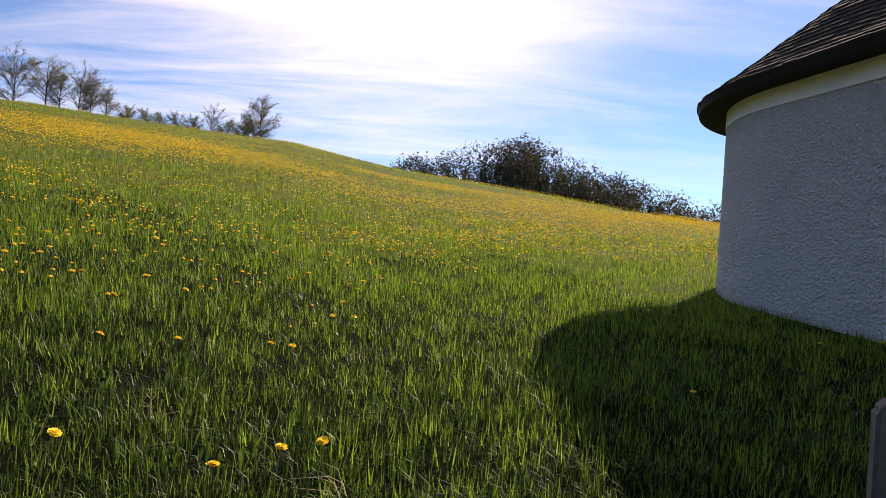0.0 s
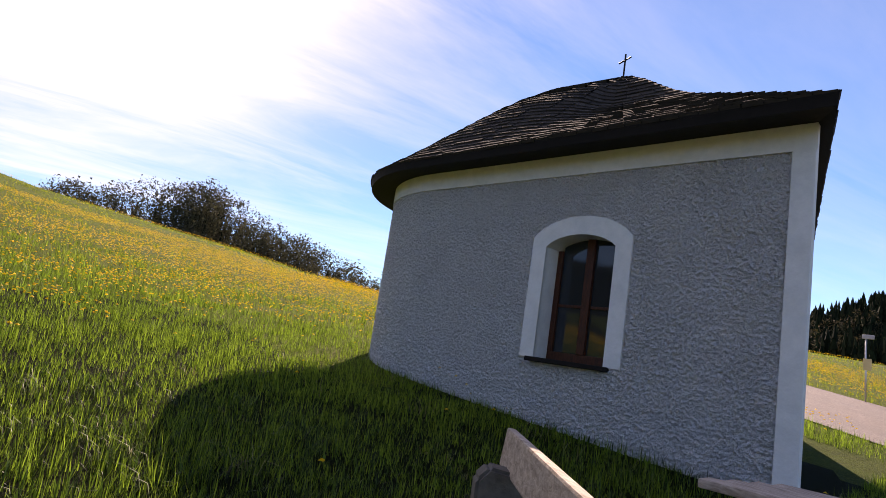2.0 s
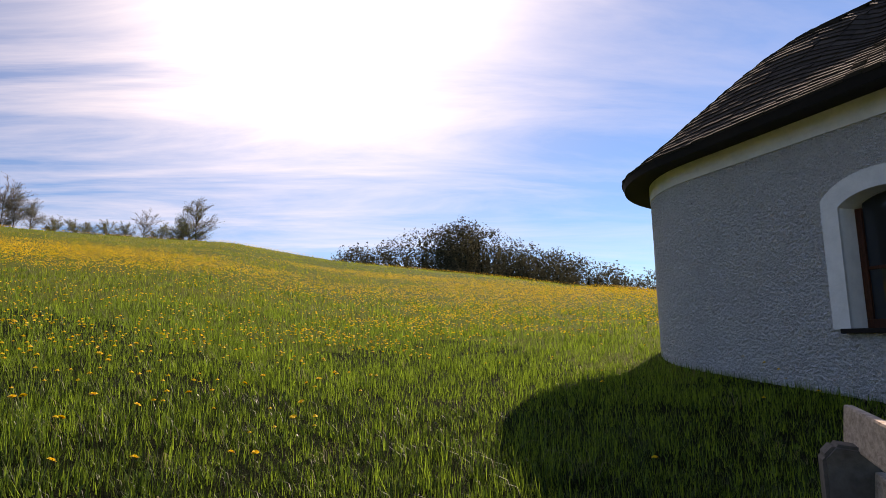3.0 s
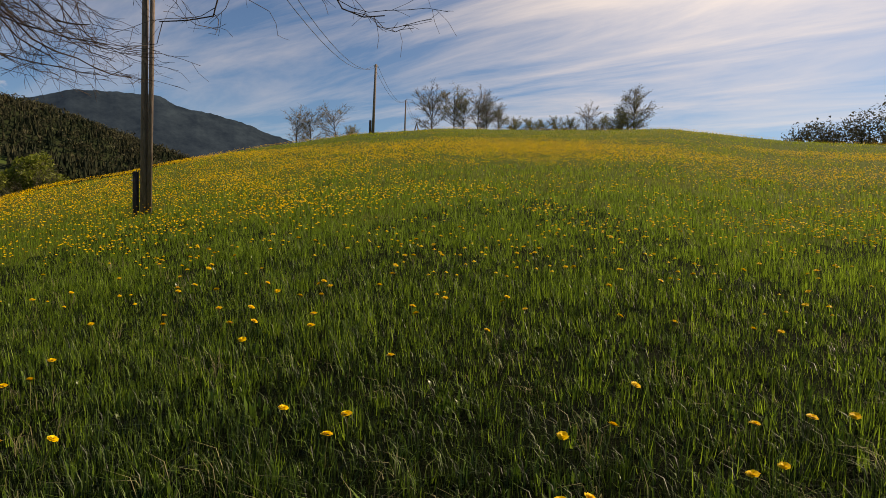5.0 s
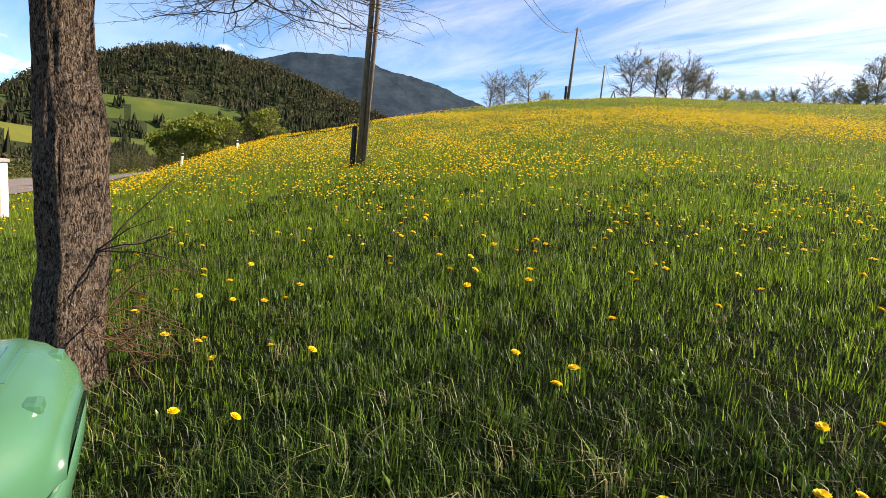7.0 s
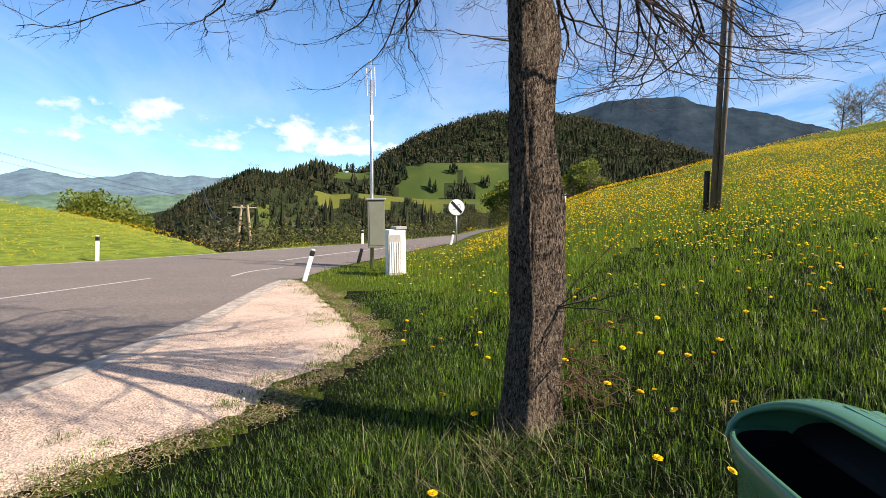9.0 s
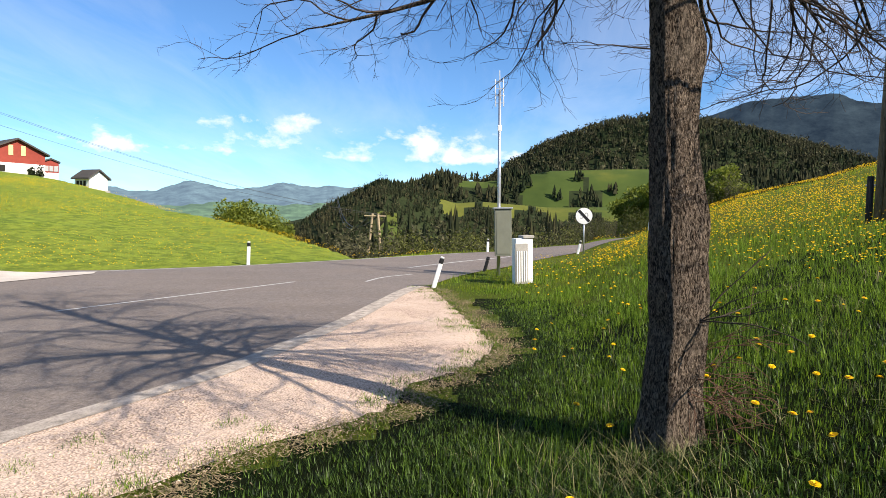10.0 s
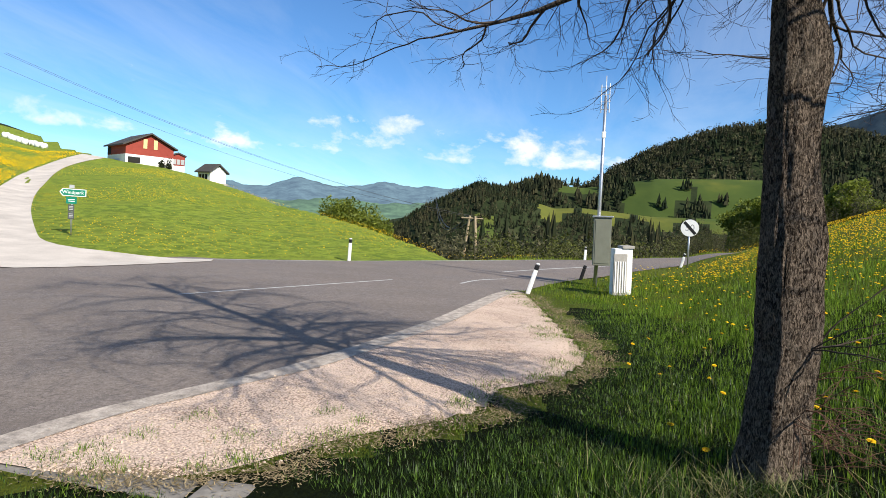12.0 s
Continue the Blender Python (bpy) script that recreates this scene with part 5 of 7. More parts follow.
def house(name, az, dist, base_z, width, depth, wall_h, roof_h, turn, upper, lower, label, over=0.6, split=0.5):
    x, y = polar(az, dist)
    ob = thing(name, (x, y, base_z), turn, label, "house" if name != "barn" else "barn")
    w, d = width / 2, depth / 2
    part("lower_wall", box(bmesh.new(), (-d, -w, -3), (d, w, wall_h * split)), lower, ob)
    bm = bmesh.new()
    a = [bm.verts.new((-d + 0.003, s, z)) for s, z in ((-w, wall_h * split), (w, wall_h * split), (w, wall_h), (0, wall_h + roof_h), (-w, wall_h))]
    b = [bm.verts.new((d - 0.003, s, z)) for s, z in ((-w, wall_h * split), (w, wall_h * split), (w, wall_h), (0, wall_h + roof_h), (-w, wall_h))]
    bm.faces.new(a)
    bm.faces.new(b[::-1])
    for i in range(5):
        j = (i + 1) % 5
        bm.faces.new((a[j], a[i], b[i], b[j]))
    bmesh.ops.recalc_face_normals(bm, faces=bm.faces)
    part("gable_wall", bm, upper, ob)
    for s in (-1, 1):
        bm = bmesh.new()
        k_ = roof_h / w
        e = w + over
        q = [(-d - over, 0, wall_h + roof_h + 0.05), (d + over, 0, wall_h + roof_h + 0.05), (d + over, s * e, wall_h + roof_h + 0.05 - k_ * e), (-d - over, s * e, wall_h + roof_h + 0.05 - k_ * e)]
        lo = [bm.verts.new(p) for p in q]
        hi = [bm.verts.new((p[0], p[1], p[2] + 0.22)) for p in q]
        bm.faces.new(lo)
        bm.faces.new(hi[::-1])
        for i in range(4):
            j = (i + 1) % 4
            bm.faces.new((lo[j], lo[i], hi[i], hi[j]))
        bmesh.ops.recalc_face_normals(bm, faces=bm.faces)
        part("roof", bm, DARK_ROOF, ob)
    return ob


def on_wall(ob, name, x, y0, y1, z0, z1, material, label=""):
    return part(name, box(bmesh.new(), (x - 0.06, y0, z0), (x + 0.06, y1, z1), 0.02), material, ob, label)


BARN_D, HUT_D = 108, 100
bz = land1(*polar(126.4, BARN_D - 4)) - 0.2
aim_b = 126.4 + 90 + 180
barn = house("barn", 127.15, BARN_D, bz, 6.9, 9, 3.0, 1.75, aim_b + 18, RED_WALL, WHITE_WALL, "red boarded barn with white lower storey and dark roof", 0.5, 0.52)
for y_ in (-0.75, 0.75):
    on_wall(barn, "shutter", 4.5, y_ - 0.28, y_ + 0.28, 2.6, 4.0, YELLOW_WOOD, "pale yellow shutter")
on_wall(barn, "door", 4.5, -3.1, -1.4, 0.3, 1.2, DARK_ROOM)
part("hay_door", box(bmesh.new(), (-4.3, -3.52, 1.7), (-2.7, -3.4, 2.75), 0.02), DARK_ROOM, barn)
annex = house("farm_house", 124.35, BARN_D + 2, bz - 0.3, 2.0, 4, 2.5, 0.4, aim_b + 4, RED_WALL, WHITE_WALL, "small red and white annex with a glazed balcony", 0.2, 0.4)
for y_ in (-0.8, -0.2, 0.4):
    w_ = on_wall(annex, "window", 2.0, y_, y_ + 0.5, 1.2, 2.0, SIGN_GREY)
hz = land1(*polar(121.6, HUT_D - 4)) - 0.3
hz += 0.7
hut = house("farm_hut", 121.5, HUT_D, hz, 2.7, 3.2, 2.0, 1.0, 121.5 + 270 + 34, WHITE_WALL, WHITE_WALL, "white rendered hut with a dark pitched roof", 0.35)
for y_ in (-1.15, -0.4, 0.35):
    part("window", box(bmesh.new(), (y_, -1.40, 0.8), (y_ + 0.5, -1.3, 1.6), 0.02), DARK_ROOM, hut)
wall_ = thing("retaining_wall", (*polar(120.4, HUT_D - 2), hz - 0.5), 121.5 + 90, "pale concrete retaining wall below the hut", "wall")
part("wall_block", box(bmesh.new(), (-2.2, -0.3, -0.6), (2.2, 0.3, 0.75), 0.03), CONCRETE, wall_)
rng = random.Random(5)
for k_ in range(9):
    x, y = polar(136.3 - k_ * 0.3, 122 - k_ * 0.6 + rng.uniform(-1, 1))
    b_ = thing("wrapped_bale", on_land(x, y), rng.uniform(0, 90), "white-wrapped silage bale on the slope", "bale", "row of silage bales")
    bm = bmesh.new()
    bmesh.ops.create_cone(bm, cap_ends=True, segments=14, radius1=0.5, radius2=0.5, depth=rng.uniform(0.8, 1.15), matrix=Matrix.Translation((0, 0, rng.uniform(0.3, 0.45))) @ Matrix.Rotation(radians(90), 4, "X"))
    bmesh.ops.bevel(bm, geom=[e for e in bm.edges if len(e.link_faces) == 2 and e.calc_face_angle() > 1], offset=0.12, segments=2, affect="EDGES")
    part("bale", bm, WHITE, b_, smooth=True)
for k_, (a_, h_) in enumerate(((125.5, 1.0), (124.95, 1.3))):
    x, y = polar(a_, BARN_D - 7)
    s_ = thing("shrub", (x, y, land1(x, y) - 0.1), 0, "dark clipped conifer by the white wall", "shrub")
    pts = np.random.RandomState(k_).normal(size=(260, 3)) * (0.2, 0.2, 0.3)
    pts[:, 2] = np.abs(pts[:, 2]) * 1.6 * h_ + 0.1
    tri = pts[:, None, :] + np.random.RandomState(9 + k_).normal(size=(260, 3, 3)) * 0.12
    o_ = soup("foliage", tri, SPRUCE)
    o_.parent = s_

# ---- the bare lime tree by the lay-by ----
TREE = (-4.68, -0.56)


def tubes(segments, sides):
    """Vertices and quads of many tapered tubes; each one is a list of (point, radius)."""
    vs, fs, base = [], [], 0
    ca = [(math.cos(2 * math.pi * i / sides), math.sin(2 * math.pi * i / sides)) for i in range(sides)]
    for seg in segments:
        n = len(seg)
        side = None
        for i, (p, r) in enumerate(seg):
            d = (seg[min(i + 1, n - 1)][0] - seg[max(i - 1, 0)][0])
            d = d.normalized() if d.length > 1e-6 else Vector((0, 0, 1))
            if side is None:
                side = d.orthogonal().normalized()
            side = side - d * side.dot(d)
            side = side.normalized() if side.length > 1e-6 else d.orthogonal().normalized()
            o = d.cross(side)
            vs.extend(p + side * (c * r) + o * (s * r) for c, s in ca)
        for i in range(n - 1):
            for j in range(sides):
                k_ = (j + 1) % sides
                fs.append((base + i * sides + j, base + i * sides + k_, base + (i + 1) * sides + k_, base + (i + 1) * sides + j))
        base += n * sides
    return np.array([tuple(v) for v in vs], np.float32), np.array(fs, np.int32)


def limb(rng, start, heading_, length, r0, r1, steps, wander, droop, lift=0.0, floor_=None):
    """A wandering, drooping branch as (point, radius) pairs."""
    p, d = Vector(start), Vector(heading_).normalized()
    out = [(p.copy(), r0)]
    for i in range(steps):
        t = (i + 1) / steps
        d = d + Vector((rng.uniform(-1, 1), rng.uniform(-1, 1), rng.uniform(-1, 1))) * wander
        d.z += lift * (1 - t) - droop * t
        if floor_ is not None and p.z < floor_ + 0.5:
            d.z = max(d.z, (floor_ + 0.2 - p.z) * 0.8)
        d.normalize()
        p = p + d * (length / steps)
        out.append((p.copy(), r0 + (r1 - r0) * t))
    return out


def at_part(seg, t):
    i = min(len(seg) - 2, int(t * (len(seg) - 1)))
    f_ = t * (len(seg) - 1) - i
    a, b = seg[i], seg[i + 1]
    return a[0].lerp(b[0], f_), a[1] + (b[1] - a[1]) * f_, (b[0] - a[0]).normalized()


rng = random.Random(21)
tz = land1(*TREE)
lime = thing("lime_tree", (*TREE, tz), 0, "bare lime tree with furrowed grey bark and drooping twigs", "tree")
# trunk: flared foot, burrs and furrows
rows_, cols_ = 170, 72
tv = []
for i in range(rows_):
    z = -0.25 + 9.2 * (i / (rows_ - 1)) ** 1.25
    r = max(0.08, 0.174 - 0.006 * max(z, 0) - 0.0052 * max(z, 0) ** 2) + 0.085 * math.exp(-max(z + 0.1, 0) / 0.2)
    cx = 0.03 * math.sin(z * 1.1)
    cy = 0.03 * math.sin(z * 0.8 + 1)
    for j in range(cols_):
        a = 2 * math.pi * j / cols_
        q = Vector((math.cos(a) * 2.2, math.sin(a) * 2.2, z * 0.9))
        rr = r * (1 + 0.07 * noise.noise(q) + 0.10 * math.exp(-max(z, 0) / 0.3) * math.sin(a * 5 + 0.6))
        rr += 0.012 * noise.noise(Vector((math.cos(a) * 7, math.sin(a) * 7, z * 2.4))) + 0.009 * noise.noise(Vector((math.cos(a) * 15, math.sin(a) * 15, z * 5)))
        for ba, bz_, bs, br in ((radians(25), 2.55, 0.30, 0.075), (radians(20), 1.45, 0.36, 0.055), (radians(30), 0.85, 0.3, 0.04), (radians(-110), 0.75, 0.16, -0.05)):
            da = math.atan2(math.sin(a - ba), math.cos(a - ba))
            rr += br * math.exp(-(da * da) / 0.35 - ((z - bz_) / bs) ** 2)
        tv.append((cx + rr * math.cos(a), cy + rr * math.sin(a), z))
tf = [(i * cols_ + j, i * cols_ + (j + 1) % cols_, (i + 1) * cols_ + (j + 1) % cols_, (i + 1) * cols_ + j) for i in range(rows_ - 1) for j in range(cols_)]
raw("trunk", tv, tf, BARK, lime, "furrowed grey-brown trunk with burrs", True)
limbs, boughs, sprays, twigs = [], [], [], []
for k_ in range(42):
    g_ = max(0, k_ - 12) / 26
    z = 3.3 + 5.3 * g_ ** 1.1
    a = k_ * 2.4 + rng.uniform(-0.3, 0.3)
    up_ = 0.15 + 0.85 * g_
    L_ = rng.uniform(2.2, 3.3) * (1.0 - 0.25 * g_)
    if k_ < 12:                                  # the lowest, hanging round the trunk
        z, up_, L_ = rng.uniform(3.0, 4.3), 0.5, rng.uniform(1.6, 2.6)
    low_ = k_ < 12 or k_ > 38
    if k_ > 38:                                  # long ones reaching over the meadow
        z, up_, L_, a = rng.uniform(2.9, 3.5), 0.2, rng.uniform(1.2, 1.7), radians(rng.uniform(30, 100))
    seg = limb(rng, (0, 0, z), (math.cos(a), math.sin(a), up_), L_, 0.05 - 0.0008 * min(k_, 38), 0.009, 9, 0.15, 0.2, 0.0, 2.2 if low_ else 2.8)
    limbs.append(seg)
    for m_ in range(10):
        p, r, d = at_part(seg, 0.2 + 0.8 * (m_ + rng.random()) / 10)
        hd = (d + Vector((rng.uniform(-1, 1), rng.uniform(-1, 1), rng.uniform(-0.9, 0.5))) * 0.95)
        b_ = limb(rng, p, hd, rng.uniform(0.7, 1.6), r * 0.48 + 0.003, 0.0032, 9, 0.38, 0.15, 0.0, 2.1 if low_ else 2.65)
        boughs.append(b_)
        for q_ in range(7):
            p2, r2, d2 = at_part(b_, 0.1 + 0.9 * (q_ + rng.random()) / 7)
            s_ = limb(rng, p2, d2 + Vector((rng.uniform(-1, 1), rng.uniform(-1, 1), rng.uniform(-0.9, 0.55))) * 0.9, rng.uniform(0.3, 0.8), 0.0028, 0.0016, 6, 0.42, 0.06, 0.0, 1.98 if low_ else 2.5)
            sprays.append(s_)
            for _ in range(6):
                p3, r3, d3 = at_part(s_, rng.uniform(0.1, 1.0))
                twigs.append(limb(rng, p3, d3 + Vector((rng.uniform(-1, 1), rng.uniform(-1, 1), rng.uniform(-0.7, 0.7))) * 0.9, rng.uniform(0.05, 0.2), 0.0015, 0.0011, 2, 0.45, 0.02))
for seg in limbs:
    v, f = tubes([seg], 8)
    o_ = indexed("limb", v, f, BARK, True)
    o_.parent = lime
for seg in boughs[:150]:
    v, f = tubes([seg], 5)
    indexed("bough", v, f, TWIG, True).parent = lime
for name, segs, sides in (("upper_crown", boughs[150:], 5), ("spray_mass", sprays, 3), ("twig_mass", twigs, 3)):
    v, f = tubes(segs, sides)
    o_ = indexed(name, v, f, TWIG, True)
    o_.parent = lime
    tagged(o_, "fine dark drooping twigs" if name == "twig_mass" else "", kind="stuff")
# dry shoots at the trunk's foot
shoots, thick_shoots = [], []
for k_ in range(28):
    a = rng.gauss(0.35, 0.45)
    z = abs(rng.gauss(0.25, 0.3)) + 0.02
    start = Vector((0.17 * math.cos(a), 0.17 * math.sin(a), z))
    L_ = rng.uniform(0.15, 0.5)
    s_ = limb(rng, start, (math.cos(a) + rng.uniform(-0.5, 0.5), math.sin(a) + rng.uniform(-0.5, 0.5), rng.uniform(-0.1, 0.6)), L_, 0.004, 0.002, 6, 0.25, 0.08)
    shoots.append(s_)
    for _ in range(3):
        p, r, d = at_part(s_, rng.uniform(0.3, 0.95))
        shoots.append(limb(rng, p, d + Vector((rng.uniform(-1, 1), rng.uniform(-1, 1), rng.uniform(-1, 1))) * 0.7, rng.uniform(0.1, 0.3), 0.003, 0.002, 3, 0.2, 0.1))
v, f = tubes(shoots, 3)
o_ = indexed("basal_growth", v, f, RED_TWIG, True)
o_.parent = lime
tagged(o_, "reddish-brown dry shoots round the foot", kind="stuff")
for k_ in range(5):
    a = 0.4 + rng.uniform(-0.35, 0.35)
    s_ = limb(rng, (0.2 * math.cos(a), 0.2 * math.sin(a), 0.8), (math.cos(a), math.sin(a), rng.uniform(0.2, 1.3)), rng.uniform(0.35, 0.7), 0.0065, 0.0022, 7, 0.22, 0.02)
    thick_shoots.append(s_)
    for _ in range(2):
        p, r, d = at_part(s_, rng.uniform(0.3, 0.95))
        thick_shoots.append(limb(rng, p, d + Vector((rng.uniform(-1, 1), rng.uniform(-1, 1), rng.uniform(-0.5, 1))) * 0.6, rng.uniform(0.1, 0.25), 0.003, 0.0015, 3, 0.2, 0.02))
v, f = tubes(thick_shoots, 4)
o_ = indexed("shoot_growth", v, f, TWIG, True)
o_.parent = lime
tagged(o_, "bare shoots springing from a burr", kind="stuff")
lime.matrix_world = pose(*TREE, tz) @ Matrix.Rotation(radians(2.2), 4, Vector((0.97, 0.2, 0))) @ Matrix.Rotation(radians(40), 4, "Z")


# ---- trees on the hilltop ----


def far_tree(seed, height, spread, leafy=0.0, label="", at=(0, 0, 0), bole=0.24, cone=0.0):
    """A far broadleaf: limbs reaching from a short bole to a rounded, twiggy crown with gaps; cone narrows its top."""
    r_ = random.Random(seed)
    ob = thing("hill_tree", at, 0, label, "tree", "trees on the hilltop")
    main = limb(r_, (0, 0, -0.4), (0, 0, 1), height * 0.9, height * 0.015, height * 0.003, 9, 0.05, 0.0)
    segs, fine_ = [main], []

    def shell(k=1.0):
        a, u = r_.uniform(0, 6.283), r_.uniform(-0.95, 1.0)
        w = spread * 0.5 * math.sqrt(1 - abs(u) ** 3 * 0.9) * (1 - cone * max(u, -0.3)) * (0.85 + 0.2 * math.sin(a * 3 + seed))
        return Vector((math.cos(a) * w * k, math.sin(a) * w * k, height * (0.5 + bole * 0.5 + (0.5 - bole * 0.5) * u * k)))

    def reach(p, q, r0, r1, steps, bend):
        """A branch from p that curves up to q."""
        side_ = Vector((r_.uniform(-1, 1), r_.uniform(-1, 1), r_.uniform(-0.3, 0.6))) * ((q - p).length * bend)
        return [(p.lerp(q, i / steps) + side_ * (math.sin(math.pi * i / steps) * 0.5), r0 + (r1 - r0) * i / steps) for i in range(steps + 1)]

    for k_ in range(26):
        q = shell(0.95)
        p, r, d = at_part(main, min(0.95, max(bole, q.z / height * r_.uniform(0.5, 0.85))))
        s_ = reach(p, q, r * 0.42, 0.012, 6, 0.25)
        segs.append(s_)
        for _ in range(16):
            p2, r2, d2 = at_part(s_, r_.uniform(0.2, 1))
            t_ = reach(p2, p2 + (d2 * 0.6 + Vector((r_.uniform(-1, 1), r_.uniform(-1, 1), r_.uniform(-0.5, 0.75))) * 0.8) * (height * r_.uniform(0.06, 0.13)), 0.022, 0.012, 3, 0.3)
            fine_.append(t_)
            for _ in range(4):
                p3, r3, d3 = at_part(t_, r_.uniform(0.25, 1))
                fine_.append([(p3, 0.013), (p3 + (d3 * 0.7 + Vector((r_.uniform(-1, 1), r_.uniform(-1, 1), r_.uniform(-0.5, 0.8))) * 0.8) * (height * r_.uniform(0.03, 0.07)), 0.009)])
    v, f = tubes(segs, 5)
    o_ = indexed("trunk", v, f, FAR_BARK, True)
    o_.parent = ob
    v, f = tubes(fine_, 3)
    o_ = indexed("crown", v, f, FAR_TWIGS, True)
    o_.parent = ob
    tagged(o_, kind="stuff")
    if leafy:
        rs = np.random.RandomState(seed)
        ends = np.array([tuple(s_[-1][0]) for s_ in fine_])
        n_ = int(6000 * leafy)
        c_ = ends[rs.randint(0, len(ends), n_)] + rs.normal(size=(n_, 3)) * 0.14
        tri = c_[:, None, :] + rs.normal(size=(n_, 3, 3)) * 0.05
        o_ = soup("young_leaves", tri, BUD_LEAF)
        o_.parent = ob
        tagged(o_, kind="stuff")
    return ob


BARE = "bare twiggy tree on the hill's brow"
HALF_OUT = "tree with thin young leaves on the hill's brow"
protos = {"round": far_tree(3, 7.0, 7.6, 0.08, BARE, bole=0.14), "tall": far_tree(5, 9.0, 6.6, 0.8, HALF_OUT, bole=0.16, cone=0.15), "slim": far_tree(8, 8.0, 4.6, 0.3, HALF_OUT, bole=0.14, cone=0.5), "bush": far_tree(11, 3.4, 4.2, 0.45, "leafing hedge bush on the brow", bole=0.02)}
spots = (("round", 47.9, 92, 0.88), ("round", 46.6, 92, 0.84), ("round", 44.4, 95, 0.86), ("bush", 42.9, 100, 0.6), ("round", 35.6, 104, 1.2), ("tall", 33.5, 102, 0.92), ("slim", 32.6, 102, 0.8),
         ("round", 31.3, 103, 1.1), ("slim", 30.5, 104, 0.85), ("slim", 29.4, 104, 0.7), ("bush", 27.9, 108, 0.8), ("bush", 26.4, 108, 0.75), ("bush", 25.2, 110, 0.7), ("bush", 24.0, 110, 0.8), ("bush", 22.8, 112, 0.8),
         ("round", 21.4, 112, 0.85), ("bush", 20.3, 112, 0.9), ("bush", 18.7, 112, 0.9), ("slim", 17.3, 110, 1.15), ("bush", 17.9, 110, 1.2), ("bush", 12.8, 125, 0.35))
used = set()
for k_, (kind_, az_, d_, s_) in enumerate(spots):
    x, y = polar(az_, d_, HILL_FOOT)
    m_ = pose(x, y, land1(x, y) - 0.1, 0, 0, 47 * k_)
    ob = protos[kind_]
    if kind_ in used:
        ob = copy_thing(ob, m_)
    used.add(kind_)
    ob.matrix_world = m_ @ Matrix.Scale(s_ * (1.25 if kind_ == "bush" else 1.0), 4)

# ---- woods, as far masses ----


def spruces(xyz, h, seed, sides=5, tiers=3):
    """Jagged tiered cones, one triangle soup."""
    rs = np.random.RandomState(seed)
    n = len(xyz)
    out = []
    for t in range(tiers):
        z0 = h * (0.08 + 0.28 * t)
        z1 = h * (0.52 + 0.24 * t)
        r = h * (0.165 - 0.04 * t)
        a0 = rs.uniform(0, 6.28, n)
        for j in range(sides):
            a, b = a0 + 6.283 * j / sides, a0 + 6.283 * (j + 1) / sides
            ra, rb = r * rs.uniform(0.7, 1.2, n), r * rs.uniform(0.7, 1.2, n)
            p = np.stack([xyz[:, 0] + np.cos(a) * ra, xyz[:, 1] + np.sin(a) * ra, xyz[:, 2] + z0], 1)
            q = np.stack([xyz[:, 0] + np.cos(b) * rb, xyz[:, 1] + np.sin(b) * rb, xyz[:, 2] + z0 * rs.uniform(0.9, 1.1, n)], 1)
            s = np.stack([xyz[:, 0], xyz[:, 1], xyz[:, 2] + z1], 1)
            out.append(np.stack([p, q, s], 1))
    return np.concatenate(out)


def puffs(xyz, h, seed, leaves=46, size=0.075, wide=0.34):
    """Loose broadleaf crowns with gaps, one triangle soup."""
    rs = np.random.RandomState(seed)
    n = len(xyz)
    d = rs.normal(size=(n, leaves, 3))
    d /= np.linalg.norm(d, axis=2, keepdims=True)
    d *= rs.uniform(0.35, 1.0, (n, leaves, 1)) ** 0.6
    c = xyz[:, None, :] + d * (h[:, None, None] * np.array((wide, wide, 0.42))) + np.array((0, 0, 0.55)) * h[:, None, None]
    tri = c[:, :, None, :] + rs.normal(size=(n, leaves, 3, 3)) * (h * size)[:, None, None, None]
    return tri.reshape(-1, 3, 3)


def crowns(xyz, h, seed, leaves=420, size=0.017):
    """Domed broadleaf crowns of many small sprays over shaded stems, one triangle soup."""
    rs = np.random.RandomState(seed)
    n = len(xyz)
    d = rs.normal(size=(n, leaves, 3))
    d /= np.linalg.norm(d, axis=2, keepdims=True)
    bulge = 1 + 0.22 * np.sin(d[..., 0] * 6 + xyz[:, None, 0]) * np.sin(d[..., 1] * 5 + xyz[:, None, 1])
    d *= (rs.uniform(0.5, 1.0, (n, leaves)) ** 0.4 * bulge)[..., None]
    wide = rs.uniform(0.24, 0.36, (n, 1, 1))
    c = xyz[:, None, :] + d * h[:, None, None] * np.concatenate([wide, wide, wide * 0 + 0.46], 2) + np.array((0, 0, 0.54)) * h[:, None, None]
    tri = c[:, :, None, :] + rs.normal(size=(n, leaves, 3, 3)) * (h * size)[:, None, None, None]
    return tri.reshape(-1, 3, 3)


def sow(seed, n, az0, az1, r0, r1, keep=None):
    rs = np.random.RandomState(seed)
    az = np.radians(rs.uniform(az0, az1, n))
    r = np.sqrt(rs.uniform(r0 ** 2, r1 ** 2, n))
    x, y = EYE_FOOT[0] - np.sin(az) * r, EYE_FOOT[1] + np.cos(az) * r
    z = ground_height(x, y)
    p = np.stack([x, y, z], 1)
    if keep is not None:
        p = p[keep(p, np.degrees(az), r)]
    return p


def wooded(p, az, r):
    f_ = np.sin(p[:, 0] * 0.021 + 2) + np.sin(p[:, 1] * 0.017 + p[:, 0] * 0.008) + np.sin(p[:, 2] * 0.11)
    field = pasture(az, r) | ((az > 104) & (r < 330))
    copse = (np.sin(p[:, 0] * 0.09 + 1) * np.sin(p[:, 1] * 0.11) > 0.82) & (r > 600) & (r < 800)
    return ((f_ < 1.6) | (r > 300)) & (~field | copse)


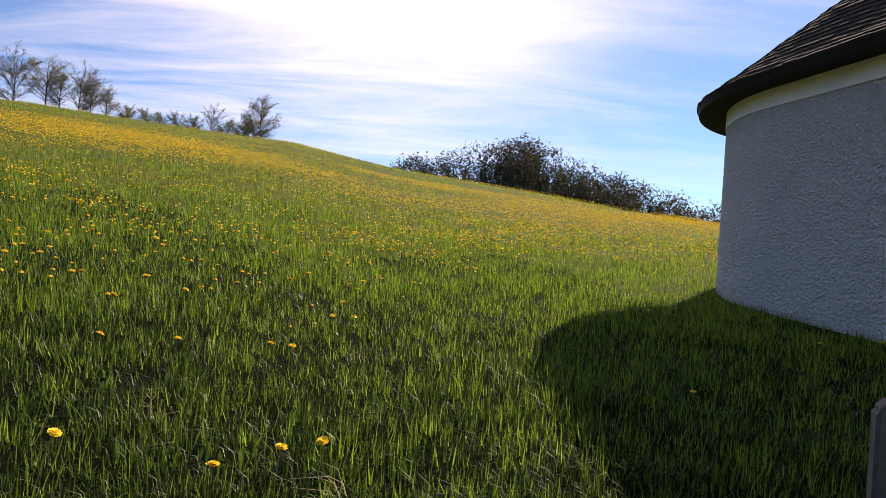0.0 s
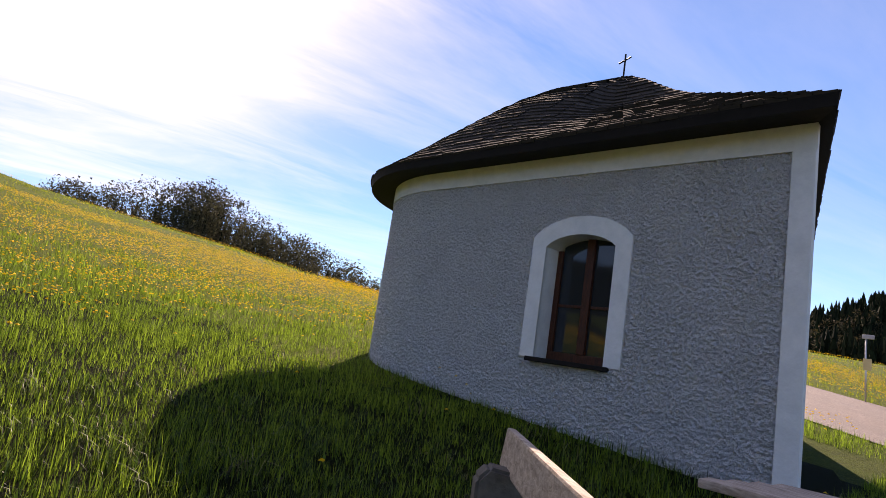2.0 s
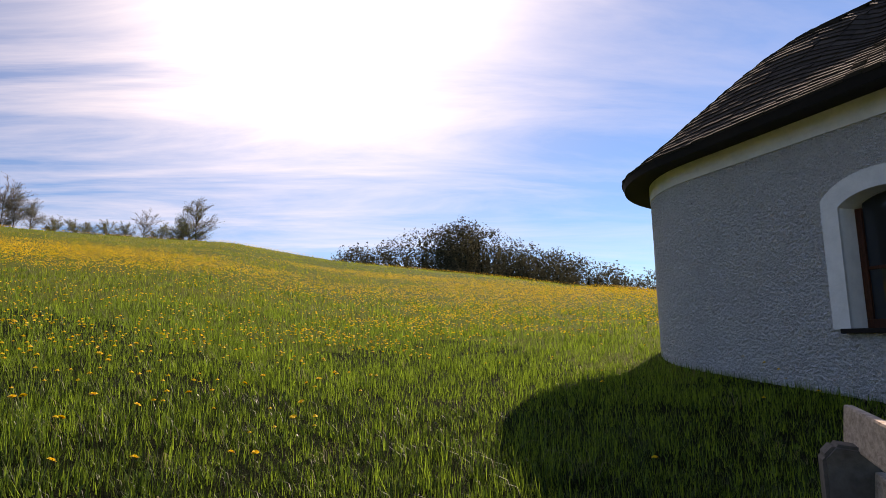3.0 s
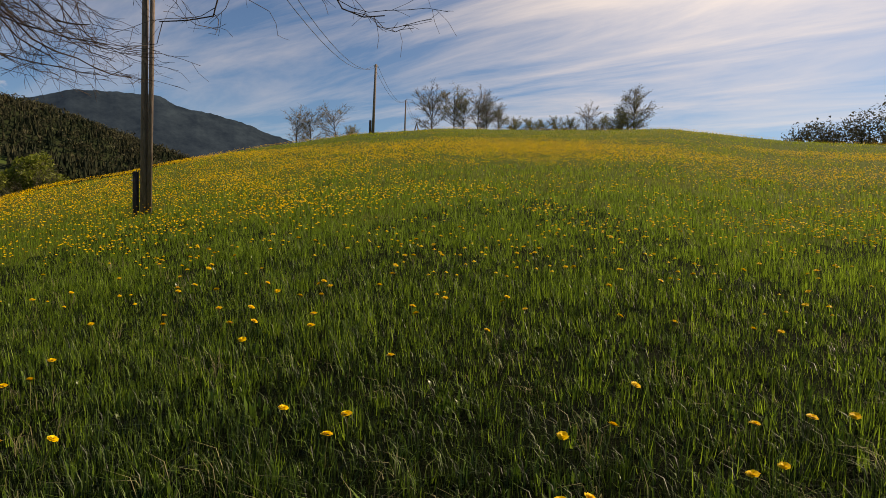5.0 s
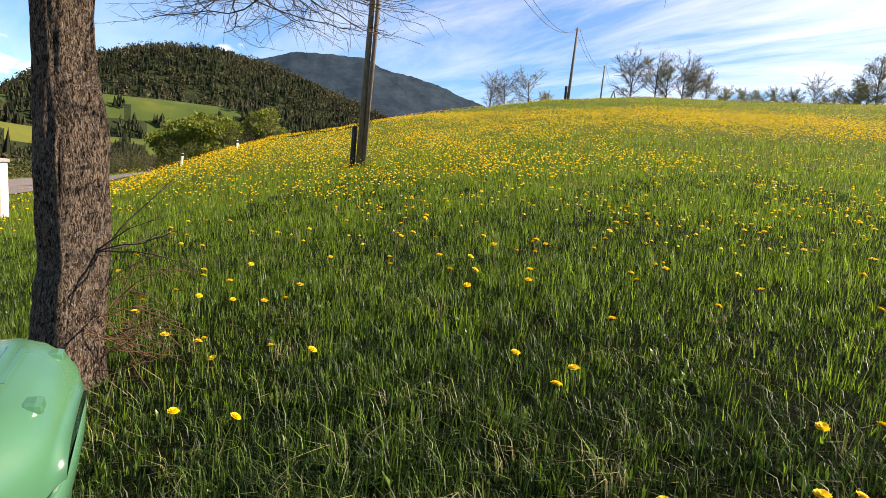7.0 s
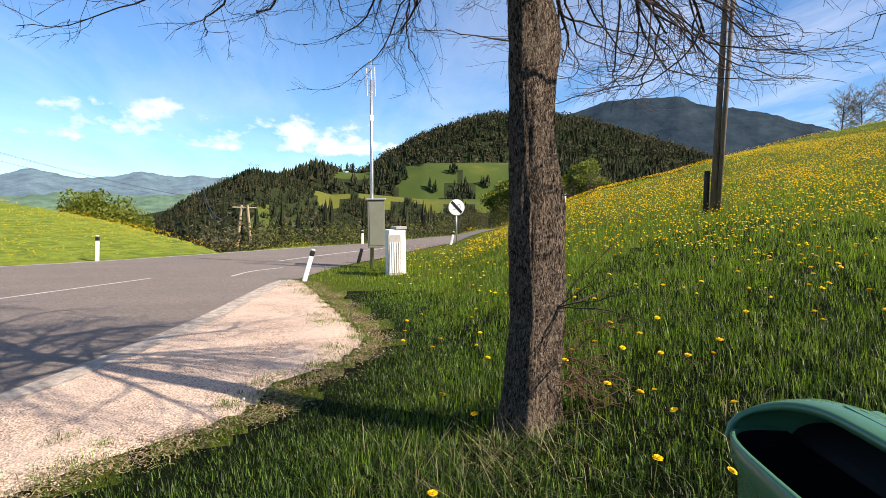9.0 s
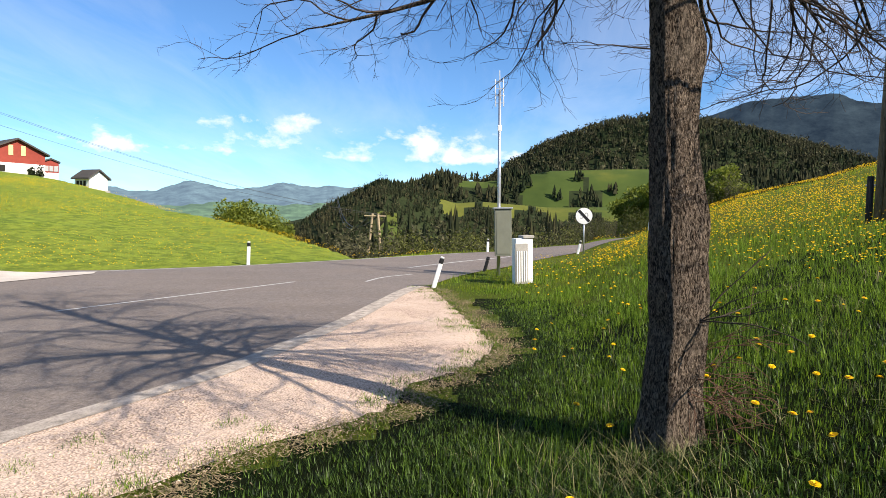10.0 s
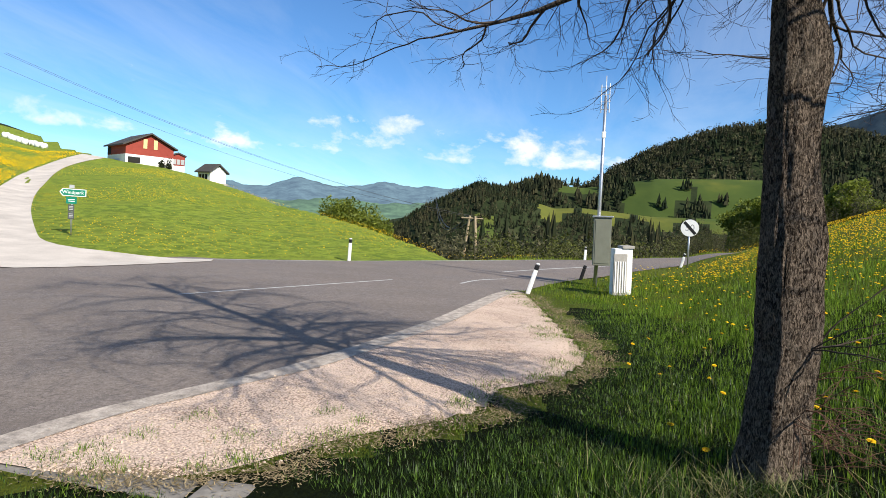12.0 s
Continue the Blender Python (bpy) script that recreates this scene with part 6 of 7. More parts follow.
def wood_mass(name, tris, material, label):
    return tagged(soup(name, tris, material), label, "wood", kind="stuff")


def heights(n, lo, hi, seed):
    return np.random.RandomState(seed).uniform(lo, hi, n)


p = sow(1, 26000, 58, 113, 230, 640, wooded)
wood_mass("spruce_wood", spruces(p, heights(len(p), 2.6, 6.2, 2), 3, 5, 2), SPRUCE, "dark spruce wood on the valley hills")
p = sow(4, 19000, 52, 100, 640, 1500, wooded)
wood_mass("mountain_wood", spruces(p, heights(len(p), 10, 19, 5), 6, 4, 2), SPRUCE, "dark spruce forest over the mountain")
p = sow(7, 2200, 60, 113, 200, 700, wooded)
wood_mass("mixed_wood", crowns(p, heights(len(p), 3, 7, 8), 9, 70, 0.035), BROWN_WOOD, "brownish leafless trees among the spruces")
p = sow(10, 3000, 50, 100, 800, 1450, wooded)
wood_mass("mixed_wood", puffs(p, heights(len(p), 12, 20, 8), 11, 20, 0.085), BUDDING, "brownish leafless trees on the mountain")
# wooded rise beyond the meadow, against the light
p = sow(12, 230, -25, 5, 200, 255)
wood_mass("hill_wood", crowns(p, heights(len(p), 14, 23, 13), 14, 900, 0.015), BUDDING, "wood of leafing trees beyond the meadow")
p = sow(15, 150, -26, 4, 208, 262)
wood_mass("hill_wood", spruces(p, heights(len(p), 7, 13, 16), 17, 6, 4), SPRUCE, "single spruces in the wood's edge")
# wood behind the chapel's road
p = sow(18, 6500, -100, -50, 140, 270)
wood_mass("roadside_wood", spruces(p, heights(len(p), 3.5, 8, 19), 20, 5, 3), SPRUCE, "dark spruce wood above the road")
p = sow(21, 300, -100, -52, 135, 230)
wood_mass("roadside_wood", crowns(p, heights(len(p), 4, 9, 22), 23, 160, 0.03), BROWN_WOOD, "leafing trees along the wood's edge")
# scrub under the road and at the field edges
p = sow(24, 330, 66, 101, 50, 130)
p[:, 2] = np.minimum(p[:, 2], 30)
wood_mass("valley_scrub", crowns(p, np.clip(1.6 + np.hypot(p[:, 0], p[:, 1]) * np.tan(np.radians(np.interp(np.degrees(np.arctan2(-p[:, 0], p[:, 1])), (80, 88), (0.7, -0.4)))) - p[:, 2], 3, 22) * heights(len(p), 0.75, 1.0, 25), 26, 430, 0.014), BUDDING, "tangled brown scrub below the road")


p = sow(27, 150, 68, 98, 46, 75)
wood_mass("leafing_thicket", crowns(p, np.clip(1.6 + np.hypot(p[:, 0], p[:, 1]) * np.tan(np.radians(np.interp(np.degrees(np.arctan2(-p[:, 0], p[:, 1])), (80, 90), (0.5, -0.7)))) - p[:, 2], 3, 22) * heights(len(p), 0.6, 1.0, 28), 29, 480, 0.013), OLIVE_LEAF, "olive-green leafing thicket below the road")
p = sow(30, 260, 70, 100, 70, 150)
wood_mass("valley_spruces", spruces(p, np.clip(1.6 + np.hypot(p[:, 0], p[:, 1]) * np.tan(np.radians(-1.0)) - p[:, 2], 3, 24) * heights(len(p), 0.6, 1.0, 31), 32, 6, 4), SPRUCE, "dark spruces below the road")


def leaf_tree(az, dist, top_el, seed, wide, label):
    x, y = polar(az, dist)
    z = land1(x, y) - 0.2
    h = 1.6 + dist * math.tan(radians(top_el)) - z
    ob = thing("spring_tree", (x, y, z), 0, label, "tree")
    part("trunk", rod([(0, 0, 0), (0.1, 0, h * 0.5), (0, 0.1, h * 0.85)], [0.22, 0.15, 0.05], 8), FAR_BARK, ob)
    rs = np.random.RandomState(seed)
    n = 13000
    d = rs.normal(size=(n, 3))
    d /= np.linalg.norm(d, axis=1)[:, None]
    lump = 1 + 0.28 * np.sin(d[:, 0] * 5 + seed) * np.sin(d[:, 1] * 4) + 0.2 * np.sin(d[:, 2] * 6 + seed)
    d *= (rs.uniform(0.15, 1, n) ** 0.45 * lump)[:, None]
    c = d * (wide / 2, wide / 2, h * 0.36) + (0, 0, h * 0.60)
    tri = c[:, None, :] + rs.normal(size=(n, 3, 3)) * 0.115
    o_ = soup("crown", tri, SPRING_LEAF)
    o_.parent = ob
    tagged(o_, kind="stuff")
    return ob


leaf_tree(71.6, 62, 4.6, 31, 5.2, "bright green spring tree at the meadow's edge")
leaf_tree(74.0, 66, 3.6, 32, 5.0, "young green tree at the meadow's edge")
leaf_tree(67.3, 64, 5.0, 33, 4.2, "bright green young tree below the brow")
leaf_tree(110.3, 66, 1.0, 34, 5.0, "olive-green leafing trees behind the slope")
leaf_tree(108.8, 68, 0.9, 35, 5.5, "olive-green leafing trees behind the slope")
leaf_tree(107.4, 70, 0.4, 36, 5.0, "olive-green leafing trees behind the slope")

# ---- the far ranges: a backdrop of blue hills, haze put into colour and glow ----


def range_(name, dist, crest, seed, material, label):
    rs = random.Random(seed)
    crest = sorted(crest)
    az = np.linspace(crest[0][0], crest[-1][0], 420)
    el = np.interp(az, [c[0] for c in crest], [c[1] for c in crest])
    el = np.convolve(np.pad(el, 8, mode="edge"), np.hanning(19)[1:-1] / np.hanning(19).sum(), "valid")
    rows_ = []
    for t in np.linspace(0, 1, 9):
        d_ = dist * (0.72 + 0.28 * t)
        z_ = -70 + (1.6 + dist * np.tan(np.radians(el)) + 70) * t ** 0.8
        rough_ = np.array([noise.fractal(Vector((a_ * 0.35 + seed, t * 2.5, seed)), 0.8, 2.0, 5) for a_ in az]) * dist * 0.003 * (0.4 + t)
        rows_.append(np.stack([EYE_FOOT[0] - np.sin(np.radians(az)) * d_, EYE_FOOT[1] + np.cos(np.radians(az)) * d_, z_ + rough_], 1))
    v = np.concatenate(rows_)
    n = len(az)
    i, j = np.meshgrid(np.arange(8), np.arange(n - 1), indexing="ij")
    q = np.stack([i * n + j, i * n + j + 1, (i + 1) * n + j + 1, (i + 1) * n + j], -1).reshape(-1, 4)
    return tagged(indexed(name, v, q, material, True), label, "hills", kind="structure")


# Blue tint and weak emission paint the distance haze onto the slopes.
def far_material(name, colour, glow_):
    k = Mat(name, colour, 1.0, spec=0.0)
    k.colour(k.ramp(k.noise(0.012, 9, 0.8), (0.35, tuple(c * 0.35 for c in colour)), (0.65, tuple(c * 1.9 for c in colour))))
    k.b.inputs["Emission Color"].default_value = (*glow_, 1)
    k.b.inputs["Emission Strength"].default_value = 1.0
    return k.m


range_("backdrop_mountain", 2500, ((34, 2.0), (44, 6.0), (49.4, 7.9), (52, 8.8), (56, 9.7), (58.2, 10.0), (59.4, 10.6), (62, 10.5), (66, 10.4), (69, 9.2), (76, 6), (84, 3)), 3, far_material("haze_tinted_mountain", (0.014, 0.02, 0.022), (0.009, 0.017, 0.031)), "hazy blue mountain behind the wooded one")
range_("backdrop_hills", 3300, ((140, 1.0), (125, 1.7), (120.3, 2.1), (118.5, 1.7), (117.1, 1.9), (114.1, 2.9), (111.1, 2.3), (106, 2.9), (103, 2.7), (100.6, 2.9), (96, 3.3), (92, 3.2), (87, 3.9), (80, 3)), 7, far_material("haze_tinted_hills", (0.045, 0.07, 0.07), (0.075, 0.112, 0.165)), "hazy blue ranges beyond the valley")
range_("backdrop_valley", 2300, ((140, -0.5), (120, 0.2), (114, 1.0), (110, 1.3), (106, 1.0), (101, 1.6), (96, 1.2), (88, 1)), 11, far_material("haze_tinted_valley", (0.06, 0.10, 0.05), (0.045, 0.072, 0.078)), "pale green hills in the valley haze")

# ---- grass and flowers ----


def clear_of(x, y):
    """Where no grass grows: road, gravel, under the chapel, the trunk and the bin."""
    bad = inside(x, y, ROAD_POLY) | inside(x, y, SIDE_POLY)
    wob = 0.16 * np.sin(x * 9.1 + y * 4.3) + 0.1 * np.sin(x * 19 + 2) * np.sin(y * 17) + 0.12 * np.sin(x * 3.1 - y * 7.7)
    bad |= inside(x + wob, y + wob * 0.6, GRAVEL_POLY)
    cs = (x - CH_AT[0]) * ch_dir.x + (y - CH_AT[1]) * ch_dir.y
    cn = (x - CH_AT[0]) * ch_in.x + (y - CH_AT[1]) * ch_in.y
    bad |= (cs > -0.02) & (cs < NAVE) & (cn > 0.02) & (cn < 2 * HALF)
    bad |= np.hypot(cs - NAVE, cn - HALF) < HALF - 0.02
    bad |= (np.abs(x + 3.8) < 0.15) & (y < -3.0) & (y > -5.9)
    bad |= np.hypot(x - TREE[0], y - TREE[1]) < 0.24
    return ~bad


def scatter(seed, n, r0, r1, az0, az1, power=0.0):
    """Points over the ground by heading and distance; power -1: more near the eye."""
    rs = np.random.RandomState(seed)
    u = rs.uniform(0, 1, n)
    r = r0 * (r1 / r0) ** u if power < 0 else np.sqrt(r0 ** 2 + u * (r1 ** 2 - r0 ** 2))
    az = np.radians(rs.uniform(az0, az1, n))
    x, y = EYE_FOOT[0] - np.sin(az) * r, EYE_FOOT[1] + np.cos(az) * r
    ok = clear_of(x, y)
    x, y, r = x[ok], y[ok], r[ok]
    return x, y, land(x, y), r


def blades(name, seed, n, r0, r1, az0, az1, h0, h1, wide, material, label, segs=2, lean=0.55, flop=0.0, spots_=None, fade=0.0):
    cx, cy, _, cr = scatter(seed, n // 12, r0, r1, az0, az1, -1) if spots_ is None else spots_
    rs = np.random.RandomState(seed + 1)
    if fade:                             # thinning out towards the near end
        stay = rs.uniform(0, 1, len(cx)) < smooth01((cr - r0) / fade)
        cx, cy, cr = cx[stay], cy[stay], cr[stay]
    pick = np.repeat(np.arange(len(cx)), 12)
    a_off, d_off = rs.uniform(0, 2 * np.pi, len(pick)), np.abs(rs.normal(size=len(pick))) * (0.02 + 0.012 * cr[pick])
    x, y = cx[pick] + np.cos(a_off) * d_off, cy[pick] + np.sin(a_off) * d_off
    ok = clear_of(x, y)
    x, y, pick, a_off = x[ok], y[ok], pick[ok], a_off[ok]
    z, r = land(x, y), cr[pick]
    tuft = rs.uniform(0.55, 1.25, len(cx))[pick]
    sway = rs.uniform(0, 2 * np.pi, len(cx))[pick]
    m = len(x)
    clump = 0.85 + 0.2 * np.sin(x * 1.9 + 0.7 * np.sin(y * 2.3)) * np.sin(y * 1.6 + 1.3)
    worn = smooth01((y + 2.9 + (x + 4.0) * -0.1) / 1.6)          # short and trodden towards the lay-by
    if r0 < 10:
        gap_ = np.min(np.hypot(x[:, None] - GRAVEL_EDGE[None, ::2, 0], y[:, None] - GRAVEL_EDGE[None, ::2, 1]), 1)
        clump = clump * ((0.22 + 0.78 * smooth01((gap_ - 0.15) / 1.5)) if name != "short_grass" else (0.7 + 0.3 * smooth01(gap_ / 0.7)))
    h = rs.uniform(h0, h1, m) * clump * tuft * (1 if name == "short_grass" else 0.25 + 0.75 * np.where(x < -0.6, worn, 1))
    w = np.maximum(wide * rs.uniform(0.6, 1.3, m), r * 0.0007)
    a = np.where(rs.uniform(0, 1, m) < 0.45, sway + rs.normal(size=m) * 0.5, a_off + rs.normal(size=m) * 0.6)
    out = np.stack([np.cos(a), np.sin(a), np.zeros(m)], 1)
    side = np.stack([-np.sin(a), np.cos(a), np.zeros(m)], 1)
    bend = (rs.uniform(0.1, 1, m) ** 1.4 * lean + flop)[:, None]
    base = np.stack([x, y, z - 0.02], 1)
    up3 = np.array((0, 0, 1.0))
    H = h[:, None]
    rows_ = [base]
    if segs == 2:
        rows_.append(base + up3 * H * 0.6 + out * H * bend * 0.3)
        rows_.append(base + up3 * H * (1.0 - 0.35 * bend) + out * H * bend)
        widths = (w * 0.4, w, w * 0.15) if name == "meadow_leaves" else (w, w * 0.85, w * 0.12)
    else:
        tip_ = base + up3 * H * (1.0 - 0.25 * bend) + out * H * bend * 0.8
        foot_ = side * (w * 0.6)[:, None]
        return tagged(soup(name, np.stack([base - foot_, base + foot_, tip_], 1), material), label, "grass", kind="stuff")
    vs = []
    for p, ww in zip(rows_, widths):
        vs += [p - side * ww[:, None] / 2, p + side * ww[:, None] / 2]
    k_ = len(vs)
    v = np.stack(vs, 1).reshape(-1, 3)
    b = np.arange(m)[:, None] * k_
    q = np.concatenate([b + np.array([[2 * i, 2 * i + 1, 2 * i + 3, 2 * i + 2]]) for i in range(segs)], 0)
    return tagged(indexed(name, v, q, material, False), label, "grass", kind="stuff")


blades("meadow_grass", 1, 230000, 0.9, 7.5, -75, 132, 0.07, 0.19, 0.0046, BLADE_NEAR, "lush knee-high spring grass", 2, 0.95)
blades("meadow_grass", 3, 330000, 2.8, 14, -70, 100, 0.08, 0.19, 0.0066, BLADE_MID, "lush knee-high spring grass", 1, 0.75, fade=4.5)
blades("meadow_grass", 17, 130000, 8, 20, -78, 102, 0.09, 0.2, 0.008, BLADE_MID, "spring grass on the lower slope", 1, 0.8)
# Near-black sward fills the gaps as painted shade.
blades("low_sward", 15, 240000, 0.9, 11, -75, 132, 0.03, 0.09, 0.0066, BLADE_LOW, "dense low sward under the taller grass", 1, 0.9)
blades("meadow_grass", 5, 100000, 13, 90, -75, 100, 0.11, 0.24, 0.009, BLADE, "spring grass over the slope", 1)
blades("meadow_grass", 21, 70000, 0.35, 8, 128, 287, 0.06, 0.16, 0.010, BLADE_NEAR, "lush spring grass towards the road", 1, 0.9)
rs = np.random.RandomState(19)
lx, ly = rs.uniform(-11.5, -1.2, 60000), rs.uniform(-5.6, -0.4, 60000)
gap_ = np.min(np.hypot(lx[:, None] - GRAVEL_EDGE[None, ::2, 0], ly[:, None] - GRAVEL_EDGE[None, ::2, 1]), 1)
lr = np.hypot(lx + 0.6, ly + 1.9)
here = clear_of(lx, ly) & (gap_ < 2.3) & (lr > 1.2) & (rs.uniform(0, 1, 60000) < 3.6 / lr)
lx, ly, lr = lx[here][:5200], ly[here][:5200], lr[here][:5200]
blades("short_grass", 13, 0, 1, 2, 0, 0, 0.055, 0.12, 0.0075, BLADE_NEAR, "short trodden grass beside the lay-by", 1, 0.9, 0.15, (lx, ly, None, lr))
blades("slope_grass", 7, 45000, 17, 60, 92, 142, 0.10, 0.26, 0.008, BLADE, "grass along the far verge", 1)
blades("dry_grass", 9, 9000, 0.7, 10, -75, 140, 0.08, 0.24, 0.004, DRY_BLADE, "pale dry blades lying in the grass", 2, 0.9, 0.5)
blades("meadow_leaves", 11, 15000, 0.8, 9, -75, 80, 0.05, 0.13, 0.016, BROADLEAF, "broad dandelion and dock leaves in the grass", 2, 0.5)


def head(bm, centre, r, rng, petals=34):
    """A dandelion flower: three tiers of narrow rays."""
    for tier, (rr, z, n) in enumerate(((1.0, 0.0, petals), (0.78, 0.22, petals - 8), (0.45, 0.36, petals // 2))):
        for i in range(n):
            a = 2 * math.pi * (i + tier * 0.5) / n + rng.uniform(-0.05, 0.05)
            d = Vector((math.cos(a), math.sin(a), 0))
            s_ = Vector((-d.y, d.x, 0)) * (r * 0.13)
            tip = centre + d * (r * rr * rng.uniform(0.85, 1.08)) + Vector((0, 0, r * (z + 0.08 * rng.random())))
            root = centre + d * (r * 0.12) + Vector((0, 0, r * (z * 0.8 - 0.1)))
            vs = [bm.verts.new(p) for p in (root - s_ * 0.5, root + s_ * 0.5, tip + s_, tip - s_)]
            bm.faces.new(vs)
    return bm


def dandelion(seed, h, r, tilt):
    g_ = random.Random(seed)
    ob = thing("dandelion", (0, 0, 0), 0, "yellow dandelion in full flower above the grass", "flower", "dandelions in the meadow")
    top_ = Vector((tilt * h, 0, h))
    part("stem", rod([(0, 0, -0.02), (tilt * h * 0.4, 0, h * 0.55), top_], [0.003, 0.0028, 0.0025], 5), STALK, ob)
    bm = bmesh.new()
    head(bm, Vector((0, 0, 0)), r, g_)
    bmesh.ops.transform(bm, matrix=Matrix.Translation(top_) @ Matrix.Rotation(tilt * 1.5, 4, "Y"), verts=bm.verts)
    part("flower_head", bm, PETAL, ob)
    bm = bmesh.new()
    bmesh.ops.create_cone(bm, cap_ends=True, segments=8, radius1=0.004, radius2=r * 0.35, depth=r * 0.5, matrix=Matrix.Translation(top_ - Vector((0, 0, r * 0.3))))
    part("calyx", bm, STALK, ob)
    return ob


kinds = [dandelion(s_, h_, r_, t_) for s_, h_, r_, t_ in ((1, 0.20, 0.026, 0.15), (2, 0.24, 0.024, 0.3), (3, 0.17, 0.028, 0.1), (4, 0.26, 0.023, 0.2))]
rng = random.Random(77)
xs, ys, zs, _ = scatter(41, 330, 1.9, 8.5, -62, 84, 0)
away = np.hypot(xs - CH_AT[0] + 0.3, ys - CH_AT[1] - 2.0) > 5.2
for i, (x, y, z) in enumerate(zip(xs[away], ys[away], zs[away])):
    m_ = pose(x, y, z - 0.02, 0, 0, rng.uniform(0, 360))
    if i < 4:
        kinds[i].matrix_world = m_
    elif i < 190:
        copy_thing(kinds[i % 4], m_)


def far_heads(name, seed, n, r0, r1, az0, az1, size, patch_, label, upper=False):
    x, y, z, r = scatter(seed, n, r0, r1, az0, az1, 0)
    rs = np.random.RandomState(seed)
    az = np.degrees(np.arctan2(-(x - EYE_FOOT[0]), y - EYE_FOOT[1]))
    f_ = np.sin(x * 0.31 + 1.1 * np.sin(y * 0.23)) + np.sin(y * 0.37 + 0.8 * np.sin(x * 0.29 + 2)) + 0.9 * np.sin(x * 1.1 + y * 0.7) * np.sin(y * 1.3) + 0.8 * np.sin(x * 3.7 + 2 * np.sin(y * 2.1)) * np.sin(y * 4.3 + np.sin(x * 2.9))
    keep = rs.uniform(-1.6, 1.9, len(x)) + patch_ + 2.5 * smooth01((az - az1 + 12) / 12) + 2.0 * smooth01((r0 * 1.35 - r) / (r0 * 0.35)) < f_
    if upper:  # only above the farm road
        el = np.degrees(np.arctan2(z - 1.5, r))
        keep &= az > 137.5 - (el + 0.4) * 1.74 + 0.35 * np.sin(r * 1.7)
    near_ch = np.hypot(x - CH_AT[0] + 0.3, y - CH_AT[1] - 2.0) < 6.0 + 1.2 * np.sin(x * 2 + y * 3)
    keep &= ~(near_ch & (rs.uniform(0, 1, len(x)) < 0.97))
    x, y, z, r = x[keep], y[keep], z[keep], r[keep]
    m = len(x)
    s_ = size * rs.uniform(0.75, 1.25, m) * (1 + r * 0.004)
    c = np.stack([x, y, z + rs.uniform(0.14, 0.27, m)], 1)
    a0 = rs.uniform(0, 6.28, m)
    tris = []
    sides_ = 5 if r0 < 6 else 3
    for j in range(sides_):
        a, b = a0 + 6.283 * j / sides_, a0 + 6.283 * (j + 1) / sides_
        p = c + np.stack([np.cos(a) * s_, np.sin(a) * s_, rs.uniform(-0.4, 0.1, m) * s_], 1)
        q = c + np.stack([np.cos(b) * s_, np.sin(b) * s_, rs.uniform(-0.4, 0.1, m) * s_], 1)
        t = c + np.stack([0 * s_, 0 * s_, 0.55 * s_], 1)
        tris.append(np.stack([p, q, t], 1))
    return tagged(soup(name, np.concatenate(tris), PETAL_FAR), label, "flowers", kind="stuff")


far_heads("dandelion_heads", 51, 5200, 5.5, 13, -70, 66, 0.018, 0.35, "scattered yellow dandelions in the grass")
far_heads("dandelion_heads", 52, 125000, 8.2, 38, -70, 78, 0.0175, -0.4, "dense yellow dandelions over the slope")
far_heads("dandelion_heads", 56, 60000, 8, 34, -60, 60, 0.0175, 0.6, "clustered deep-yellow dandelions on the slope")
far_heads("dandelion_heads", 57, 50000, 40, 108, 130, 152, 0.045, -0.1, "yellow dandelions over the upper field", True)
far_heads("dandelion_heads", 53, 45000, 32, 95, -70, 72, 0.024, 0.75, "dense yellow dandelions near the brow")
far_heads("dandelion_heads", 54, 60000, 17, 85, 92, 146, 0.021, 0.45, "yellow dandelions along the farm slope")
far_heads("dandelion_heads", 55, 900, 5, 22, 74, 90, 0.024, 0.6, "dandelions in the verge grass")

# ---- pebbles and tufts on the lay-by ----
rs = np.random.RandomState(61)
px_, py_ = rs.uniform(-14, -3, 26000), rs.uniform(-5.6, -1.3, 26000)
on = inside(px_, py_, GRAVEL_POLY) & (rs.uniform(0, 1, 26000) < 2.4 / np.hypot(px_ + 0.6, py_ + 1.9))
px_, py_ = px_[on], py_[on]
pc = np.stack([px_, py_, land(px_, py_) + 0.03 - 0.004], 1)
pr = rs.uniform(0.005, 0.014, len(pc)) * np.where(rs.uniform(0, 1, len(pc)) > 0.97, 1.9, 1)
corner = np.array(((1, 0, 0), (0.2, 1, 0.1), (-0.9, 0.4, 0), (-0.5, -0.9, 0.1), (0.6, -0.7, 0), (0.1, 0.05, 0.75)))
spin = rs.uniform(0, 6.28, len(pc))
jag = corner[None] * rs.uniform(0.65, 1.2, (len(pc), 6, 1))
turned = np.stack([jag[..., 0] * np.cos(spin)[:, None] - jag[..., 1] * np.sin(spin)[:, None], jag[..., 0] * np.sin(spin)[:, None] + jag[..., 1] * np.cos(spin)[:, None], jag[..., 2]], -1)
pv = pc[:, None, :] + turned * pr[:, None, None]
tris = np.concatenate([np.stack([pv[:, i], pv[:, (i + 1) % 5], pv[:, 5]], 1) for i in range(5)])
tagged(soup("gravel_pebbles", tris, PEBBLE), "loose pale limestone pebbles", "gravel", kind="stuff")


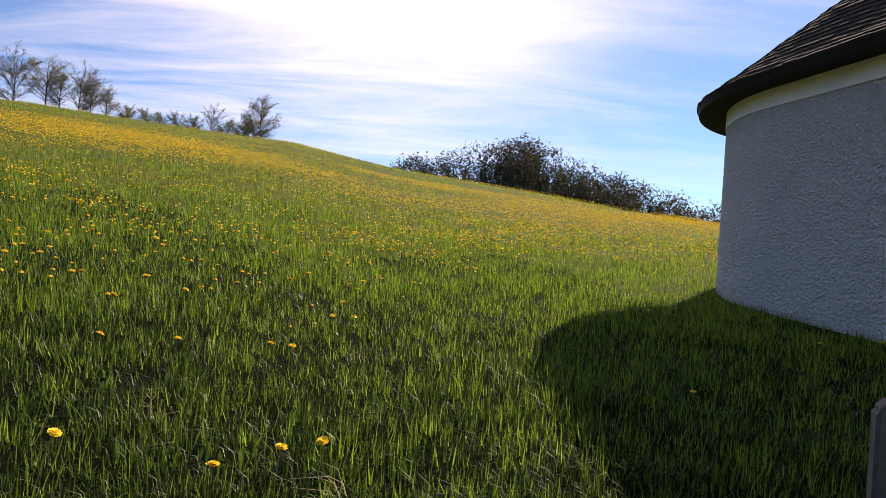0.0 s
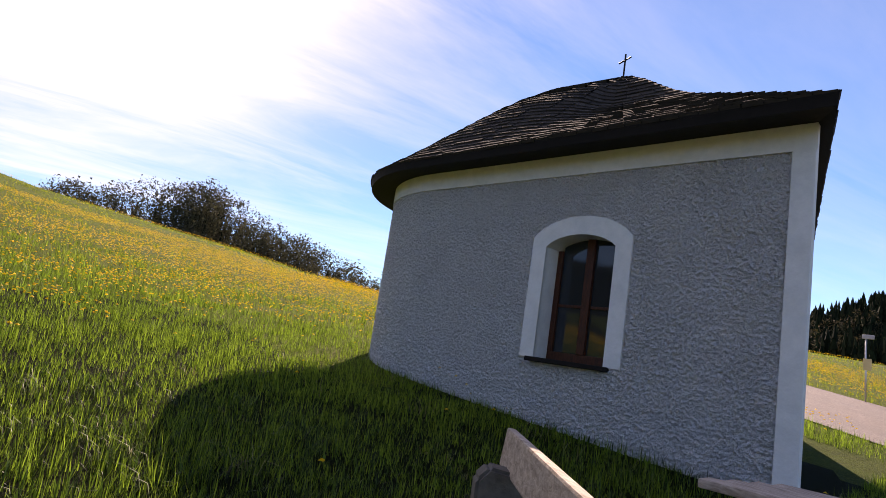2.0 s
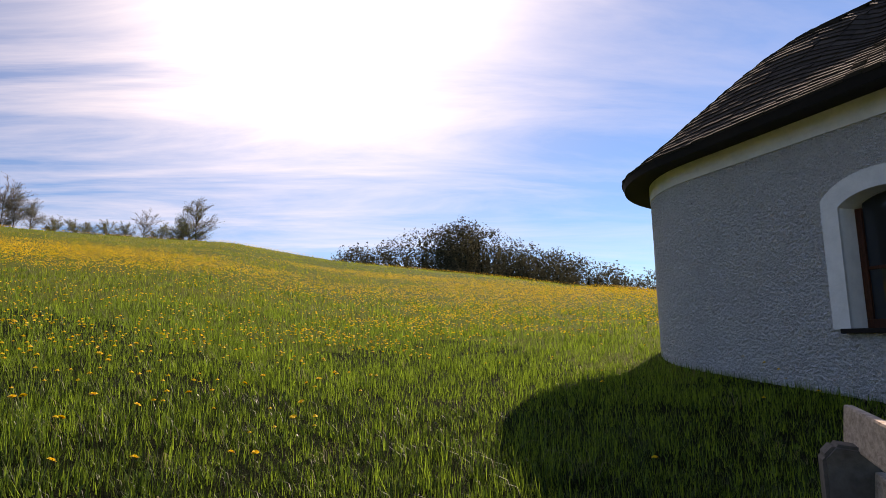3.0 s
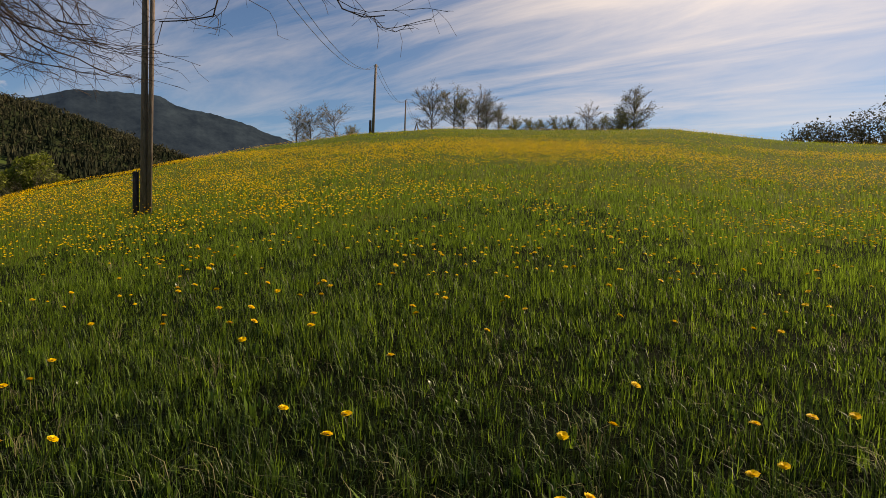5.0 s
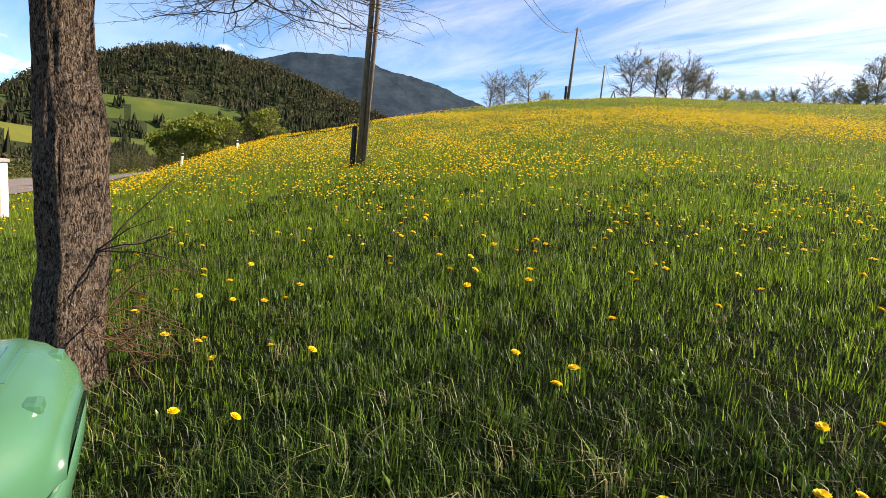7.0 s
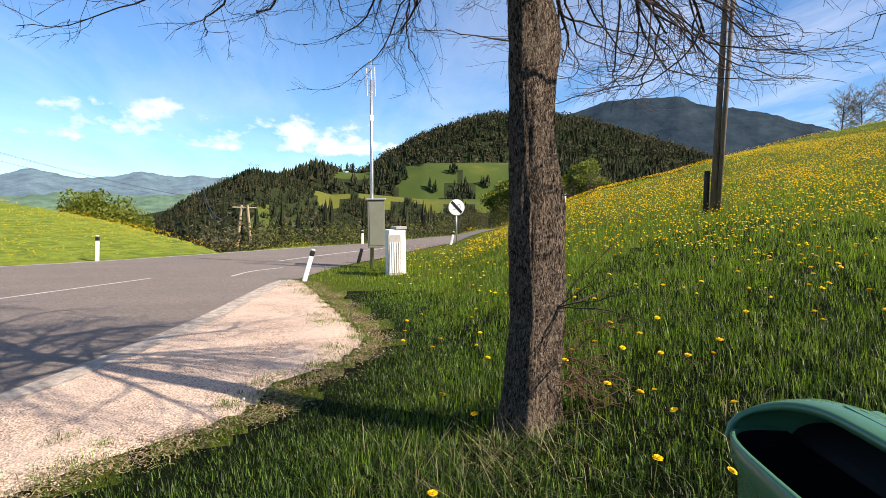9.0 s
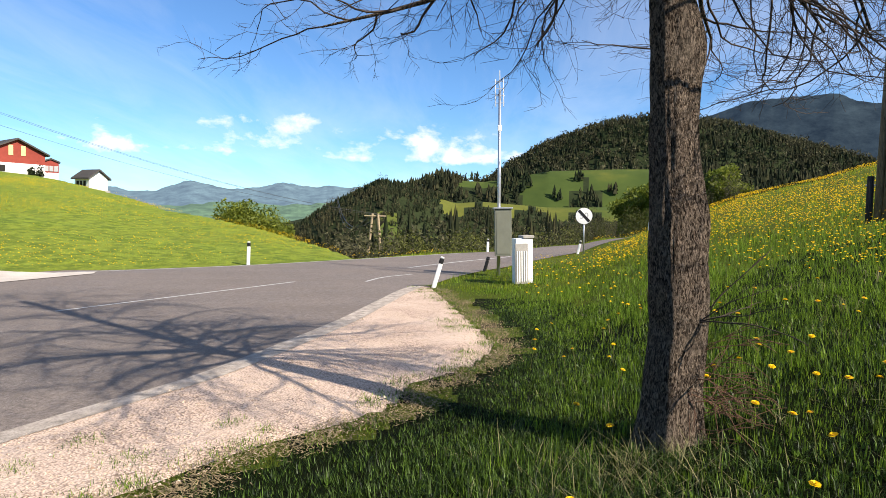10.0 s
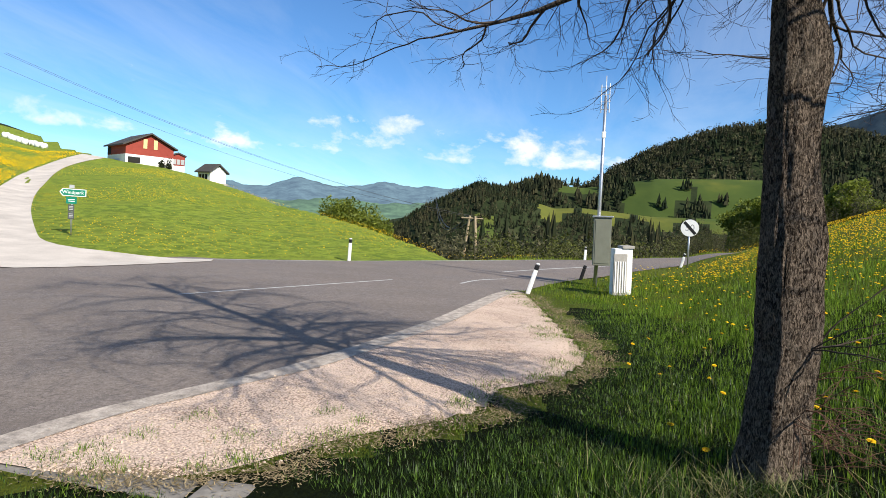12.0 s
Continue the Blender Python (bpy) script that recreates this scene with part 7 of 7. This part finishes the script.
def tufts(name, seed, spots_, label):
    """Low ragged tufts where grass creeps over the gravel."""
    rs = np.random.RandomState(seed)
    out = []
    for x0, y0, size_, n_ in spots_:
        d_ = rs.normal(size=(n_, 2)) * size_
        x, y = x0 + d_[:, 0], y0 + d_[:, 1]
        a = rs.uniform(0, 6.28, n_)
        h = rs.uniform(0.012, 0.05, n_)
        b = np.stack([x, y, land(x, y) + 0.02], 1)
        s_ = np.stack([-np.sin(a), np.cos(a), 0 * a], 1) * 0.003
        t = b + np.stack([np.cos(a) * h * 0.6, np.sin(a) * h * 0.6, h], 1)
        out.append(np.stack([b - s_, b + s_, t], 1))
    return tagged(soup(name, np.concatenate(out), BLADE_MID), label, "grass", kind="stuff")


edge_ = [(x + g_.uniform(-0.25, 0.2), y - abs(g_.gauss(0, 0.22)), g_.uniform(0.05, 0.13), 110) for g_ in (random.Random(8),) for x, y, _ in GRAVEL_EDGE]
kerb_side = [(x + g_.uniform(-0.1, 0.35), y + g_.uniform(-0.2, 0.2), 0.09, 90) for g_ in (random.Random(9),) for x, y, _ in line[::2]]
rs = np.random.RandomState(73)
sx, sy = TREE[0] + 0.45 + rs.normal(size=420) * 0.28, TREE[1] - 0.35 + rs.normal(size=420) * 0.3
sa, sh = rs.uniform(0, 6.28, 420), rs.uniform(0.08, 0.3, 420)
s0 = np.stack([sx, sy, land(sx, sy)], 1)
sw = np.stack([-np.sin(sa), np.cos(sa), 0 * sa], 1) * 0.004
s1 = s0 + np.stack([np.cos(sa) * sh * 0.9, np.sin(sa) * sh * 0.9, sh * rs.uniform(0.2, 0.8, 420)], 1)
tagged(soup("withered_stalks", np.stack([s0 - sw, s0 + sw, s1], 1), DRY_BLADE), "pale withered stalks at the tree's foot", "grass", kind="stuff")
tufts("creeping_tufts", 71, edge_ + kerb_side + [(-4.55, -4.1, 0.12, 200), (-4.9, -4.6, 0.08, 120), (-5.3, -3.7, 0.07, 130), (-4.4, -4.75, 0.07, 120), (-4.1, -4.9, 0.09, 160), (-9.4, -2.0, 0.12, 150), (-10.2, -2.2, 0.14, 150)], "grass tufts creeping over the gravel's edge")

# trodden brown thatch where the gravel runs out into the grass
rs = np.random.RandomState(83)
pick = rs.randint(0, len(GRAVEL_EDGE) - 1, 13000)
along_ = rs.uniform(0, 1, len(pick))
tx = GRAVEL_EDGE[pick, 0] * (1 - along_) + GRAVEL_EDGE[pick + 1, 0] * along_
ty = GRAVEL_EDGE[pick, 1] * (1 - along_) + GRAVEL_EDGE[pick + 1, 1] * along_
ragged = 0.16 * np.sin(tx * 5.3 + 1) * np.sin(ty * 4.1) + 0.05
tx, ty = tx + rs.normal(size=len(pick)) * 0.1 + ragged * 0.3, ty + rs.normal(size=len(pick)) * 0.12 + ragged
ta, tl = rs.uniform(0, 6.28, len(pick)), rs.uniform(0.02, 0.06, len(pick))
t0 = np.stack([tx, ty, land(tx, ty) + 0.024], 1)
tw = np.stack([-np.sin(ta), np.cos(ta), 0 * ta], 1) * 0.0045
t1 = t0 + np.stack([np.cos(ta) * tl, np.sin(ta) * tl, tl * rs.uniform(0.0, 0.45, len(pick))], 1)
tagged(soup("dry_thatch", np.stack([t0 - tw, t0 + tw, t1], 1), THATCH), "brown trodden thatch along the gravel's edge", "grass", kind="stuff")

# ---- the chapel's nearest shingles, one by one ----
roof = bpy.data.objects["roof_skin"]
for q4 in CHAPEL_SHINGLES:
    me = bpy.data.meshes.new("shingle")
    me.from_pydata([tuple(inv @ p) for p in q4], [], [(0, 1, 2, 3), (4, 5, 1, 0), (5, 4, 3, 2)])
    me.materials.append(SHINGLE)
    o_ = new("shingle", me)
    o_.parent = roof
